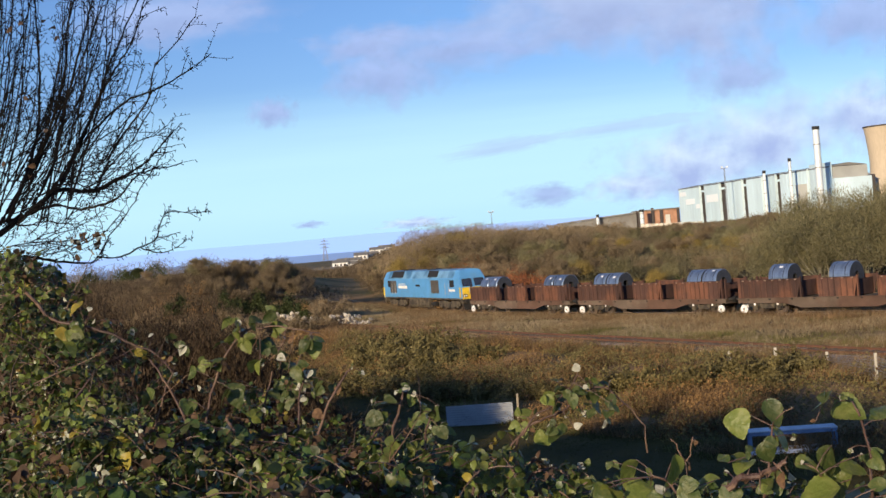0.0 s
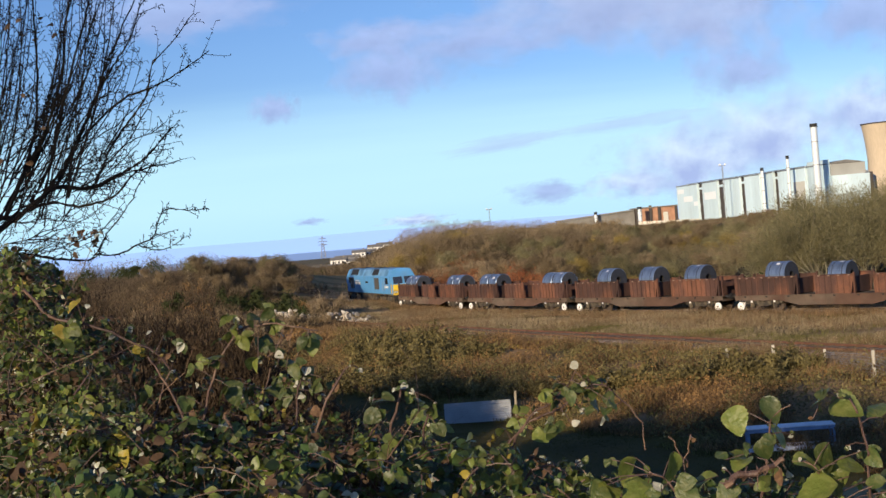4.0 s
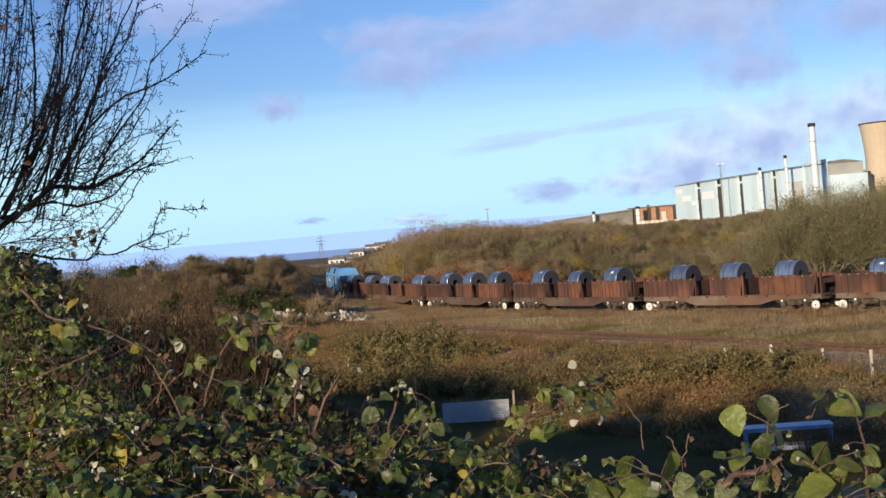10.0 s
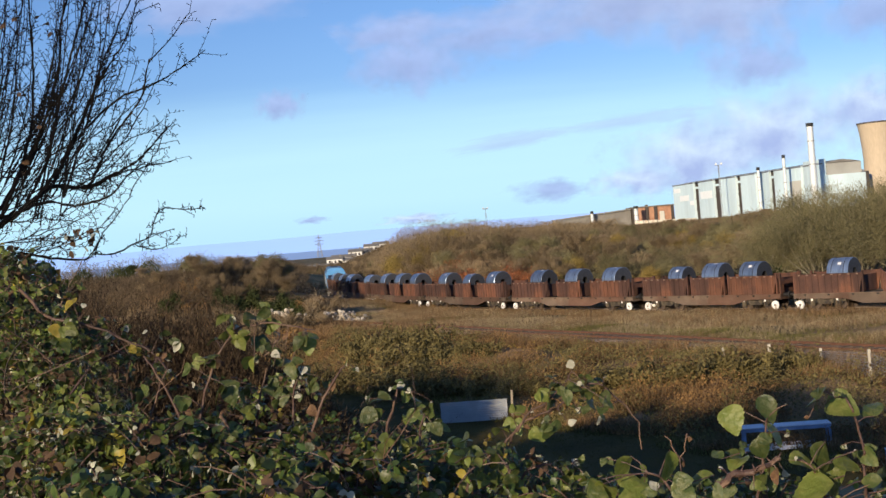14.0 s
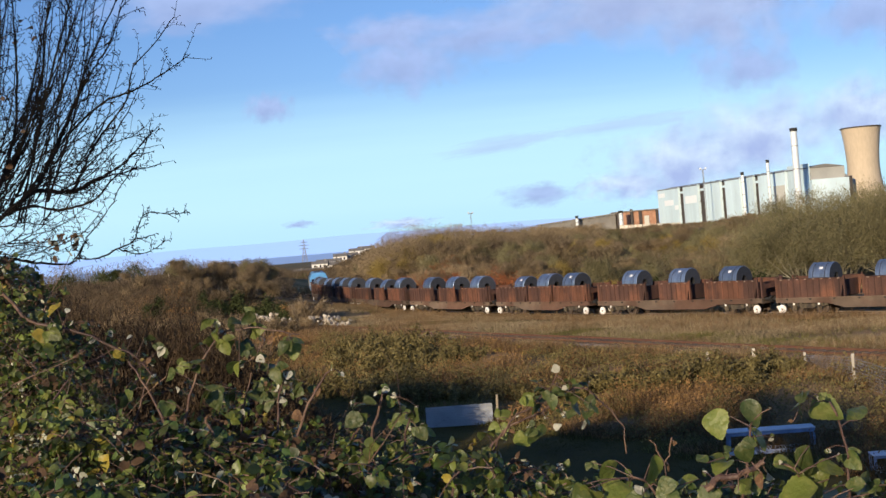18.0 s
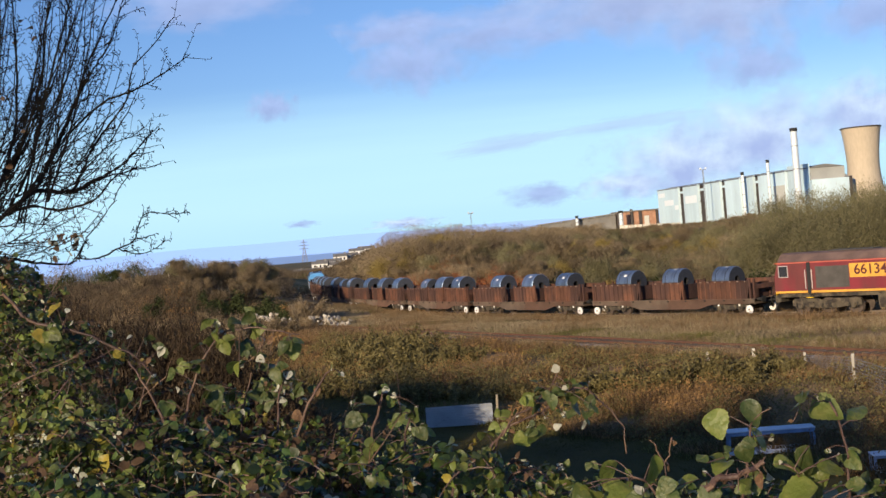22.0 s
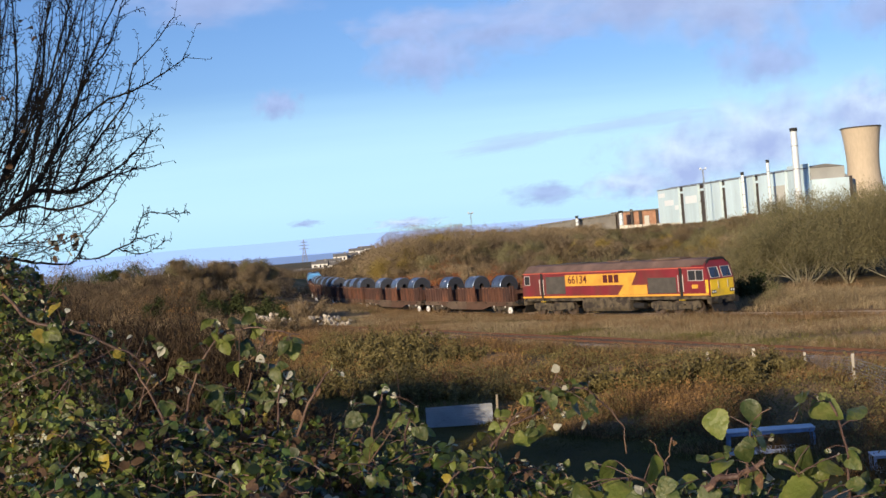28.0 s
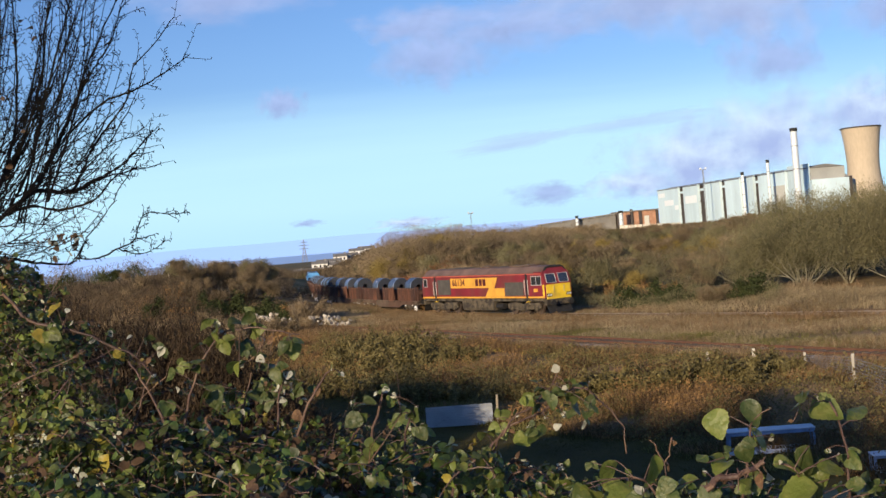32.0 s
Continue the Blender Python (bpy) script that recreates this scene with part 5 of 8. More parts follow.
M_BLUEWOOD = mat("blue_painted_timber", (0.24, 0.33, 0.5), 0.6, 0, 0.15, 2, 30, 0.1, (0.2, 0.25, 0.36), 0.3, 1.5)
# sky reflected on the top boards put into a pale colour
M_BLUETOP = mat("pale_sky_sheen_board", (0.7, 0.72, 0.76), 0.6, 0, 0.12, 2, 30, 0.1)


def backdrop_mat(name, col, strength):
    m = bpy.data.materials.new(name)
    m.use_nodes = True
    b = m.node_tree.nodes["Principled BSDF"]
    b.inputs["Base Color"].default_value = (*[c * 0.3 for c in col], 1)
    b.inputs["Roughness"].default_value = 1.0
    # distance haze put into the colour as an even glow
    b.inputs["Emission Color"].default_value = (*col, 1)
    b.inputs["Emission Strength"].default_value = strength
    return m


# hills and sea glow by themselves to look hazed
M_FARHILL = backdrop_mat("hazed_glowing_hills", (0.32, 0.5, 0.9), 0.85)
M_SEA = backdrop_mat("hazed_glowing_sea", (0.25, 0.38, 0.68), 0.6)

WORKS_A, WORKS_B = Vector((106.8, 605.0, 0)), Vector((134.1, 450.0, 0))
along = (WORKS_B - WORKS_A)
WLEN = along.length
works_frame = Matrix.Translation(WORKS_A) @ pose(0, 0, 0, 0, 0, math.degrees(math.atan2(along.y, along.x)))
w = thing("factory_building", "long pale grey-clad works hall with dark recessed bays", "factory", works_frame)
Z0, Z1 = 2.0, 21.6
edges = (0.0, 27.4, 33.7, 51.8, 58.6, 76.9, 82.2, 97.6, 101.1, 110.7, 115.3, 139.4, 141.4, WLEN)
bm = bmesh.new()
# wall behind the bays, recess shade put into its brown
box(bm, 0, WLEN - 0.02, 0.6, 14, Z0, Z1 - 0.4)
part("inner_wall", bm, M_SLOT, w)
for x in (-0.3, WLEN + 0.02):
    bm = bmesh.new()
    box(bm, x, x + 0.3, 0.6, 14, Z0, Z1 - 0.5)
    part("gable_wall", bm, M_PALEROOF, w)
for i in range(0, len(edges), 2):
    x0, x1 = edges[i], edges[i + 1]
    bm = bmesh.new()
    box(bm, x0, x1, -0.6, 0.55, Z0, Z1 + (1.3 if i == 12 else 0.0), 0.08)
    bay = part("clad_bay", bm, M_CLAD, w)
    k = 0
    while x0 + 3.2 * (k + 1) < x1:
        bm = bmesh.new()
        box(bm, x0 + 3.2 * (k + 1) - 0.06, x0 + 3.2 * (k + 1) + 0.06, -0.66, -0.605, Z0, Z1 - 0.3)
        part("sheet_seam", bm, M_CLAD, bay)
        k += 1
    bm = bmesh.new()
    box(bm, x0, x1, -0.75, -0.61, Z1 - 0.55, Z1 - 0.1)
    part("gutter", bm, M_STEEL, bay)
for i in range(1, len(edges) - 1, 2):
    x0, x1 = edges[i], edges[i + 1]
    for k in range(3):
        z = Z1 - 3.2 - k * 5.0
        bm = bmesh.new()
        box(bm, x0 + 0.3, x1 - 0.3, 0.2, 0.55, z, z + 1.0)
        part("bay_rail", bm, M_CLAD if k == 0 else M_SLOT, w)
for x0, x1, z0, z1, m in ((1.5, 10, 17.6, 19.6, M_SHEET), (9, 21, 13.4, 16.0, M_SHEET), (22, 27, 11.2, 13.2, M_SHEET), (36, 50, 13.4, 16.8, M_SHEET), (129, 138.8, 2.2, 16.2, M_BEIGE)):
    bm = bmesh.new()
    box(bm, x0, x1, -0.72, -0.62, z0, z1)
    part("wall_sheet", bm, m, w)
bm = bmesh.new()
prism(bm, [(-0.6, Z1 - 0.3), (7, Z1 + 0.8), (14, Z1 - 0.3)], 0, WLEN, axis="x")
part("roof", bm, M_SLATE, w)

w2 = thing("factory_annex", "lower white-clad annex of the works with grey roof", "factory")
bm = bmesh.new()
box(bm, 134.2, 147.6, 446.8, 470, 3, 16.9, 0.1)
part("wall", bm, M_CLAD, w2)
bm = bmesh.new()
box(bm, 147.65, 148.8, 447, 470, 3, 17.2)
part("dark_pillar", bm, M_SLOT, w2)
bm = bmesh.new()
prism(bm, [(471, 16), (490, 20.9), (520, 21.0), (520, 3), (471, 3)], 150, 158, axis="x")
part("rear_roof", bm, M_PALEROOF, w2, "pale grey sloping roof")
bm = bmesh.new()
rod(bm, (138.5, 480, 18), (138.5, 480, 21), 0.5)
part("vent_pipe", bm, M_STEEL, w2)


def flue(x, y, z0, z1, r, label):
    f = thing("chimney", label, "chimney", Matrix.Translation((x, y, 0)))
    bm = bmesh.new()
    rod(bm, (0, 0, z0), (0, 0, z1 - 1.2), r * 1.08, 18, r)
    part("shaft", bm, M_FLUE, f, smooth=False)
    bm = bmesh.new()
    rod(bm, (0, 0, z1 - 1.2), (0, 0, z1), r * 1.15, 18)
    part("cap", bm, M_CAP, f, "sooty black cap")
    for k in range(3):
        z = z0 + (z1 - z0) * (0.3 + 0.25 * k)
        bm = bmesh.new()
        rod(bm, (0, 0, z), (0, 0, z + 0.2), r * 1.16, 18)
        part("flange_ring", bm, M_STEEL, f)
    return f


flue(127, 440, 3, 35.5, 1.15, "tall white steel chimney with a black top")
flue(122.4, 500, 3, 23.5, 0.6, "short white steel flue against the works")
flue(124.9, 470, 3, 26.3, 0.55, "slim white steel flue against the works")

ct = thing("cooling_tower", "sand-coloured concrete cooling tower with waisted shell", "cooling tower", Matrix.Translation((191.8, 560, 0)))
V, Fc = [], []
prof = [(8.9, 41.1), (8.55, 40.2), (7.9, 36), (7.3, 30), (7.0, 25), (7.2, 20), (8.0, 14), (9.2, 8), (10.4, 3)]
n = 64
for r, z in prof:
    for k in range(n):
        V.append((r * math.cos(2 * math.pi * k / n), r * math.sin(2 * math.pi * k / n), z))
for r, z in ((8.5, 41.1), (8.2, 38)):
    for k in range(n):
        V.append((r * math.cos(2 * math.pi * k / n), r * math.sin(2 * math.pi * k / n), z))
rows = [10, 9] + list(range(len(prof)))
for i, j in zip(rows, rows[1:]):
    for k in range(n):
        Fc.append((i * n + k, j * n + k, j * n + (k + 1) % n, i * n + (k + 1) % n))
raw("shell", V, Fc, M_TOWER, ct, smooth=True)
bm = bmesh.new()
for k in range(n):
    a, b = 2 * math.pi * k / n, 2 * math.pi * (k + 1) / n
    q = [bm.verts.new((r * math.cos(t), r * math.sin(t), z)) for t in (a, b) for r, z in ((8.95, 40.6), (8.95, 41.2))]
    bm.faces.new((q[0], q[2], q[3], q[1]))
part("rim", bm, M_SLOT, ct)

br = thing("brick_building", "low orange brick works building with dark piers", "building")
bm = bmesh.new()
box(bm, 88, 108.4, 621, 640, 3, 12.4)
part("wall", bm, M_BRICK, br)
for x in (88.4, 95.2, 99.5, 108):
    bm = bmesh.new()
    box(bm, x - 0.7, x + 0.7, 620.2, 621, 3, 12.9 if x != 95.2 else 13.6)
    part("pier", bm, M_SLOT, br)
bm = bmesh.new()
box(bm, 87.5, 109, 620, 641, 12.42, 12.9)
part("roof", bm, M_SLATE, br)
bm = bmesh.new()
box(bm, 101.5, 103.8, 620.4, 621, 3, 9.8)
part("doorway_panel", bm, M_BEIGE, br)
sh = thing("long_shed", "long low dark-sided shed on the hill", "building")
bm = bmesh.new()
prism(bm, [(49, 4), (87.4, 4), (87.4, 11.6), (49, 9.2)], 622, 636)
part("wall", bm, M_SLATE, sh)
bm = bmesh.new()
prism(bm, [(48.5, 9.22), (87.4, 11.62), (87.4, 12.3), (48.5, 9.9)], 621, 637)
part("roof", bm, M_SLATE, sh)
flue(67.6, 618, 5, 12.6, 0.7, "stub white flue on the long shed")
flue(88.6, 612, 3, 13.2, 1.0, "short white flue beside the brick building")
cw = thing("boundary_wall", "stained cream boundary wall below the works", "wall")
for k in range(13):                          # panels step down along the slope in front of the hall
    f = k / 13
    x, y = 84.6 + 23.4 * f, 590 - 30 * f
    bm = bmesh.new()
    box(bm, x, x + 1.77, y, y + 1.0, 0.2, 6.05 - 0.95 * f, 0.04)
    panel = part("wall_panel", bm, M_CREAM, cw)
    bm = bmesh.new()
    box(bm, x + 0.2, x + 1.5, y - 0.05, y - 0.004, 2.6, 3.6 if k % 2 else 4.4)
    part("stain_panel", bm, M_BEIGE, panel)


def mast(x, y, z0, z1, label, s=1.0):
    t = thing("lighting_mast", label, "mast", Matrix.Translation((x, y, 0)))
    bm = bmesh.new()
    for a in (0, 2.1, 4.2):
        rod(bm, (0.45 * s * math.cos(a), 0.45 * s * math.sin(a), z0), (0.2 * s * math.cos(a), 0.2 * s * math.sin(a), z1), 0.08 * s, 5)
    k, z = 0, z0
    while z < z1 - 1:
        rod(bm, (0.4 * s, 0, z), (-0.35 * s, 0.2 * s, z + 1.0), 0.05 * s, 4)
        z += 1.2
    part("lattice", bm, M_STEEL, t)
    bm = bmesh.new()
    box(bm, -1.3 * s, 1.3 * s, -0.5 * s, 0.5 * s, z1, z1 + 0.15)
    part("platform", bm, M_STEEL, t)
    for q in (-1.1, 1.1):
        bm = bmesh.new()
        box(bm, q * s - 0.45 * s, q * s + 0.45 * s, -0.75 * s, -0.5 * s, z1 + 0.2, z1 + 0.9 * s, 0.05)
        part("floodlight", bm, M_FLUE, t)
    return t


mast(113.1, 530, 4, 26.8, "steel lattice floodlight mast beside the works", 1.0)
mast(6.4, 262, 5, 11.6, "slim floodlight mast rising above the trees", 0.42)

py_ = thing("pylon", "steel lattice electricity pylon far off", "pylon", Matrix.Translation((-167, 1500, -7)) @ Matrix.Diagonal((1.0, 1.0, 1.0, 1)))
bm = bmesh.new()
for sx in (-1, 1):
    for sy in (-1, 1):
        rod(bm, (sx * 3.0, sy * 3.0, 0), (sx * 0.9, sy * 0.9, 18), 0.28, 4)
        rod(bm, (sx * 0.9, sy * 0.9, 18), (sx * 0.15, sy * 0.15, 27), 0.24, 4)
for k in range(6):
    z = k * 3.0
    q = 3.0 - 2.1 * z / 18
    rod(bm, (-q, -q, z), (q * 0.9, -q * 0.9, z + 3), 0.18, 4)
    rod(bm, (q, -q, z), (-q * 0.9, -q * 0.9, z + 3), 0.18, 4)
part("lattice", bm, M_STEEL, py_)
for z, l in ((15.5, 5.4), (19.5, 6.2), (23.2, 4.4)):
    bm = bmesh.new()
    rod(bm, (-l, 0, z), (0, 0, z + 0.9), 0.22, 4)
    rod(bm, (l, 0, z), (0, 0, z + 0.9), 0.22, 4)
    rod(bm, (-l, 0, z), (l, 0, z), 0.22, 4)
    part("crossarm", bm, M_STEEL, py_)


def cottage(x, y, z, wx, wz, label, white=True):
    c = thing("house", label, "house", Matrix.Translation((x, y, z - 0.6)), group="houses of the far village")
    bm = bmesh.new()
    box(bm, -wx / 2, wx / 2, 0, 7, -2.5, wz)
    wl = part("wall", bm, M_RENDERED if white else M_BRICK, c)
    bm = bmesh.new()
    prism(bm, [(-0.4, wz), (3.5, wz + 1.7), (7.4, wz)], -wx / 2 - 0.3, wx / 2 + 0.3, axis="x")
    rf = part("roof", bm, M_SLATE, c)
    bm = bmesh.new()
    box(bm, wx * 0.3, wx * 0.3 + 0.7, 3, 4, wz + 1.2, wz + 2.6)
    part("chimney", bm, M_SLATE, rf)
    for k in (-0.3, 0.05, 0.3):
        bm = bmesh.new()
        box(bm, wx * k - 0.5, wx * k + 0.5, -0.06, -0.004, wz * 0.45, wz * 0.8)
        part("window", bm, M_CABGLASS, wl)
    return c


for x, y, z, wx, wz, wh in ((-76, 690, -6.5, 16, 2.0, True), (-70, 700, -4.2, 9, 3.2, True), (-66, 712, -3.0, 14, 2.6, True), (-61, 735, -1.4, 8, 3.4, True), (-57, 745, -0.4, 11, 2.4, True),
                            (-53, 760, 1.2, 9, 3.2, True), (-48, 775, 2.2, 10, 3.0, True), (-82, 680, -7.0, 11, 2.0, True), (-63, 700, -4.4, 10, 2.2, True)):
    cottage(x, y, z, wx, wz, "white house with slate roof in the far village" if wh else "brick house with slate roof in the far village", wh)

# rounded rise that carries the village
V, Fc = [], []
for i in range(13):
    for j in range(13):
        x, y = -110 + i * 14, 640 + j * 22
        V.append((x, y, -9 + 10.2 * ease(x, -108, -20) * ease(y, 640, 760) * (1 - 0.3 * ease(y, 800, 900)) + 0.5 * bump_noise(x, y, 15)))
for i in range(12):
    for j in range(12):
        Fc.append((i * 13 + j, (i + 1) * 13 + j, (i + 1) * 13 + j + 1, i * 13 + j + 1))
tagged(raw("village_slope", V, Fc, M_HILL, smooth=True), "brown hillside carrying the far village", "hill", kind="structure")

# far woods: the wooded rise below the works, and the low tree line toward the sea
wr = np.random.default_rng(31)


def far_wood(name, label, n, x0, x1, y0, y1, tall, leaf, material, lift=None):
    xs, ys = wr.uniform(x0, x1, n), wr.uniform(y0, y1, n)
    P, S = [], []
    for x, y in zip(xs, ys):
        if 0.13 < x / y < 0.216:
            continue
        q = tall * wr.uniform(0.6, 1.15)
        k = 420
        u = wr.normal(size=(k, 3))
        u /= np.linalg.norm(u, axis=1)[:, None]
        u *= wr.uniform(0.55, 1.0, (k, 1)) * np.array((q * 0.5, q * 0.5, q * 0.5))
        P.append(u + np.array((x, y, height(x, y) + q * 0.5)))
    P = np.concatenate(P)
    V, F = slivers(wr, P, np.tile((0.0, 0.0, 0.8), (len(P), 1)), leaf * 1.3, leaf * 0.13)
    return tagged(fast_mesh(name, V, F, material, 3), label, "trees", kind="stuff")


far_wood("far_wood", "brown bare woodland below the works", 620, 5, 150, 165, 330, 2.3, 0.42, M_TWIG)
far_wood("far_wood", "olive scrub woodland below the works", 260, 5, 160, 160, 340, 2.1, 0.42, M_TWIG_OLIVE)
far_wood("far_treeline", "bare trees along the low coast", 120, -110, -50, 235, 330, 6.0, 0.4, M_FARTWIG)
far_wood("far_hedges", "dark hedges on the low coastal land", 120, -140, -40, 170, 420, 3.6, 0.5, M_GORSE)
cf = tree(41, 4.2, 1.5, "dark green conifer on the low land", M_GORSE, M_BARK_DARK, 1, 5000, 0.2, low=0.05)
cf.matrix_basis = Matrix.Translation(on_land(-52.6, 200)) @ Matrix.Diagonal((0.9, 0.9, (6.3 - height(-52.6, 200)) / 4.2, 1))

# sea and the hazy shore beyond it
bm = bmesh.new()
q = [bm.verts.new(p) for p in ((-4300, 560, -8.6), (-40, 900, -8.6), (-40, 4650, -8.6), (-4300, 4650, -8.6))]
bm.faces.new(q)
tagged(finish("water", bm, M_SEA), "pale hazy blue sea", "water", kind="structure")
V, Fc = [], []
for k in range(80):
    a = radians(-60 + k * 1.1)
    top = 6.9 + 3900 * (0.0072 + 0.0016 * math.sin(k * 0.13 + 1.0) + 0.0004 * math.sin(k * 0.9))
    for r, z in ((3900, -20), (3900, top), (3960, -20)):
        V.append((r * math.sin(a), r * math.cos(a), z))
for k in range(79):
    Fc += [(3 * k, 3 * k + 3, 3 * k + 4, 3 * k + 1), (3 * k + 1, 3 * k + 4, 3 * k + 5, 3 * k + 2)]
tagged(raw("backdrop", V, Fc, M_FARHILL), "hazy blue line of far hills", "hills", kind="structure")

# small things on the near side of the line
sheet_ob = thing("corrugated_panel", "blue-grey corrugated metal sheet propped at the lawn edge", "metal sheet", Matrix.Translation((0.1, 55.6, height(0.1, 55.6))) @ pose(0, 0, 0, -8, 0, -4))
V, Fc = [], []
nn = 36
for k in range(nn + 1):                      # corrugations run level
    z = 0.92 * k / nn
    y = 0.007 * math.sin(k * 2 * math.pi / 4)
    V += [(-1.5, y, z), (1.5, y, z), (1.5, y + 0.01, z), (-1.5, y + 0.01, z)]
for k in range(nn):
    for j in range(4):
        Fc.append((4 * k + j, 4 * k + 4 + j, 4 * k + 4 + (j + 1) % 4, 4 * k + (j + 1) % 4))
raw("sheet", V, Fc, M_CORR, sheet_ob)
for z in (0.2, 0.75):
    bm = bmesh.new()
    box(bm, -1.48, 1.48, 0.05, 0.1, z, z + 0.07)
    part("batten", bm, M_WOOD, sheet_ob)
bm = bmesh.new()
box(bm, -0.05, 0.05, -0.05, 0.05, -0.2, 1.3, 0.01)
pst = tagged(finish("timber_stake", bm, M_WOOD), "pale timber stake beside the metal sheet", "post")
pst.matrix_world = Matrix.Translation((1.8, 55.5, height(1.8, 55.5))) @ pose(0, 0, 0, 0, 2, 0)

for i, (bx, by, wide, tilt) in enumerate(((10.8, 43.2, 3.0, -5), (14.05, 38.6, 2.6, -5))):
    zb = height(bx, by)
    t = thing("garden_bench", "blue-painted timber bench, top board paled for reflected sky", "bench", Matrix.Translation((bx, by, zb)) @ pose(0, 0, 0, 0, 0, tilt) @ Matrix.Diagonal((1, 1, 1.0 if i == 0 else 0.68, 1)), group="blue benches on the lawn")
    for x in (-wide / 2 + 0.06, wide / 2 - 0.06):
        for y in (-0.3, 0.3):
            bm = bmesh.new()
            box(bm, x - 0.04, x + 0.04, y - 0.04, y + 0.04, -0.02, 0.8, 0.006)
            part("leg", bm, M_BLUEWOOD, t)
    for k in range(3):
        bm = bmesh.new()
        box(bm, -wide / 2, wide / 2, -0.36 + k * 0.25, -0.14 + k * 0.25, 0.8, 0.84, 0.006)
        part("top_board", bm, M_BLUETOP, t, "board paled for reflected sky")
    for y in (-0.34, 0.34):
        bm = bmesh.new()
        box(bm, -wide / 2 + 0.02, wide / 2 - 0.02, y - 0.015, y + 0.015, 0.68, 0.79)
        part("apron", bm, M_BLUEWOOD, t)
        bm = bmesh.new()
        box(bm, -wide / 2 + 0.02, wide / 2 - 0.02, y - 0.02, y + 0.02, 0.02, 0.16)
        part("stretcher", bm, M_BLUETOP, t)

# line-side fence: pale posts with wire mesh
fn = thing("lineside_fence", "pale concrete posts carrying a wire mesh fence", "fence")
posts = [(15.31, 54.10, 0.76), (15.88, 49.40, 1.23), (16.46, 44.70, 1.23)]
for x, y, h in posts:
    bm = bmesh.new()
    z = height(x, y)
    box(bm, x - 0.055, x + 0.055, y - 0.055, y + 0.055, z - 0.3, z + h, 0.01)
    part("post", bm, M_POST, fn)
for (x0, y0, h0), (x1, y1, h1) in zip(posts, posts[1:]):
    bm = bmesh.new()
    z0_, z1_ = height(x0, y0), height(x1, y1)
    for k in range(9):
        f = 0.05 + k / 9
        rod(bm, (x0, y0, z0_ + f * (h0 - 0.1)), (x1, y1, z1_ + f * (h1 - 0.1)), 0.007, 3)
    for k in range(40):
        f = k / 40
        x, y = x0 + (x1 - x0) * f, y0 + (y1 - y0) * f
        z, h = z0_ + (z1_ - z0_) * f, h0 + (h1 - h0) * f
        rod(bm, (x, y, z), (x, y, z + h - 0.1), 0.006, 3)
    part("wire_mesh", bm, M_WIRE, fn)
bm = bmesh.new()
box(bm, -0.07, 0.07, -0.07, 0.07, -0.2, 1.4, 0.01)
lp = tagged(finish("marker_post", bm, M_POST), "white lineside marker post in the scrub", "post")
lp.matrix_world = Matrix.Translation(on_land(-30.9, 140)) @ Matrix.Diagonal((2.0, 2.0, max(0.5, (5.64 - height(-30.9, 140)) / 1.4), 1))
for x, y, h in ((11.9, 58.0, 0.72), (13.8, 57.0, 0.85)):
    bm = bmesh.new()
    box(bm, -0.06, 0.06, -0.06, 0.06, -0.2, h, 0.01)
    p2 = tagged(finish("marker_post", bm, M_POST), "short white post standing in bank scrub", "post")
    p2.matrix_world = Matrix.Translation(on_land(x, y))

# heaps of pale rubble beside the siding
srd = random.Random(9)
stones = []
for k in range(5):
    bm = bmesh.new()
    bmesh.ops.create_icosphere(bm, subdivisions=1, radius=0.5)
    for v in bm.verts:
        v.co *= srd.uniform(0.7, 1.2)
        v.co.z *= 0.75
    me = bpy.data.meshes.new("stone")
    bm.to_mesh(me)
    bm.free()
    me.materials.append(M_STONE)
    stones.append(me)
for x0, y0, x1, y1, n in ((-19.2, 119.5, -14.6, 114.8, 110), (-13.6, 112.6, -9.3, 109.6, 100)):
    hp = thing("rubble_heap", "heap of pale broken stone beside the siding", "rubble", Matrix.Translation((0, 0, 0)), group="rubble heaps")
    for k in range(n):
        f = srd.random()
        x, y = x0 + (x1 - x0) * f + srd.gauss(0, 0.5), y0 + (y1 - y0) * f + srd.gauss(0, 0.5)
        s = srd.uniform(0.2, 0.55)
        ob = new("stone", stones[k % 5])
        ob.parent = hp
        up = max(0.0, 1 - abs(f - 0.5) * 1.2) * srd.random() * 1.0
        ob.matrix_basis = Matrix.Translation(on_land(x, y, s * 0.2 + up)) @ pose(0, 0, 0, srd.uniform(0, 90), srd.uniform(0, 90), srd.uniform(0, 90)) @ Matrix.Scale(s, 4)


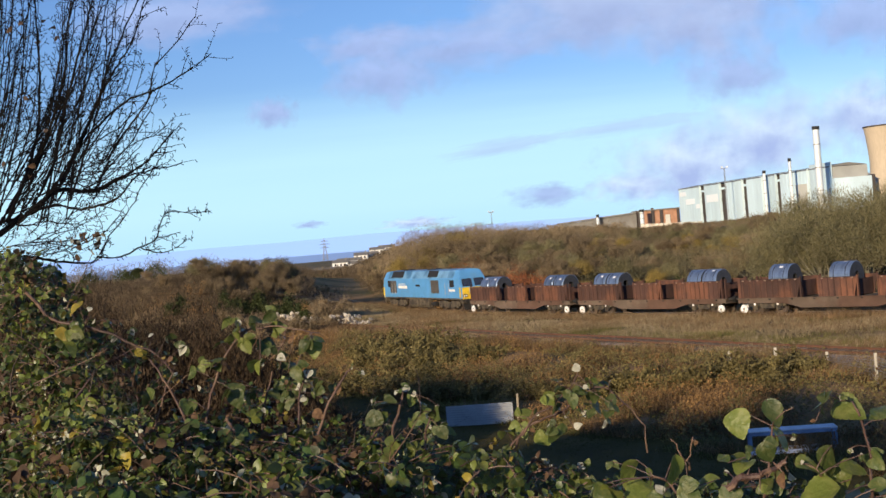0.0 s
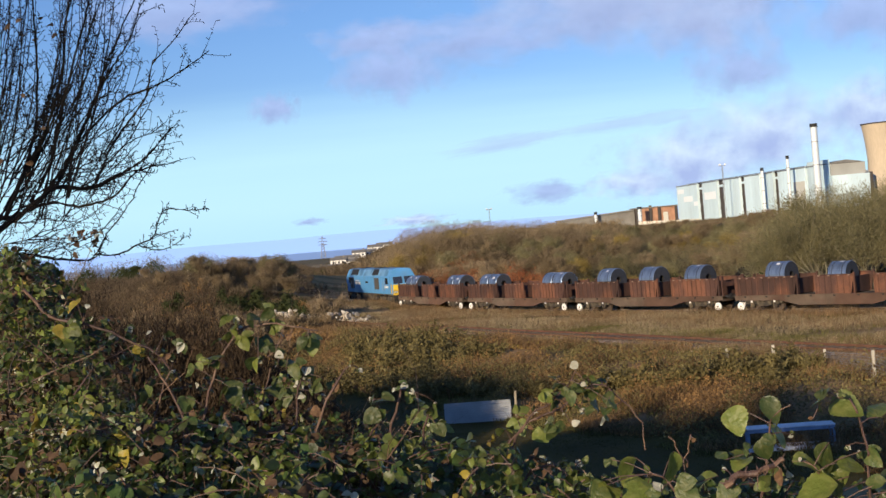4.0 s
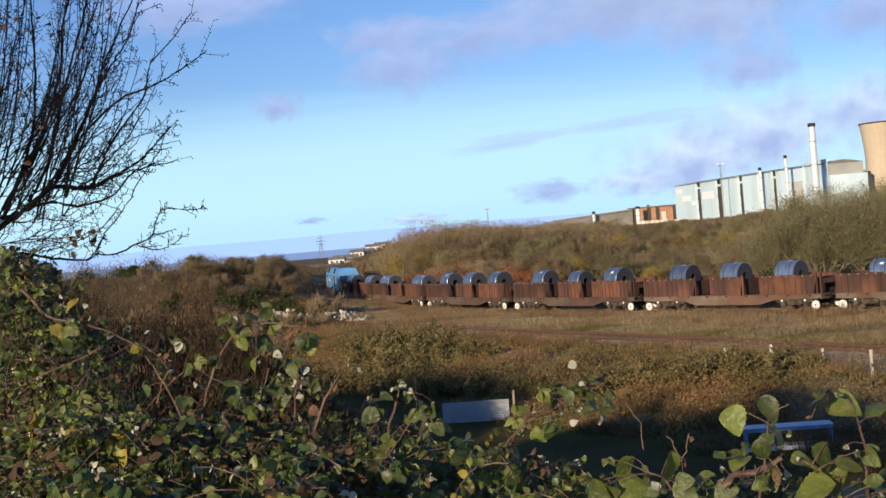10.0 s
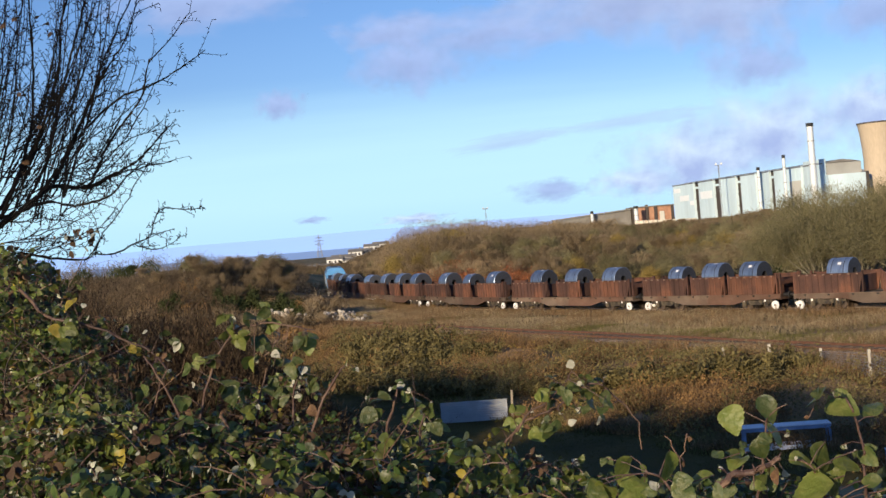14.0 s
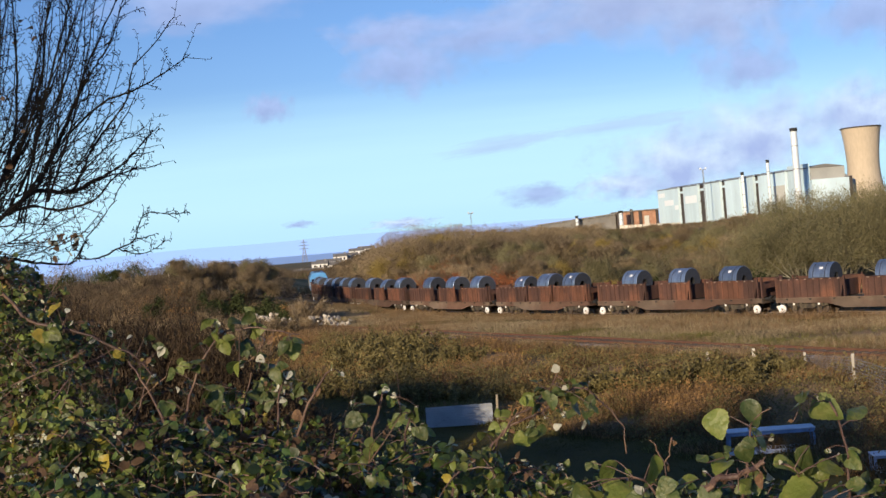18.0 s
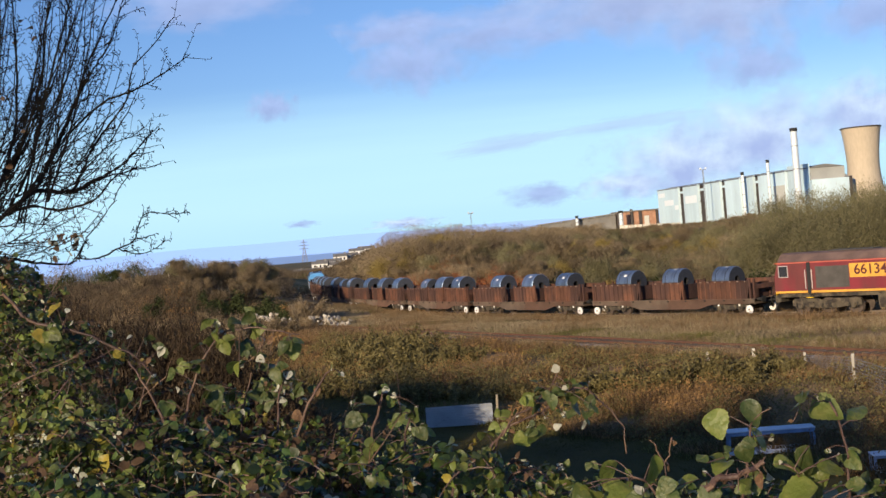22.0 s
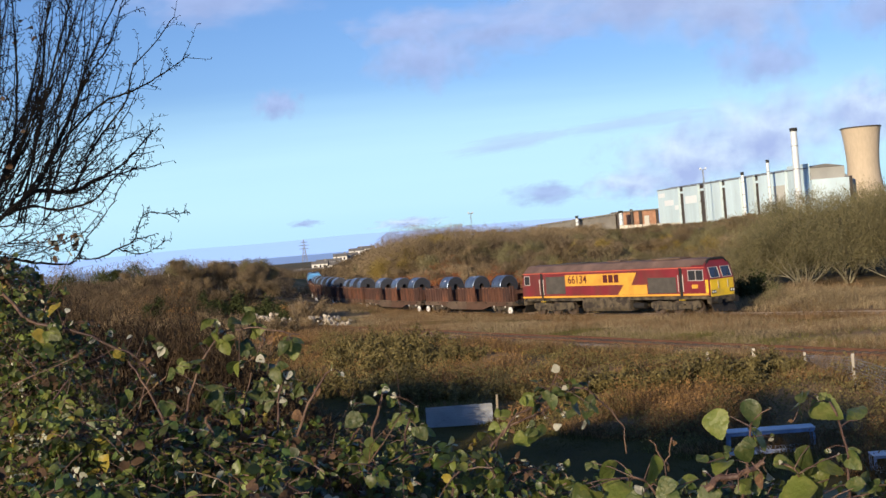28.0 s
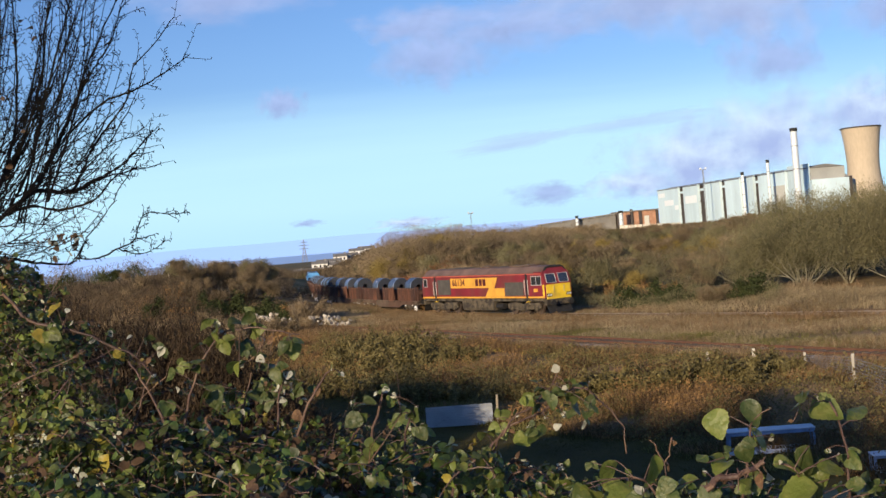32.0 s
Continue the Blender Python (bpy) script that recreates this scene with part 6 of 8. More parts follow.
# ---- clouds ----
def cloud_mat(name, bright, shade, density, grain, strength=1.0, across=1.0):
    """Soft glowing cloud: noise eats into an oval; lit and lilac-grey shaded tones painted by noise."""
    m = bpy.data.materials.new(name)
    m.use_nodes = True
    nt = m.node_tree
    N, L = nt.nodes, nt.links
    N.clear()
    tc = N.new("ShaderNodeTexCoord")
    oi = N.new("ShaderNodeObjectInfo")
    mul = N.new("ShaderNodeMath")
    mul.operation, mul.inputs[1].default_value = "MULTIPLY", 37.0
    L.new(oi.outputs["Random"], mul.inputs[0])
    nz = N.new("ShaderNodeTexNoise")
    nz.noise_dimensions = "4D"
    nz.inputs["Scale"].default_value, nz.inputs["Detail"].default_value, nz.inputs["Roughness"].default_value = grain, 7, 0.55
    wide = N.new("ShaderNodeVectorMath")
    wide.operation, wide.inputs[1].default_value = "MULTIPLY", (across, 1, 1)
    L.new(tc.outputs["Object"], wide.inputs[0])
    L.new(wide.outputs[0], nz.inputs["Vector"])
    L.new(mul.outputs[0], nz.inputs["W"])
    ln = N.new("ShaderNodeVectorMath")
    ln.operation = "LENGTH"
    L.new(tc.outputs["Object"], ln.inputs[0])
    fall_ = N.new("ShaderNodeMapRange")
    L.new(ln.outputs["Value"], fall_.inputs[0])
    fall_.inputs[1].default_value, fall_.inputs[2].default_value = 0.1, 1.0
    fall_.inputs[3].default_value, fall_.inputs[4].default_value = 0.5, -0.34
    add = N.new("ShaderNodeMath")
    L.new(nz.outputs["Fac"], add.inputs[0])
    L.new(fall_.outputs[0], add.inputs[1])
    al = N.new("ShaderNodeMapRange")
    al.interpolation_type = "SMOOTHSTEP"
    L.new(add.outputs[0], al.inputs[0])
    al.inputs[1].default_value, al.inputs[2].default_value = 0.44, 1.0
    al.inputs[3].default_value, al.inputs[4].default_value = 0.0, density
    nz2 = N.new("ShaderNodeTexNoise")
    nz2.inputs["Scale"].default_value, nz2.inputs["Detail"].default_value = grain * 0.9, 4
    L.new(wide.outputs[0], nz2.inputs["Vector"])
    mr = N.new("ShaderNodeMapRange")
    L.new(nz2.outputs["Fac"], mr.inputs[0])
    mr.inputs[1].default_value, mr.inputs[2].default_value = 0.35, 0.65
    mx = N.new("ShaderNodeMix")
    mx.data_type = "RGBA"
    L.new(mr.outputs[0], mx.inputs["Factor"])
    mx.inputs[6].default_value, mx.inputs[7].default_value = (*bright, 1), (*shade, 1)
    em = N.new("ShaderNodeEmission")
    em.inputs["Strength"].default_value = strength
    L.new(mx.outputs[2], em.inputs["Color"])
    tr = N.new("ShaderNodeBsdfTransparent")
    ms = N.new("ShaderNodeMixShader")
    L.new(al.outputs[0], ms.inputs[0])
    L.new(tr.outputs[0], ms.inputs[1])
    L.new(em.outputs[0], ms.inputs[2])
    out = N.new("ShaderNodeOutputMaterial")
    L.new(ms.outputs[0], out.inputs["Surface"])
    return m


M_CL_GREY = cloud_mat("lilac_grey_cloud", (0.40, 0.52, 0.84), (0.33, 0.43, 0.72), 0.9, 2.0, across=1.7)
M_CL_CREAM = cloud_mat("cream_lilac_cloud", (0.46, 0.56, 0.82), (0.36, 0.44, 0.70), 0.9, 2.0, across=2.2)
M_CL_BANK = cloud_mat("blue_white_cloud_bank", (0.64, 0.79, 0.98), (0.38, 0.48, 0.78), 1.0, 2.2, across=2.0)
M_CL_STREAK = cloud_mat("faint_grey_streak", (0.46, 0.6, 0.86), (0.4, 0.5, 0.78), 0.55, 2.4)
M_SKY_GLOW = cloud_mat("added_low_sky_glow", (0.54, 0.84, 1.0), (0.46, 0.76, 0.99), 0.95, 1.2)
CLOUDS = []


def cloud(x, z, wide, tall, material, speed, y=4000.0, lean=0.0, label="soft lilac-grey cloud drifting in blue sky"):
    """A thin bellied sheet of cloud far away, facing the land below the eye's view."""
    V, Fc = [], []
    k = 8
    for i in range(k + 1):
        for j in range(k + 1):
            u, v = -1 + 2 * i / k, -1 + 2 * j / k
            V.append((u, 0.06 * (u * u + v * v), v))
    for i in range(k):
        for j in range(k):
            Fc.append((i * (k + 1) + j, (i + 1) * (k + 1) + j, (i + 1) * (k + 1) + j + 1, i * (k + 1) + j + 1))
    c = tagged(raw("cloud", V, Fc, material), label, "cloud", "drifting clouds", "structure")
    c.matrix_basis = Matrix.Translation((x, y, z)) @ pose(0, 0, 0, 0, lean, 0) @ Matrix.Diagonal((wide * 1.35, 60, tall * 1.35, 1))
    if speed:
        CLOUDS.append((c, speed))
    return c


# x, height, half-width, half-height, material, drift in metres a second
# glowing sheet added to pale the lower sky, no real cloud
cloud(300, 120, 9000, 480, M_SKY_GLOW, (0.6, 0, 0.1), 4450, 0, "added pale glowing sheet over the lower sky")
cloud(560, 720, 680, 190, M_CL_CREAM, (7.5, 0, 1.6), 4020)
cloud(820, 640, 420, 170, M_CL_CREAM, (7.0, 0, 1.5), 4040)
cloud(-200, 560, 260, 130, M_CL_GREY, (7.2, 0, 1.6), 4060)
cloud(80, 640, 420, 110, M_CL_GREY, (7.2, 0, 1.6), 4065)
cloud(-860, 810, 480, 130, M_CL_GREY, (8.0, 0, 2.0), 4080)
cloud(-590, 470, 110, 70, M_CL_GREY, (3.2, 0, 0.8), 4100)
cloud(170, 297, 260, 38, M_CL_STREAK, (3.4, 0, 0.3), 4120, -6)
cloud(560, 330, 380, 30, M_CL_STREAK, (3.2, 0, 0.3), 4140, -4)
cloud(810, 190, 400, 170, M_CL_BANK, (2.6, 0, 0.4), 4160)
cloud(1080, 260, 420, 190, M_CL_BANK, (2.6, 0, 0.4), 4180)
cloud(1420, 300, 300, 160, M_CL_BANK, (2.6, 0, 0.4), 4190)
cloud(600, 130, 230, 70, M_CL_BANK, (2.3, 0, 0.2), 4200)
cloud(300, 125, 190, 50, M_CL_GREY, (2.3, 0, 0.1), 4220)
cloud(960, 480, 230, 130, M_CL_GREY, (6.5, 0, 1.4), 4240)
cloud(1420, 650, 300, 180, M_CL_GREY, (7.0, 0, 1.4), 4260)
cloud(-520, 95, 80, 16, M_CL_GREY, (2.0, 0, 0.1), 4280)
cloud(-250, 700, 300, 90, M_CL_GREY, (7.4, 0, 1.6), 4300)
cloud(-160, 72, 160, 26, M_CL_BANK, (1.6, 0, 0.0), 4320)


# ---- the hedge below the eye ----
def leaf_mat(name, base, second, under=0.35, rough=0.42, tint=0.35):
    """Leaf blade in its own unit space: blotches, paler veins, puckered relief, light through the blade."""
    m = bpy.data.materials.new(name)
    m.use_nodes = True
    N, L = m.node_tree.nodes, m.node_tree.links
    b = N["Principled BSDF"]
    tc = N.new("ShaderNodeTexCoord")
    sep = N.new("ShaderNodeSeparateXYZ")
    L.new(tc.outputs["Object"], sep.inputs[0])

    def calc(op, a, b_=None):
        q = N.new("ShaderNodeMath")
        q.operation = op
        for k, v in enumerate((a, b_)):
            if v is None:
                continue
            if hasattr(v, "is_linked"):
                L.new(v, q.inputs[k])
            else:
                q.inputs[k].default_value = v
        return q.outputs[0]

    def blend(kind, fac, a, c):
        x = N.new("ShaderNodeMix")
        x.data_type, x.blend_type = "RGBA", kind
        for sock, val in ((x.inputs["Factor"], fac), (x.inputs[6], a), (x.inputs[7], c)):
            if hasattr(val, "is_linked"):
                L.new(val, sock)
            elif isinstance(val, (int, float)):
                sock.default_value = val
            else:
                sock.default_value = (*val, 1)
        return x.outputs[2]
    side = calc("ABSOLUTE", sep.outputs["Y"])
    phase = calc("MULTIPLY", calc("SUBTRACT", sep.outputs["X"], calc("MULTIPLY", side, 0.9)), 24.0)
    ridge = calc("POWER", calc("ABSOLUTE", calc("SINE", phase)), 5.0)
    rib = calc("LESS_THAN", side, 0.012)
    line = calc("MAXIMUM", calc("MULTIPLY", ridge, 0.45), rib)
    rnd_ = N.new("ShaderNodeObjectInfo").outputs["Random"]
    nz = N.new("ShaderNodeTexNoise")
    nz.noise_dimensions = "4D"
    nz.inputs["Scale"].default_value, nz.inputs["Detail"].default_value = 3.2, 5
    L.new(tc.outputs["Object"], nz.inputs["Vector"])
    L.new(calc("MULTIPLY", rnd_, 60.0), nz.inputs["W"])
    r = N.new("ShaderNodeMapRange")
    L.new(nz.outputs["Fac"], r.inputs[0])
    r.inputs[1].default_value, r.inputs[2].default_value = 0.42, 0.62
    col = blend("MIX", r.outputs[0], base, second)
    col = blend("MIX", calc("MULTIPLY", line, 0.1), col, [min(1.0, c * 1.6 + 0.03) for c in second])
    t = N.new("ShaderNodeMapRange")
    L.new(rnd_, t.inputs[0])
    t.inputs[3].default_value, t.inputs[4].default_value = 1 - tint, 1 + tint
    col = blend("MULTIPLY", 1.0, col, t.outputs[0])
    L.new(col, b.inputs["Base Color"])
    b.inputs["Roughness"].default_value = rough
    bp = N.new("ShaderNodeBump")
    bp.inputs["Strength"].default_value, bp.inputs["Distance"].default_value = 0.3, 0.03
    L.new(nz.outputs["Fac"], bp.inputs["Height"])
    L.new(bp.outputs[0], b.inputs["Normal"])
    tr = N.new("ShaderNodeBsdfTranslucent")
    L.new(col, tr.inputs["Color"])
    ms = N.new("ShaderNodeMixShader")
    ms.inputs[0].default_value = under
    L.new(b.outputs[0], ms.inputs[1])
    L.new(tr.outputs[0], ms.inputs[2])
    L.new(ms.outputs[0], N["Material Output"].inputs["Surface"])
    return m


M_LEAF_DARK = mat("bramble_leaf_dark", (0.042, 0.072, 0.018), 0.42, 0, 0.4, 30, 160, 0.1, (0.07, 0.085, 0.025), 0.35, 18, island=0.5, through=0.25)
M_LEAF_MID = mat("bramble_leaf_mid", (0.115, 0.15, 0.03), 0.42, 0, 0.4, 30, 160, 0.1, (0.13, 0.14, 0.035), 0.35, 22, island=0.5, through=0.3)
M_LEAF_OLD = mat("bramble_leaf_yellow", (0.3, 0.24, 0.04), 0.5, 0, 0.3, 30, 160, 0.1, (0.2, 0.13, 0.04), 0.35, 25, island=0.4, through=0.35)
M_LEAF_GREY = mat("bramble_leaf_underside", (0.34, 0.35, 0.26), 0.65, 0, 0.2, 30, 160, 0.1, island=0.35, through=0.2)
M_LEAF_BROWN = mat("withered_leaf", (0.085, 0.05, 0.026), 0.8, 0, 0.3, 30, 160, 0.1, island=0.5, through=0.2)
M_CANE = mat("purplish_bramble_cane", (0.075, 0.042, 0.033), 0.6, 0, 0.3, 20, 120, 0.2, (0.16, 0.1, 0.065), 0.4, 12)
M_DEADWOOD = mat("grey_dead_twigs", (0.11, 0.085, 0.06), 0.9, 0, 0.3, 20, 120, 0.2, (0.06, 0.045, 0.035), 0.4, 10)
# pale blades: leaf undersides, and glints painted as tiny pale leaves
BLADES = {"g": leaf_mat("leaf_blade_green", (0.06, 0.092, 0.024), (0.13, 0.145, 0.045)), "f": leaf_mat("leaf_blade_fresh", (0.13, 0.165, 0.032), (0.2, 0.22, 0.055), 0.4),
          "y": leaf_mat("leaf_blade_yellow", (0.4, 0.31, 0.05), (0.3, 0.26, 0.05)), "p": leaf_mat("leaf_underside_and_glint", (0.4, 0.4, 0.31), (0.5, 0.48, 0.38), 0.2, 0.6, 0.25),
          "b": leaf_mat("leaf_blade_withered", (0.1, 0.055, 0.028), (0.16, 0.09, 0.04), 0.15, 0.8)}


def leaf_shape(width=0.36, fold=0.16, droop=0.22, seed=0, n=12, tooth=0.05):
    """One leaflet of unit length along +x: broad below the middle, pointed, folded at the midrib, toothed, waved."""
    rd = random.Random(seed)
    st = [k / n for k in range(n + 1)]
    wave, curl = rd.uniform(3, 7), rd.uniform(-0.35, 0.35)
    V, F = [(t, curl * 0.12 * math.sin(3 * t), -droop * t * t) for t in st], []
    twist = rd.uniform(-0.2, 0.2)
    for s in (1, -1):
        for i, t in enumerate(st[1:-1]):
            w = width * (math.sin(math.pi * t ** 0.8) ** 0.8) * (1 - 0.12 * t) * (1 + tooth if i % 2 else 1 - tooth)
            V.append((t + (0.25 / n if i % 2 else 0.0), s * w + curl * 0.12 * math.sin(3 * t), -droop * t * t + fold * w + twist * s * w + 0.05 * math.sin(wave * t + s)))
    n1 = n + 1
    for s in range(2):
        o = n1 + s * (n1 - 2)
        for i in range(n):
            a, b = i, i + 1
            if i == 0:
                f = (a, b, o)
            elif i == n - 1:
                f = (a, b, o + i - 1)
            else:
                f = (a, b, o + i, o + i - 1)
            F.append(f if s else f[::-1])
    return V, F


SIMPLE = [leaf_shape(0.32 + 0.025 * k, 0.1 + 0.1 * (k % 3), 0.08 + 0.1 * (k % 4), k, 6, 0.0) for k in range(8)]
LEAVES = [leaf_shape(0.34 + 0.025 * k, 0.1 + 0.12 * (k % 3), 0.15 + 0.12 * (k % 4), 20 + k, 16, 0.035) for k in range(8)]
LEAF_MESH = {}
for key, m in BLADES.items():
    LEAF_MESH[key] = []
    for V, F in LEAVES:
        me = bpy.data.meshes.new("leaf")
        me.from_pydata(V, [], F)
        me.materials.append(m)
        me.polygons.foreach_set("use_smooth", [True] * len(F))
        LEAF_MESH[key].append(me)


def leaf_turn(rd, facing=(-0.3, -0.6, 0.75), loose=0.8):
    """Random turn of a leaf whose upper side looks about toward the light."""
    nrm = (Vector(facing) + Vector((rd.gauss(0, loose), rd.gauss(0, loose), rd.gauss(0, loose)))).normalized()
    x = Vector((rd.gauss(0, 1), rd.gauss(0, 1), rd.gauss(-0.5, 0.6)))
    x = (x - nrm * x.dot(nrm)).normalized()
    y = nrm.cross(x)
    return Matrix((x, y, nrm)).transposed().to_4x4()


DENSE = ((-0.374, -0.017), (-0.356, -0.015), (-0.334, -0.002), (-0.314, 0.036), (-0.306, 0.074), (-0.288, 0.098), (-0.270, 0.125), (-0.231, 0.132), (-0.196, 0.140), (-0.164, 0.147), (-0.114, 0.154), (-0.079, 0.161), (-0.052, 0.168), (-0.025, 0.177), (0.002, 0.175), (0.030, 0.177), (0.051, 0.190), (0.082, 0.202), (0.105, 0.202), (0.150, 0.210), (0.195, 0.216), (0.241, 0.220), (0.286, 0.224), (0.340, 0.222), (0.373, 0.222))
SPARSE = ((-0.373, -0.028), (-0.329, -0.006), (-0.313, 0.018), (-0.271, 0.058), (-0.227, 0.080), (-0.174, 0.096), (-0.112, 0.126), (-0.077, 0.139), (-0.006, 0.170), (0.037, 0.194), (0.371, 0.249))

def hedge_top(x, y, line=DENSE):
    """Height of the hedge's upper surface: high beside the thorn tree, low where the lawn shows."""
    return EYE[2] - y * float(np.interp(x / y, [a for a, _ in line], [b for _, b in line]))


def foliage(name, label, n, seed, size, mats, ys, us, line, deep, rough=0.05, gap=-0.05, keep=0.1):
    """Bramble growth: short canes under the hedge's surface, each with leaves of three toothed leaflets; one mesh a leaf colour."""
    rd = random.Random(seed)
    V, F, M, CV, CF = [], [], [], [], []
    slots = [m for m, _ in mats]
    share = [w for _, w in mats]
    for k in range(n):
        y = rd.uniform(*ys)
        x = rd.uniform(*us) * y
        if bump_noise(x * 6, y * 3, 1.0, 2.5 + seed) < gap and rd.random() > keep:
            continue
        top = hedge_top(x, y, line) + rough * bump_noise(x * 6, y * 4, 1.0, 4.0) - rough * 0.4
        start = Vector((x, y, top - deep * rd.random() ** 1.4))
        way = Vector((rd.gauss(0, 0.8), rd.gauss(-0.1, 0.6), rd.gauss(0.15, 0.5))).normalized()
        length = size * rd.uniform(2.0, 4.5)
        path = [start + way * length * t + Vector((0, 0, -0.35 * length * t * t)) for t in (0, 0.35, 0.7, 1.0)]
        path = [p if p.z < hedge_top(p.x, p.y, line) + rough else Vector((p.x, p.y, hedge_top(p.x, p.y, line) + rough * rd.random())) for p in path]
        v, f = tube(path, [0.0016, 0.0014, 0.0012, 0.0008], 3)
        o = len(CV)
        CV += v
        CF += [tuple(i + o for i in q) for q in f]
        slot = rd.choices(range(len(slots)), share)[0]
        for p in path[1:]:
            turn = leaf_turn(rd, (-0.25, -0.45, 0.7), 0.75)
            s = size * rd.uniform(0.6, 1.25)
            for a, ox, q in ((0, 0.25, 1.0), (68, 0.0, 0.82), (-68, 0.0, 0.82)):
                if rd.random() < 0.12:
                    continue
                sl = slot if rd.random() < 0.85 else rd.choices(range(len(slots)), share)[0]
                q = q * (0.55 if slots[sl] is M_LEAF_GREY else 1.0)
                m = Matrix.Translation(p) @ turn @ pose(0, 0, 0, rd.gauss(0, 22), rd.gauss(0, 18), a + rd.gauss(0, 12)) @ Matrix.Translation((ox * s, 0, 0)) @ Matrix.Scale(s * q, 4)
                lv, lf = SIMPLE[rd.randrange(8)]
                o = len(V)
                V += [m @ Vector(c) for c in lv]
                F += [tuple(i + o for i in g_) for g_ in lf]
                M += [sl] * len(lf)
    tagged(raw(name, V, F, slots, smooth=True, mat_index=M), label, "hedge", kind="stuff")
    tagged(raw("hedge_stems", CV, CF, M_CANE), "thin leafy canes of the hedge", "hedge", kind="stuff")


GREENS = ((M_LEAF_DARK, 5.5), (M_LEAF_MID, 4.0), (M_LEAF_OLD, 0.4), (M_LEAF_GREY, 0.8), (M_LEAF_BROWN, 1.8))
LOW_EDGE, NEAR_EDGE = tuple((a, max(b, 0.11)) for a, b in DENSE), tuple((a, max(b, 0.172)) for a, b in DENSE)
foliage("hedge_foliage", "dark green bramble leaves of the hedge", 2700, 1, 0.0255, GREENS, (2.9, 4.3), (-0.38, 0.0), LOW_EDGE, 0.28, 0.06, -0.12, 0.25)
foliage("hedge_foliage", "dark green bramble leaves at the end of the hedge", 1300, 2, 0.0245, GREENS, (3.6, 4.8), (-0.375, -0.28), DENSE, 0.5, 0.06, -0.2, 0.2)
foliage("hedge_foliage", "sparse bramble leaves in the hollow of the hedge", 600, 3, 0.02, GREENS, (3.4, 5.0), (-0.33, -0.02), SPARSE, 0.25, 0.08, 0.02)
foliage("hedge_foliage", "bramble leaves along the low end of the hedge", 850, 4, 0.021, GREENS, (2.3, 3.2), (-0.05, 0.4), DENSE, 0.2, 0.04, -0.1)
foliage("hedge_foliage", "larger bramble leaves close below the eye", 700, 5, 0.033, GREENS, (2.2, 3.0), (-0.38, -0.05), NEAR_EDGE, 0.16, 0.04, -0.05)

# tangle of canes and dead twigs inside the hedge
hrd = random.Random(21)
out = []
for k in range(60):
    y = hrd.uniform(2.6, 4.8)
    x = hrd.uniform(-0.4, 0.02) * y
    top = hedge_top(x, y)
    st = Vector((x, y, top - hrd.uniform(0.1, 0.4)))
    grow(hrd, st, Vector((hrd.gauss(0, 0.7), hrd.gauss(0, 0.5), hrd.uniform(0.2, 1.0))), hrd.uniform(0.15, 0.34), hrd.uniform(0.0012, 0.0028), 1, out, 0.3, -0.1, 2)
tagged(branch_mesh("hedge_stems", out, M_CANE, None, 4), "tangle of bramble canes inside the hedge", "hedge", kind="stuff")
out = []
for k in range(130):                         # rooted stems that carry the hedge
    y = hrd.uniform(2.3, 4.7)
    x = hrd.uniform(-0.37, -0.02 if k % 3 else 0.36) * y
    foot = on_land(x + hrd.gauss(0, 0.12), y + hrd.gauss(0.1, 0.12), -0.05)
    head = Vector((x, y, hedge_top(x, y, LOW_EDGE) - hrd.uniform(0.12, 0.25)))
    path = [foot.lerp(head, f) + Vector((hrd.gauss(0, 0.025), hrd.gauss(0, 0.025), 0)) * (f > 0) for f in (0, 0.3, 0.6, 0.85, 1.0)]
    out.append((path, [0.006, 0.005, 0.0045, 0.0035, 0.0025], 1))
tagged(branch_mesh("hedge_stems", out, M_CANE, None, 4), "rooted brown stems under the hedge", "hedge", kind="stuff")
out = []
for k in range(44):
    y = hrd.uniform(3.0, 4.8)
    x = hrd.uniform(-0.4, -0.26) * y if k < 34 else hrd.uniform(-0.26, -0.02) * y
    top = hedge_top(x, y)
    grow(hrd, Vector((x, y, top - hrd.uniform(0.1, 0.45))), Vector((hrd.gauss(0, 0.35), hrd.gauss(0, 0.4), hrd.uniform(0.6, 1.0))), hrd.uniform(0.15, 0.3), hrd.uniform(0.0012, 0.0026), 2, out, 0.35, 0.0, 3)
tagged(branch_mesh("dead_twigs", out, M_DEADWOOD, None, 3), "grey dead twigs standing in the hedge", "hedge", kind="stuff")


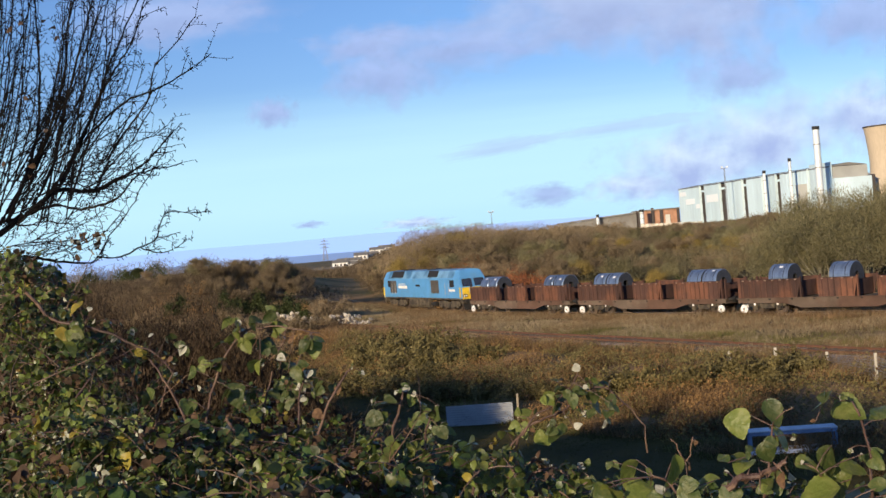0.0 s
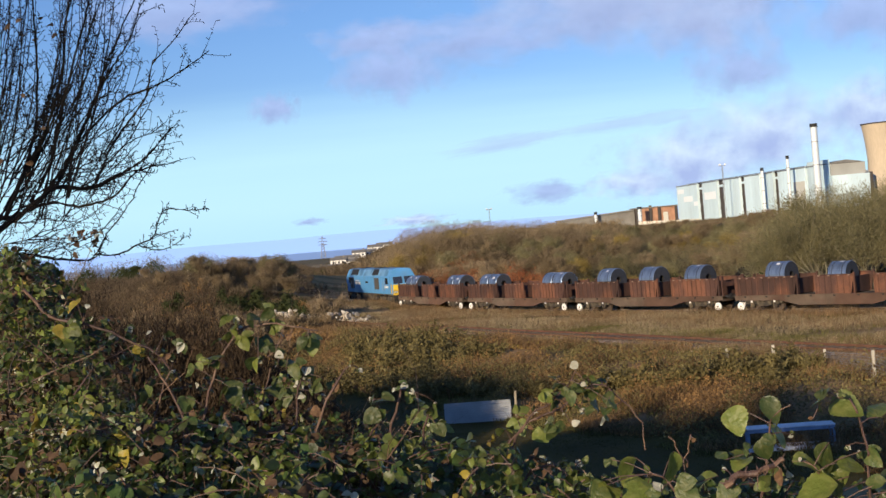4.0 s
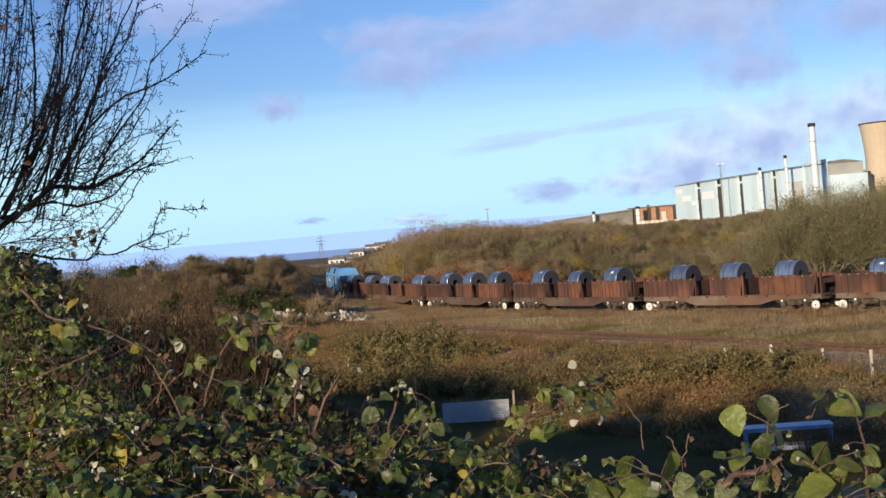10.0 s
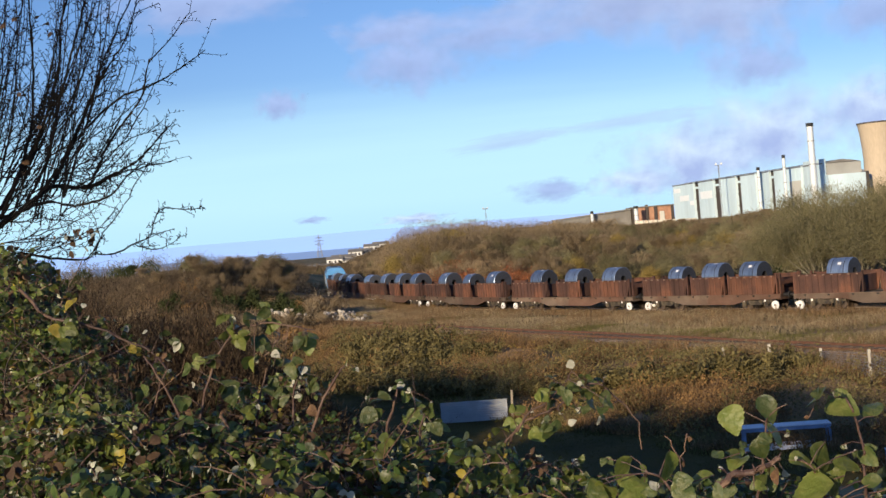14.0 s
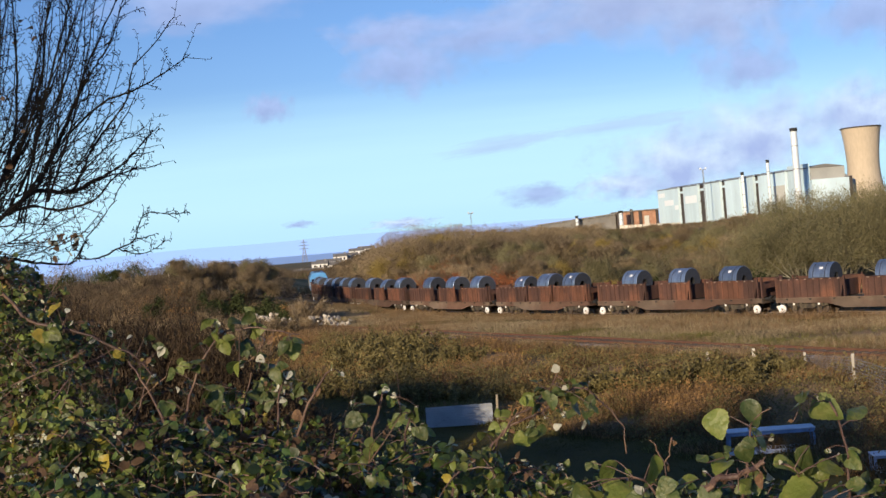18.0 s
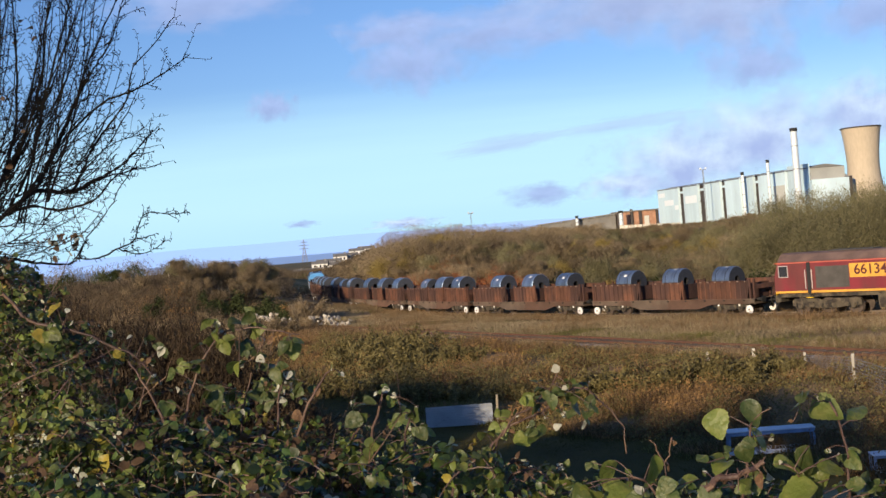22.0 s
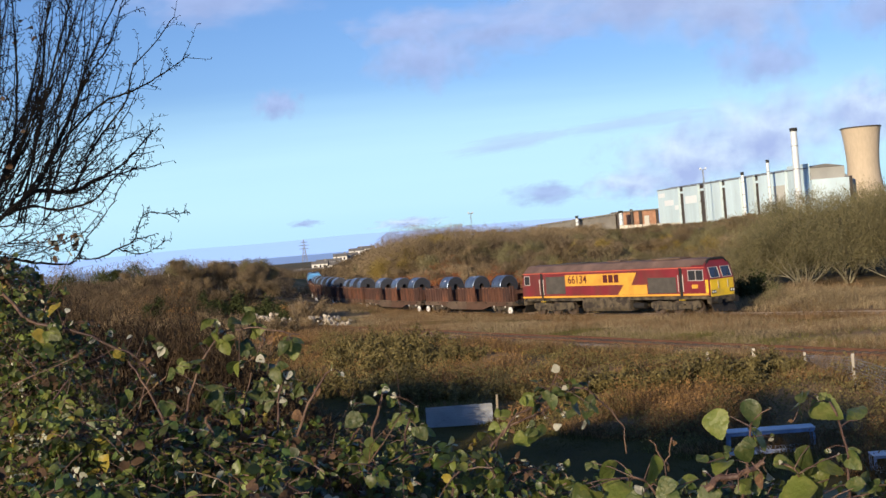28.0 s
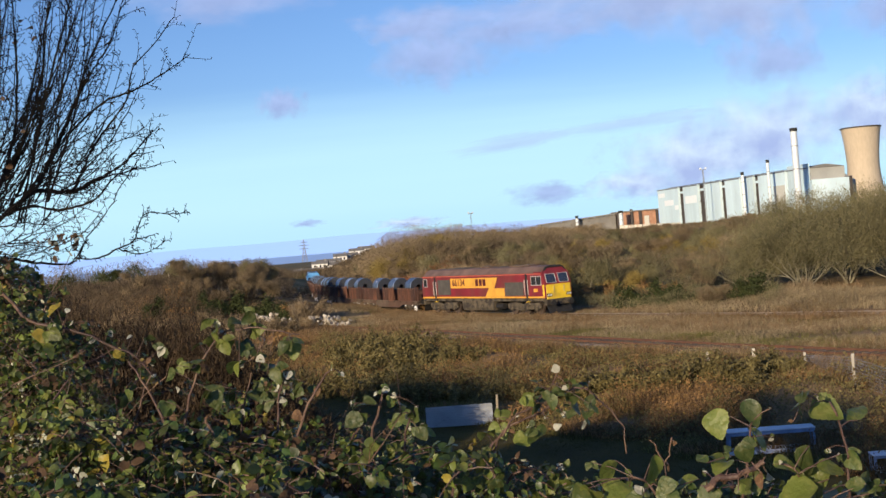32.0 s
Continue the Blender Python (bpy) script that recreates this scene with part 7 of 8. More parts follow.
def shoot(label, depth, cane, leaves, seed, thick=0.0025):
    """A cane that stands clear of the hedge with single leaves on stalks, each a part."""
    rd = random.Random(seed)
    o = Vector(cane[0])
    s = thing("bramble_shoot", label, "bramble", Matrix.Translation(o), group="bramble sprays in the hedge")
    path = [Vector(p) - o for p in cane]
    full = [path[0]]
    for a, b in zip(path, path[1:]):
        full += [a.lerp(b, 0.5) + Vector((rd.gauss(0, 0.002), rd.gauss(0, 0.004), rd.gauss(0, 0.002))), b]
    V, F = tube(full, [thick * (1 - 0.5 * k / len(full)) for k in range(len(full))], 7)
    raw("cane", V, F, M_CANE, s)
    V, F = [], []
    for a, b in zip(full, full[1:]):
        for q in range(2):                     # prickles
            p = a.lerp(b, rd.random())
            w = Vector((rd.gauss(0, 1), rd.gauss(0, 1), rd.gauss(0, 1))).normalized() * thick * 2.4
            v, f = tube([p, p + w], [thick * 0.4, thick * 0.05], 3)
            k = len(V)
            V += v
            F += [tuple(i + k for i in g_) for g_ in f]
    tagged(raw("prickle", V, F, M_CANE, s), kind="stuff")
    for x, z, size, kind in leaves:
        size = min(size, 0.048) if depth > 2.5 else size
        q = leaf_turn(rd, (-0.2, -0.62, 0.68), 0.5)
        p = Vector((x, depth + rd.uniform(-0.04, 0.04), z)) - o - q.to_3x3() @ Vector((size * 0.5, 0, 0))
        near = min(full, key=lambda c: (c - p).length)
        V, F = tube([near, (near + p) / 2 + Vector((0, 0, 0.004)), p], [0.0012, 0.001, 0.0009], 4)
        stalk = raw("leaf_stalk", V, F, M_CANE, s)
        ob = new("leaf", LEAF_MESH[kind][rd.randrange(8)])
        ob.parent = stalk
        ob.matrix_basis = Matrix.Translation(p) @ q @ Matrix.Scale(size * rd.uniform(0.95, 1.1) * (0.68 if kind == "p" else 1.0), 4)
        if size < 0.05 and kind != "b":          # side leaflets on the same stalk
            for turn in (62, -62):
                if rd.random() < 0.6:
                    side = new("leaf", LEAF_MESH["g" if kind == "p" else kind][rd.randrange(8)])
                    side.parent = stalk
                    side.matrix_basis = Matrix.Translation(p) @ q @ pose(0, 0, 0, rd.gauss(0, 20), rd.gauss(0, 20), turn + rd.gauss(0, 15)) @ Matrix.Scale(size * rd.uniform(0.6, 0.85), 4)
    return s


# single canes that stand clear of the hedge
shoot("long bare reddish bramble cane with few pale leaves", 3.50, ((-1.246, 3.50, 6.849), (-1.196, 3.50, 6.781), (-1.159, 3.50, 6.757), (-1.083, 3.50, 6.739), (-1.005, 3.50, 6.709), (-0.939, 3.50, 6.668), (-0.887, 3.50, 6.640), (-0.851, 3.50, 6.591)),
      ((-1.058, 6.788, 0.025, "p"), (-1.054, 6.756, 0.029, "p"), (-1.010, 6.745, 0.032, "p"), (-1.007, 6.693, 0.032, "p"), (-0.904, 6.697, 0.029, "p"), (-0.863, 6.678, 0.032, "p"), (-0.827, 6.643, 0.045, "p"), (-0.835, 6.592, 0.029, "p"), (-0.943, 6.709, 0.032, "p"), (-0.943, 6.651, 0.032, "y"), (-0.895, 6.641, 0.022, "p"), (-1.115, 6.787, 0.048, "y"), (-1.152, 6.729, 0.045, "y"), (-1.099, 6.722, 0.048, "f"), (-1.154, 6.706, 0.041, "f"), (-1.128, 6.683, 0.045, "f"), (-1.164, 6.778, 0.035, "g"), (-1.092, 6.780, 0.032, "g"),), 1, 0.0050)
shoot("long bare reddish bramble cane with few pale leaves", 3.40, ((-0.791, 3.40, 6.396), (-0.807, 3.40, 6.483), (-0.837, 3.40, 6.555), (-0.866, 3.40, 6.612), (-0.883, 3.40, 6.637)),
      ((-0.822, 6.616, 0.028, "p"), (-0.833, 6.633, 0.022, "b"),), 2, 0.0042)
shoot("long bare reddish bramble cane with few pale leaves", 3.45, ((-0.920, 3.45, 6.398), (-0.895, 3.45, 6.459), (-0.858, 3.45, 6.557), (-0.830, 3.45, 6.610)),
      ((-0.843, 6.621, 0.025, "b"), (-0.904, 6.539, 0.035, "g"), (-0.874, 6.513, 0.031, "g"),), 3, 0.0032)
shoot("dark arching bramble cane with green leaves and pale undersides", 3.30, ((-0.734, 3.30, 6.408), (-0.727, 3.30, 6.453), (-0.704, 3.30, 6.540), (-0.676, 3.30, 6.607), (-0.650, 3.30, 6.647), (-0.625, 3.30, 6.678), (-0.592, 3.30, 6.708)),
      ((-0.689, 6.635, 0.066, "g"), (-0.678, 6.672, 0.036, "g"), (-0.641, 6.676, 0.039, "p"), (-0.639, 6.673, 0.042, "f"), (-0.640, 6.727, 0.039, "f"), (-0.616, 6.712, 0.042, "f"), (-0.612, 6.717, 0.036, "p"), (-0.758, 6.597, 0.078, "g"), (-0.773, 6.512, 0.069, "g"), (-0.740, 6.559, 0.033, "p"), (-0.712, 6.542, 0.030, "g"), (-0.667, 6.538, 0.045, "g"), (-0.639, 6.527, 0.045, "g"), (-0.717, 6.618, 0.036, "f"), (-0.674, 6.614, 0.033, "g"), (-0.593, 6.661, 0.045, "f"), (-0.600, 6.698, 0.030, "p"),), 4, 0.0042)
shoot("dark arching bramble cane with green leaves and pale undersides", 3.30, ((-0.616, 3.30, 6.691), (-0.574, 3.30, 6.707), (-0.532, 3.30, 6.708), (-0.487, 3.30, 6.699), (-0.443, 3.30, 6.690), (-0.399, 3.30, 6.678)),
      ((-0.593, 6.661, 0.039, "f"), (-0.551, 6.658, 0.051, "g"), (-0.576, 6.618, 0.051, "f"), (-0.559, 6.607, 0.024, "p"), (-0.512, 6.698, 0.042, "f"), (-0.522, 6.734, 0.042, "g"), (-0.560, 6.731, 0.039, "g"), (-0.500, 6.622, 0.036, "p"), (-0.523, 6.595, 0.024, "p"), (-0.488, 6.598, 0.042, "g"), (-0.468, 6.579, 0.045, "g"), (-0.421, 6.662, 0.045, "f"), (-0.420, 6.641, 0.042, "f"), (-0.443, 6.649, 0.045, "g"), (-0.400, 6.666, 0.030, "g"), (-0.475, 6.673, 0.024, "b"),), 5, 0.0030)
shoot("bramble cane tip with a cluster of pale leaves", 3.30, ((-0.482, 3.30, 6.379), (-0.476, 3.30, 6.447), (-0.470, 3.30, 6.509), (-0.455, 3.30, 6.550), (-0.443, 3.30, 6.580)),
      ((-0.439, 6.575, 0.039, "p"), (-0.449, 6.551, 0.033, "p"), (-0.476, 6.534, 0.042, "p"), (-0.431, 6.545, 0.042, "p"), (-0.398, 6.506, 0.027, "p"), (-0.463, 6.509, 0.033, "p"), (-0.421, 6.526, 0.033, "p"), (-0.490, 6.523, 0.033, "g"), (-0.411, 6.532, 0.036, "g"), (-0.457, 6.528, 0.036, "p"), (-0.504, 6.502, 0.042, "g"), (-0.517, 6.492, 0.036, "g"), (-0.381, 6.529, 0.027, "g"), (-0.488, 6.425, 0.027, "p"),), 6, 0.0035)
shoot("dark bare bramble twig with few leaves", 3.20, ((-0.426, 3.20, 6.399), (-0.398, 3.20, 6.461), (-0.380, 3.20, 6.505), (-0.359, 3.20, 6.534), (-0.335, 3.20, 6.567), (-0.312, 3.20, 6.588)),
      ((-0.282, 6.575, 0.017, "p"), (-0.311, 6.591, 0.017, "p"), (-0.412, 6.478, 0.029, "b"), (-0.355, 6.539, 0.023, "b"),), 7, 0.0042)
shoot("short bramble twig with one upright leaf", 3.00, ((-0.259, 3.00, 6.435), (-0.239, 3.00, 6.458), (-0.218, 3.00, 6.478)),
      ((-0.248, 6.483, 0.055, "g"), (-0.231, 6.468, 0.022, "b"), (-0.257, 6.517, 0.022, "p"),), 8, 0.0030)
shoot("dark arching bramble cane with green leaves and pale undersides", 3.00, ((-0.209, 3.00, 6.414), (-0.205, 3.00, 6.460), (-0.184, 3.00, 6.511), (-0.175, 3.00, 6.539), (-0.143, 3.00, 6.531)),
      ((-0.170, 6.548, 0.030, "p"), (-0.151, 6.530, 0.025, "p"), (-0.206, 6.529, 0.035, "g"), (-0.227, 6.523, 0.041, "g"), (-0.248, 6.519, 0.033, "p"), (-0.132, 6.510, 0.030, "g"), (-0.159, 6.517, 0.033, "g"), (-0.099, 6.498, 0.016, "p"), (-0.144, 6.535, 0.019, "p"), (-0.191, 6.544, 0.022, "p"),), 9, 0.0040)
shoot("dark arching bramble cane with green leaves and pale undersides", 2.95, ((-0.128, 2.95, 6.375), (-0.129, 2.95, 6.416), (-0.126, 2.95, 6.449), (-0.114, 2.95, 6.475), (-0.106, 2.95, 6.492)),
      ((-0.128, 6.486, 0.046, "g"), (-0.143, 6.474, 0.035, "g"), (-0.097, 6.485, 0.043, "g"), (-0.087, 6.446, 0.035, "g"), (-0.071, 6.445, 0.035, "f"), (-0.116, 6.454, 0.030, "p"), (-0.119, 6.489, 0.027, "p"), (-0.081, 6.459, 0.021, "p"), (-0.112, 6.404, 0.016, "p"), (-0.166, 6.412, 0.038, "f"), (-0.152, 6.418, 0.035, "g"),), 10, 0.0032)
shoot("short bramble cane with small leaves", 3.40, ((-0.594, 3.40, 6.379), (-0.590, 3.40, 6.432), (-0.571, 3.40, 6.519), (-0.551, 3.40, 6.578)),
      ((-0.597, 6.470, 0.040, "f"), (-0.575, 6.476, 0.025, "p"), (-0.610, 6.521, 0.046, "g"), (-0.655, 6.540, 0.053, "g"), (-0.635, 6.504, 0.031, "p"), (-0.551, 6.516, 0.043, "g"), (-0.539, 6.530, 0.037, "g"),), 11, 0.0036)
shoot("broken pale end of a bramble cane", 3.00, ((-0.606, 3.00, 6.513), (-0.599, 3.00, 6.495), (-0.590, 3.00, 6.474), (-0.583, 3.00, 6.446)),
      ((-0.595, 6.463, 0.022, "g"), (-0.600, 6.481, 0.016, "b"), (-0.582, 6.456, 0.030, "g"),), 12, 0.0040)
shoot("dark bramble cane with a fork of leaves", 3.30, ((-0.490, 3.30, 6.674), (-0.503, 3.30, 6.657), (-0.514, 3.30, 6.638), (-0.540, 3.30, 6.618)),
      ((-0.489, 6.680, 0.030, "p"), (-0.522, 6.646, 0.027, "g"), (-0.502, 6.666, 0.021, "b"),), 13, 0.0030)
shoot("arching bramble spray with round green leaves and pale undersides", 2.80, ((0.073, 2.80, 6.411), (0.086, 2.80, 6.437), (0.123, 2.80, 6.470), (0.153, 2.80, 6.480), (0.191, 2.80, 6.490), (0.217, 2.80, 6.508), (0.235, 2.80, 6.522), (0.260, 2.80, 6.536), (0.282, 2.80, 6.538), (0.298, 2.80, 6.533), (0.311, 2.80, 6.519), (0.349, 2.80, 6.481), (0.374, 2.80, 6.443), (0.374, 2.80, 6.382)),
      ((0.192, 6.565, 0.031, "p"), (0.263, 6.556, 0.025, "p"), (0.282, 6.539, 0.033, "g"), (0.304, 6.553, 0.015, "p"), (0.300, 6.506, 0.041, "g"), (0.288, 6.484, 0.033, "g"), (0.273, 6.493, 0.036, "g"), (0.253, 6.489, 0.031, "g"), (0.266, 6.523, 0.033, "g"), (0.236, 6.536, 0.033, "g"), (0.214, 6.518, 0.036, "g"), (0.199, 6.520, 0.033, "g"), (0.225, 6.464, 0.031, "p"), (0.280, 6.454, 0.033, "p"), (0.154, 6.467, 0.023, "p"), (0.167, 6.445, 0.036, "g"), (0.140, 6.432, 0.038, "f"),), 14, 0.0028)
shoot("bramble spray of round green leaves", 2.80, ((0.058, 2.80, 6.406), (0.075, 2.80, 6.430), (0.100, 2.80, 6.447), (0.121, 2.80, 6.478), (0.161, 2.80, 6.500), (0.210, 2.80, 6.540), (0.231, 2.80, 6.571)),
      ((0.161, 6.525, 0.033, "f"), (0.167, 6.507, 0.033, "f"), (0.108, 6.491, 0.033, "f"), (0.098, 6.454, 0.036, "f"), (0.070, 6.459, 0.036, "f"), (0.225, 6.585, 0.031, "p"), (0.184, 6.543, 0.031, "g"), (0.187, 6.498, 0.023, "p"), (0.202, 6.477, 0.020, "p"), (0.243, 6.480, 0.025, "p"), (0.254, 6.537, 0.018, "p"), (0.242, 6.544, 0.018, "p"), (0.308, 6.494, 0.023, "g"), (0.120, 6.458, 0.015, "b"), (0.135, 6.485, 0.023, "p"),), 15, 0.0030)
shoot("low bramble cane with small pale leaves", 2.70, ((0.093, 2.70, 6.353), (0.110, 2.70, 6.377), (0.150, 2.70, 6.386), (0.183, 2.70, 6.368), (0.200, 2.70, 6.378), (0.219, 2.70, 6.388)),
      ((0.189, 6.351, 0.042, "f"), (0.214, 6.383, 0.029, "p"), (0.174, 6.358, 0.032, "g"), (0.151, 6.381, 0.017, "p"), (0.140, 6.396, 0.012, "p"), (0.223, 6.354, 0.032, "g"), (0.203, 6.337, 0.034, "f"), (0.108, 6.382, 0.015, "p"),), 16, 0.0032)
shoot("leafy bramble cane end", 2.60, ((-0.025, 2.60, 6.359), (-0.007, 2.60, 6.393), (0.016, 2.60, 6.421), (0.044, 2.60, 6.439)),
      ((-0.031, 6.458, 0.040, "g"), (-0.006, 6.444, 0.040, "g"), (-0.012, 6.427, 0.035, "g"), (0.043, 6.428, 0.040, "f"), (0.058, 6.441, 0.028, "g"), (-0.005, 6.392, 0.040, "f"), (0.042, 6.392, 0.038, "f"), (0.057, 6.391, 0.035, "g"), (0.014, 6.389, 0.038, "f"), (-0.030, 6.440, 0.031, "g"), (0.023, 6.432, 0.017, "p"), (0.030, 6.368, 0.035, "g"), (-0.024, 6.370, 0.035, "g"), (0.072, 6.374, 0.035, "g"),), 17, 0.0035)
shoot("bramble shoot with large backlit green leaves", 2.15, ((0.476, 2.15, 6.391), (0.487, 2.15, 6.429), (0.494, 2.15, 6.468), (0.496, 2.15, 6.497), (0.505, 2.15, 6.531), (0.510, 2.15, 6.541)),
      ((0.447, 6.544, 0.045, "f"), (0.508, 6.557, 0.049, "g"), (0.524, 6.514, 0.049, "f"), (0.483, 6.496, 0.035, "g"), (0.540, 6.561, 0.010, "p"), (0.544, 6.501, 0.014, "p"), (0.416, 6.485, 0.033, "g"), (0.449, 6.468, 0.045, "f"), (0.459, 6.491, 0.023, "p"),), 18, 0.0028)
shoot("bramble shoot with large drooping green leaves", 2.10, ((0.651, 2.10, 6.397), (0.651, 2.10, 6.454), (0.652, 2.10, 6.492), (0.645, 2.10, 6.527), (0.630, 2.10, 6.570), (0.604, 2.10, 6.578), (0.593, 2.10, 6.584)),
      ((0.567, 6.581, 0.040, "g"), (0.624, 6.555, 0.063, "f"), (0.682, 6.548, 0.046, "g"), (0.599, 6.581, 0.013, "p"), (0.654, 6.471, 0.034, "g"), (0.634, 6.480, 0.013, "p"), (0.657, 6.446, 0.011, "p"), (0.562, 6.543, 0.008, "b"),), 19, 0.0026)
# smallest pale leaves here stand in for glints
shoot("thick broken bramble cane among large leaves", 2.10, ((0.410, 2.10, 6.440), (0.425, 2.10, 6.454), (0.450, 2.10, 6.457), (0.472, 2.10, 6.462), (0.494, 2.10, 6.468), (0.512, 2.10, 6.478)),
      ((0.420, 6.462, 0.015, "p"), (0.464, 6.451, 0.015, "p"), (0.442, 6.451, 0.013, "b"), (0.474, 6.444, 0.032, "f"), (0.518, 6.473, 0.013, "p"), (0.497, 6.453, 0.029, "b"), (0.527, 6.444, 0.023, "p"), (0.481, 6.432, 0.034, "g"), (0.415, 6.430, 0.034, "g"),), 20, 0.0068)
shoot("bramble shoot with large backlit green leaves", 2.10, ((0.588, 2.10, 6.392), (0.577, 2.10, 6.422), (0.569, 2.10, 6.447), (0.561, 2.10, 6.462)),
      ((0.551, 6.472, 0.050, "f"), (0.585, 6.473, 0.052, "g"), (0.615, 6.467, 0.044, "f"), (0.610, 6.439, 0.048, "f"), (0.559, 6.427, 0.069, "f"), (0.625, 6.485, 0.015, "p"), (0.596, 6.421, 0.042, "g"), (0.650, 6.435, 0.038, "g"), (0.682, 6.413, 0.042, "g"), (0.697, 6.431, 0.034, "g"), (0.536, 6.478, 0.015, "p"),), 21, 0.0028)
shoot("bramble shoot with broad green leaves and one torn", 2.10, ((0.331, 2.10, 6.414), (0.324, 2.10, 6.439), (0.306, 2.10, 6.464), (0.288, 2.10, 6.471)),
      ((0.250, 6.483, 0.052, "f"), (0.220, 6.457, 0.046, "f"), (0.262, 6.449, 0.059, "f"), (0.325, 6.474, 0.057, "f"), (0.293, 6.455, 0.032, "p"), (0.377, 6.451, 0.055, "f"), (0.228, 6.490, 0.019, "g"), (0.343, 6.440, 0.044, "g"), (0.194, 6.452, 0.038, "g"),), 22, 0.0028)
shoot("thin dead twig standing over the lawn", 2.30, ((0.352, 2.30, 6.496), (0.363, 2.30, 6.476), (0.376, 2.30, 6.453), (0.379, 2.30, 6.408)),
      ((0.377, 6.445, 0.013, "b"),), 23, 0.0016)
shoot("thin dead twig standing over the lawn", 2.30, ((0.393, 2.30, 6.497), (0.386, 2.30, 6.471), (0.376, 2.30, 6.453)),
      ((0.392, 6.492, 0.008, "b"),), 24, 0.0014)
shoot("yellow-leaved bramble stem in the hedge", 3.00, ((-0.863, 3.00, 6.373), (-0.865, 3.00, 6.428), (-0.864, 3.00, 6.469)),
      ((-0.864, 6.472, 0.060, "y"), (-0.848, 6.434, 0.044, "y"), (-0.891, 6.451, 0.046, "f"), (-0.836, 6.446, 0.038, "f"), (-0.880, 6.416, 0.038, "y"), (-1.062, 6.527, 0.041, "y"), (-1.071, 6.425, 0.038, "y"), (-0.922, 6.536, 0.035, "y"),), 25, 0.0030)

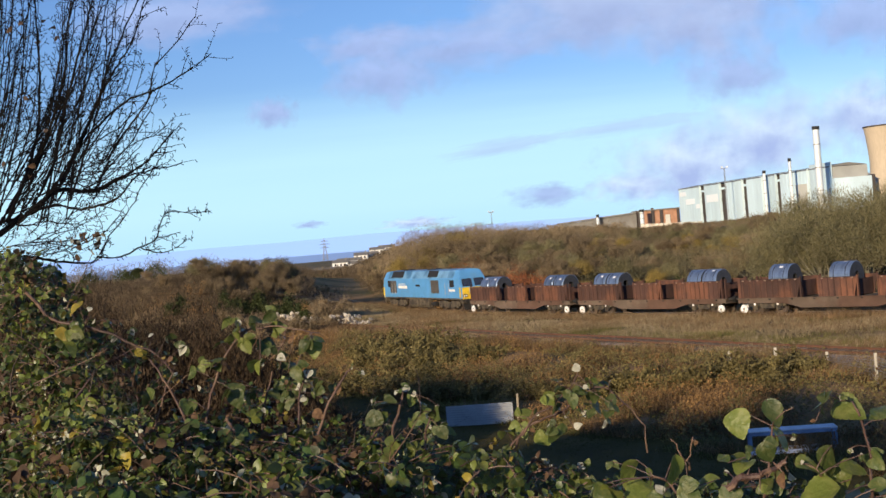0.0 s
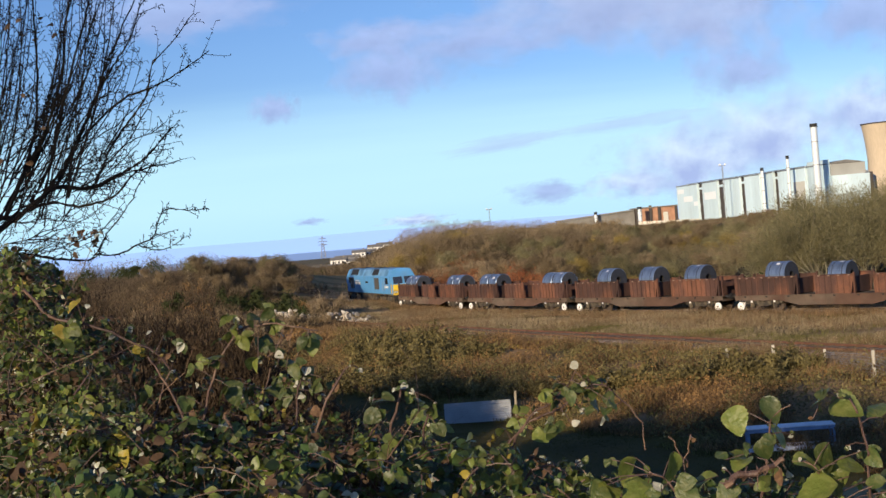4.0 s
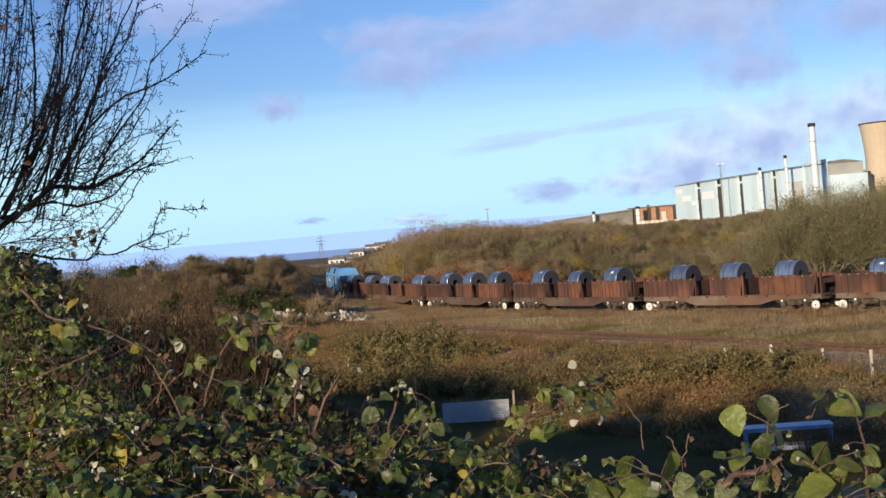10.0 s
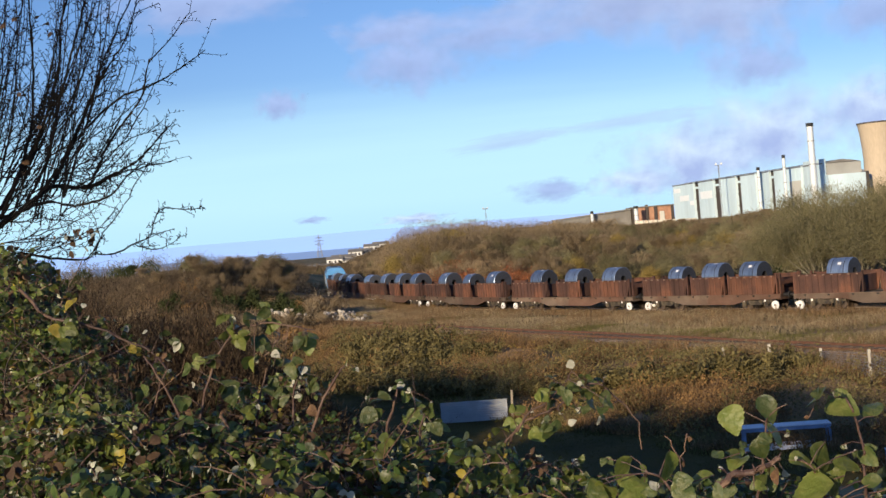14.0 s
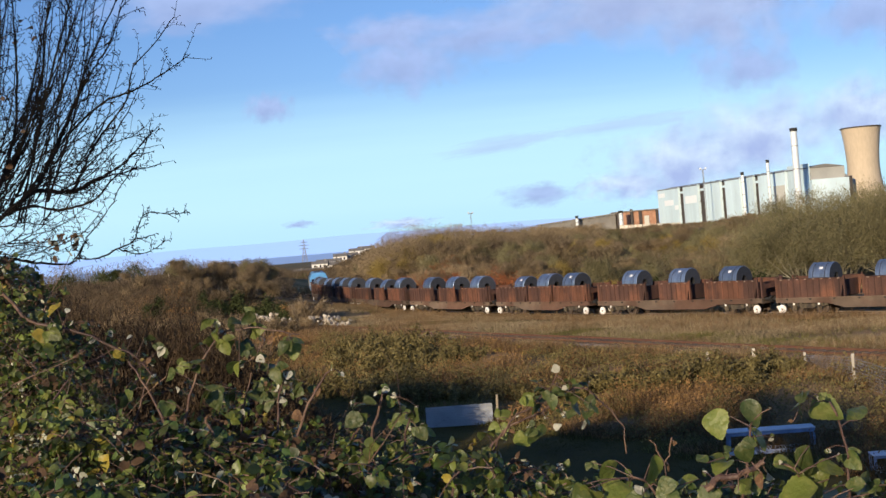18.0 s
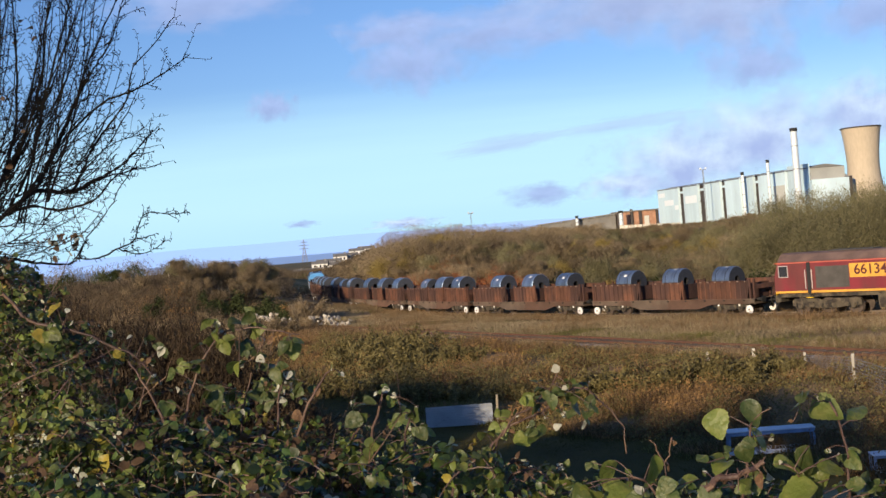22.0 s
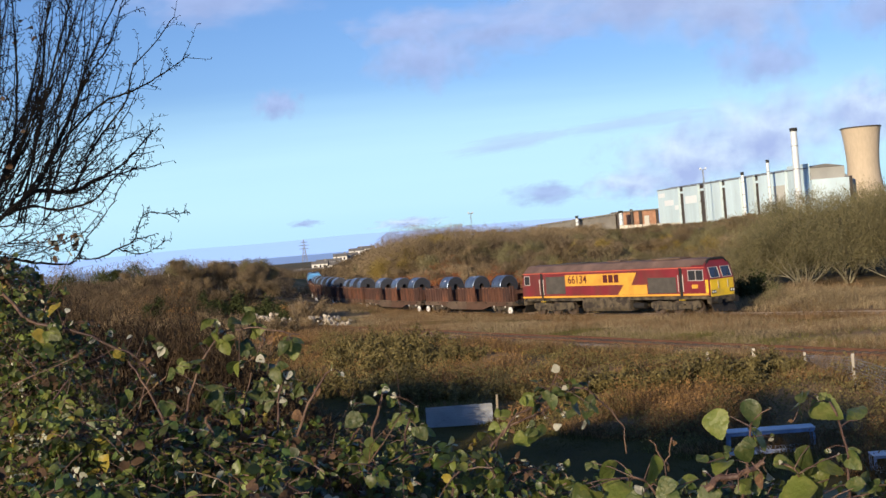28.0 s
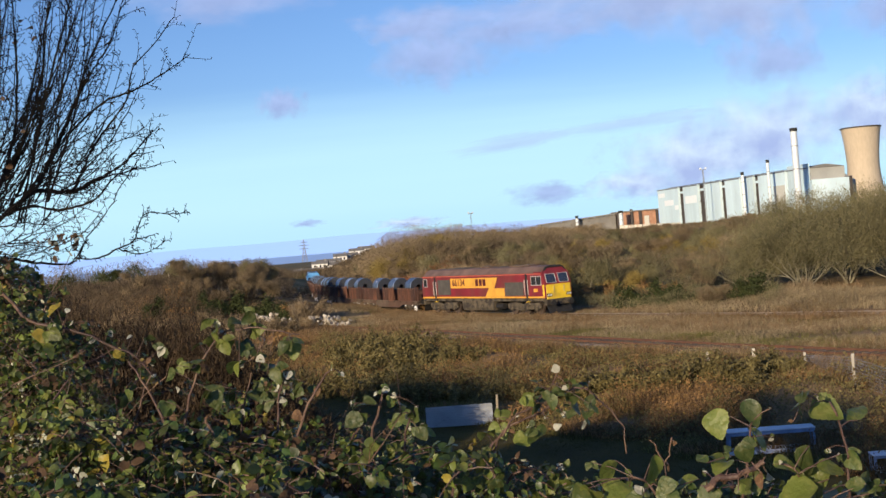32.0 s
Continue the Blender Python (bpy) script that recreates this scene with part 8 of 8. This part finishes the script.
BOUGHS = (
    (((-1.756, 4.60, 7.032), (-1.575, 4.46, 7.103), (-1.482, 4.38, 7.145), (-1.433, 4.47, 7.193), (-1.361, 4.61, 7.188), (-1.255, 4.58, 7.220), (-1.118, 4.44, 7.258), (-1.040, 4.38, 7.308), (-1.016, 4.50, 7.370)), 0.0170, 0.0030, 1),
    (((-1.329, 4.50, 7.179), (-1.201, 4.38, 7.202), (-1.152, 4.44, 7.225), (-1.115, 4.58, 7.244), (-1.018, 4.60, 7.262)), 0.0050, 0.0020, 1),
    (((-1.309, 4.40, 7.179), (-1.284, 4.41, 7.188), (-1.282, 4.56, 7.279), (-1.281, 4.62, 7.320), (-1.190, 4.51, 7.389), (-1.068, 4.39, 7.478), (-1.047, 4.43, 7.593), (-1.004, 4.58, 7.694), (-0.920, 4.61, 7.801)), 0.0075, 0.0020, 1),
    (((-1.465, 4.39, 7.164), (-1.446, 4.52, 7.214), (-1.411, 4.62, 7.329), (-1.323, 4.54, 7.395), (-1.154, 4.40, 7.477), (-1.033, 4.41, 7.520), (-0.958, 4.55, 7.591), (-0.875, 4.62, 7.661)), 0.0090, 0.0020, 1),
    (((-1.707, 4.49, 7.090), (-1.627, 4.61, 7.116), (-1.496, 4.57, 7.146), (-1.340, 4.43, 7.115), (-1.207, 4.39, 7.143), (-1.169, 4.51, 7.219), (-1.132, 4.62, 7.264)), 0.0100, 0.0022, 1),
    (((-1.343, 4.59, 6.934), (-1.315, 4.60, 7.005), (-1.204, 4.46, 7.079), (-1.110, 4.38, 7.180), (-1.060, 4.48, 7.282), (-1.053, 4.61, 7.372), (-1.029, 4.58, 7.434)), 0.0035, 0.0012, 0),
    (((-1.362, 4.61, 7.177), (-1.316, 4.49, 7.108), (-1.271, 4.38, 7.052), (-1.275, 4.44, 6.996)), 0.0022, 0.0015, 0),
    (((-1.339, 4.53, 6.941), (-1.221, 4.40, 6.933), (-1.147, 4.41, 6.961), (-1.126, 4.56, 6.989), (-1.109, 4.62, 7.066), (-1.048, 4.50, 7.082), (-0.949, 4.39, 7.067), (-0.917, 4.43, 7.067), (-0.931, 4.58, 7.084)), 0.0045, 0.0018, 2),
    (((-1.092, 4.42, 6.987), (-1.049, 4.39, 6.993), (-1.041, 4.52, 7.001)), 0.0030, 0.0016, 2),
    (((-1.139, 4.38, 6.961), (-1.107, 4.49, 6.937), (-1.083, 4.61, 6.944), (-1.016, 4.57, 6.976)), 0.0035, 0.0016, 2),
    (((-1.667, 4.45, 6.944), (-1.634, 4.59, 6.965), (-1.524, 4.60, 6.941), (-1.349, 4.46, 6.919), (-1.294, 4.38, 6.940), (-1.284, 4.48, 6.993)), 0.0080, 0.0030, 2),
    (((-1.523, 4.57, 7.175), (-1.445, 4.61, 7.279), (-1.349, 4.49, 7.354), (-1.238, 4.38, 7.502), (-1.198, 4.44, 7.643), (-1.124, 4.59, 7.873), (-1.079, 4.60, 7.960)), 0.0080, 0.0020, 1),
    (((-1.497, 4.62, 7.189), (-1.392, 4.53, 7.323), (-1.253, 4.40, 7.487), (-1.182, 4.42, 7.608), (-1.159, 4.56, 7.704), (-1.120, 4.62, 7.840), (-1.063, 4.50, 7.917)), 0.0070, 0.0020, 1),
    (((-1.565, 4.56, 7.151), (-1.432, 4.42, 7.287), (-1.369, 4.39, 7.461), (-1.354, 4.53, 7.658), (-1.313, 4.62, 7.857), (-1.261, 4.54, 7.941)), 0.0090, 0.0030, 1),
    (((-1.631, 4.45, 7.093), (-1.537, 4.38, 7.214), (-1.508, 4.49, 7.400), (-1.520, 4.61, 7.621), (-1.499, 4.57, 7.822), (-1.449, 4.42, 7.933)), 0.0100, 0.0030, 1),
    (((-1.644, 4.42, 7.084), (-1.578, 4.57, 7.267), (-1.494, 4.61, 7.441), (-1.387, 4.49, 7.615), (-1.330, 4.38, 7.755), (-1.295, 4.45, 7.925)), 0.0100, 0.0030, 1),
    (((-1.276, 4.54, 7.277), (-1.188, 4.62, 7.353), (-1.090, 4.53, 7.368), (-1.016, 4.39, 7.381)), 0.0030, 0.0014, 1),
)

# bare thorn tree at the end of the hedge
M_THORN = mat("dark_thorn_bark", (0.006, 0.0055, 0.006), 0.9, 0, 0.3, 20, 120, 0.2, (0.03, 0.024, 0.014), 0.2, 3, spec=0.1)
th = thing("thorn_tree", "bare dark hawthorn with fine spiny twigs", "tree", Matrix.Translation((-2.3, 4.7, height(-2.3, 4.7))))
trd = random.Random(8)
HOME = th.matrix_basis.translation


def curve_through(pts, steps, rd, shake):
    """Points along a smooth curve through pts with a zigzag, in the tree's own space."""
    P = [Vector(p) for p in pts]
    P = [P[0] * 2 - P[1]] + P + [P[-1] * 2 - P[-2]]
    res = []
    for k in range(steps + 1):
        f = k / steps * (len(P) - 3)
        i = min(int(f), len(P) - 4)
        t = f - i
        a, b, c, d = P[i:i + 4]
        q = 0.5 * (2 * b + (c - a) * t + (2 * a - 5 * b + 4 * c - d) * t * t + (3 * b - a - 3 * c + d) * t ** 3)
        if 0 < k < steps:
            q = q + Vector((rd.gauss(0, shake), rd.gauss(0, shake * 1.5), rd.gauss(0, shake)))
        res.append(q - HOME)
    return res


def thorny(path, r0, r1, rd, limb, twigs, size=0.12, spurs=0.9, depth=2):
    """Adds a branch with its straight side twigs and short blunt spurs to limb."""
    n = len(path)
    radii = [r0 + (r1 - r0) * k / (n - 1) for k in range(n)]
    limb.append((path, radii, 1))
    for k in range(1, n):
        d = (path[k] - path[k - 1]).normalized()
        side = Vector((rd.gauss(0, 1), rd.gauss(0, 0.6), rd.gauss(0, 1)))
        side = (side - d * side.dot(d)).normalized()
        if depth and k > n * 0.15 and rd.random() < twigs:
            w = (d * 0.8 + side * rd.uniform(0.5, 0.9) + Vector((0.08, 0, 0.1))).normalized()
            length = size * rd.uniform(0.3, 1.1) * (1.15 - 0.5 * k / n)
            m = max(3, int(length / 0.022))
            sub_path = [path[k]]
            for j in range(m):
                w = (w + Vector((rd.gauss(0, 0.08), rd.gauss(0, 0.08), rd.gauss(0.02, 0.08)))).normalized()
                sub_path.append(sub_path[-1] + w * length / m)
            thorny(sub_path, min(radii[k] * 0.7, 0.0017), 0.0008, rd, limb, 0.22, size * 0.5, 0.75, depth - 1)
        if rd.random() < spurs:
            w = (d * 0.4 - side).normalized() * rd.uniform(0.006, 0.018)
            limb.append(([path[k], path[k] + w], [0.0013, 0.0016], 0))


out = []
grow(trd, Vector((0, 0, -0.1)), Vector((0.02, 0, 1)), 2.2, 0.07, 0, out, 0.08, 0.1, 0)
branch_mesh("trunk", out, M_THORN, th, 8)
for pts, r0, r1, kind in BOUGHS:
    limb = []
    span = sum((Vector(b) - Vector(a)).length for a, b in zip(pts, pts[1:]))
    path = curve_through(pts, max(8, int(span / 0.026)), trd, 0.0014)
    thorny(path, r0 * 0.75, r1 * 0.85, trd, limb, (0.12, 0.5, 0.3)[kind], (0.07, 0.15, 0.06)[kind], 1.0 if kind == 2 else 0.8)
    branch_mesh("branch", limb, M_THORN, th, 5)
# upright stems behind and beside the boughs, closer together toward the trunk
for k in range(76):
    y = trd.uniform(4.25, 5.1)
    q = y / 4.5
    f = trd.random() ** 1.2
    x0 = -2.0 + 0.62 * f
    z0 = 7.05 + 0.2 * trd.random()
    x1 = x0 + trd.uniform(0.14, 0.4)
    z1 = (trd.uniform(7.55, 8.1) if f > 0.35 and k % 3 else 8.05)
    bow = trd.uniform(0.0, 0.07)
    pts = ((x0 * q, y, 6.9 + (z0 - 6.9) * q), ((x0 * 0.6 + x1 * 0.4 + bow * 0.6) * q, y, 6.9 + (z0 * 0.65 + z1 * 0.35 - 6.9) * q),
           ((x0 * 0.25 + x1 * 0.75 + bow * 0.5) * q, y, 6.9 + (z0 * 0.3 + z1 * 0.7 - 6.9) * q), (x1 * q, y, 6.9 + (z1 - 6.9) * q))
    span = (Vector(pts[-1]) - Vector(pts[0])).length
    limb = []
    thorny(curve_through(pts, max(8, int(span / 0.035)), trd, 0.0014), trd.uniform(0.002, 0.004), 0.001, trd, limb, 0.5, 0.11, 0.6)
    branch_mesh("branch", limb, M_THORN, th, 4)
# cross twigs low in the crown
for k in range(66):
    y = trd.uniform(4.2, 4.9)
    q = y / 4.5
    low = k < 34
    p = Vector(((-1.75 + (0.35 if low else 0.5) * trd.random()) * q, y, 6.9 + trd.uniform(0.02 if low else 0.25, 0.42 if low else 0.6) * q))
    a = trd.uniform(-10, 60) if low else trd.uniform(28, 72)
    end = p + Vector((math.cos(radians(a)), 0, math.sin(radians(a)))) * trd.uniform(0.15, 0.36 if low else 0.42)
    limb = []
    thorny(curve_through((p, p.lerp(end, 0.5) + Vector((0.01, 0.02, -0.02)), end), 10, trd, 0.003), trd.uniform(0.002, 0.004), 0.0011, trd, limb, 0.5, 0.1, 0.7)
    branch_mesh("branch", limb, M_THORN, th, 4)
for k in range(52):                          # withered leaves that still hang on
    if k < 30:
        p = Vector((trd.uniform(-1.43, -1.27), trd.uniform(4.35, 4.5), trd.gauss(7.0, 0.02)))
        kind = "pbb"[k % 3]
    else:
        p = Vector((trd.uniform(-1.6, -1.36), trd.uniform(4.3, 4.7), trd.uniform(7.72, 7.8) if k < 42 else trd.uniform(7.2, 7.6)))
        kind = "b"
    ob = new("leaf", LEAF_MESH[kind][k % 8])
    ob.parent = th
    ob.matrix_basis = Matrix.Translation(p - HOME) @ leaf_turn(trd) @ Matrix.Scale(trd.uniform(0.016, 0.03), 4)


def motions():
    """All that moves: the train with its coils and wheels, and the drifting clouds."""
    for ob, off, m in TRAIN:
        walk(ob, [(t, vehicle_pose(train_at(t) + off) @ m) for t in range(33)])
    times = [k * 4 / 30 for k in range(241)]
    for ob, x, r in SPINNING:
        walk(ob, [(t, pose(x, 0, r, 0, math.degrees(train_at(t) / r), 0)) for t in times])
    for ob, way in CLOUDS:
        place, turn, _ = ob.matrix_basis.decompose()
        walk(ob, [(t, Matrix.LocRotScale(place + Vector(way) * t, turn, None)) for t in (0, 16, 32)])


motions()
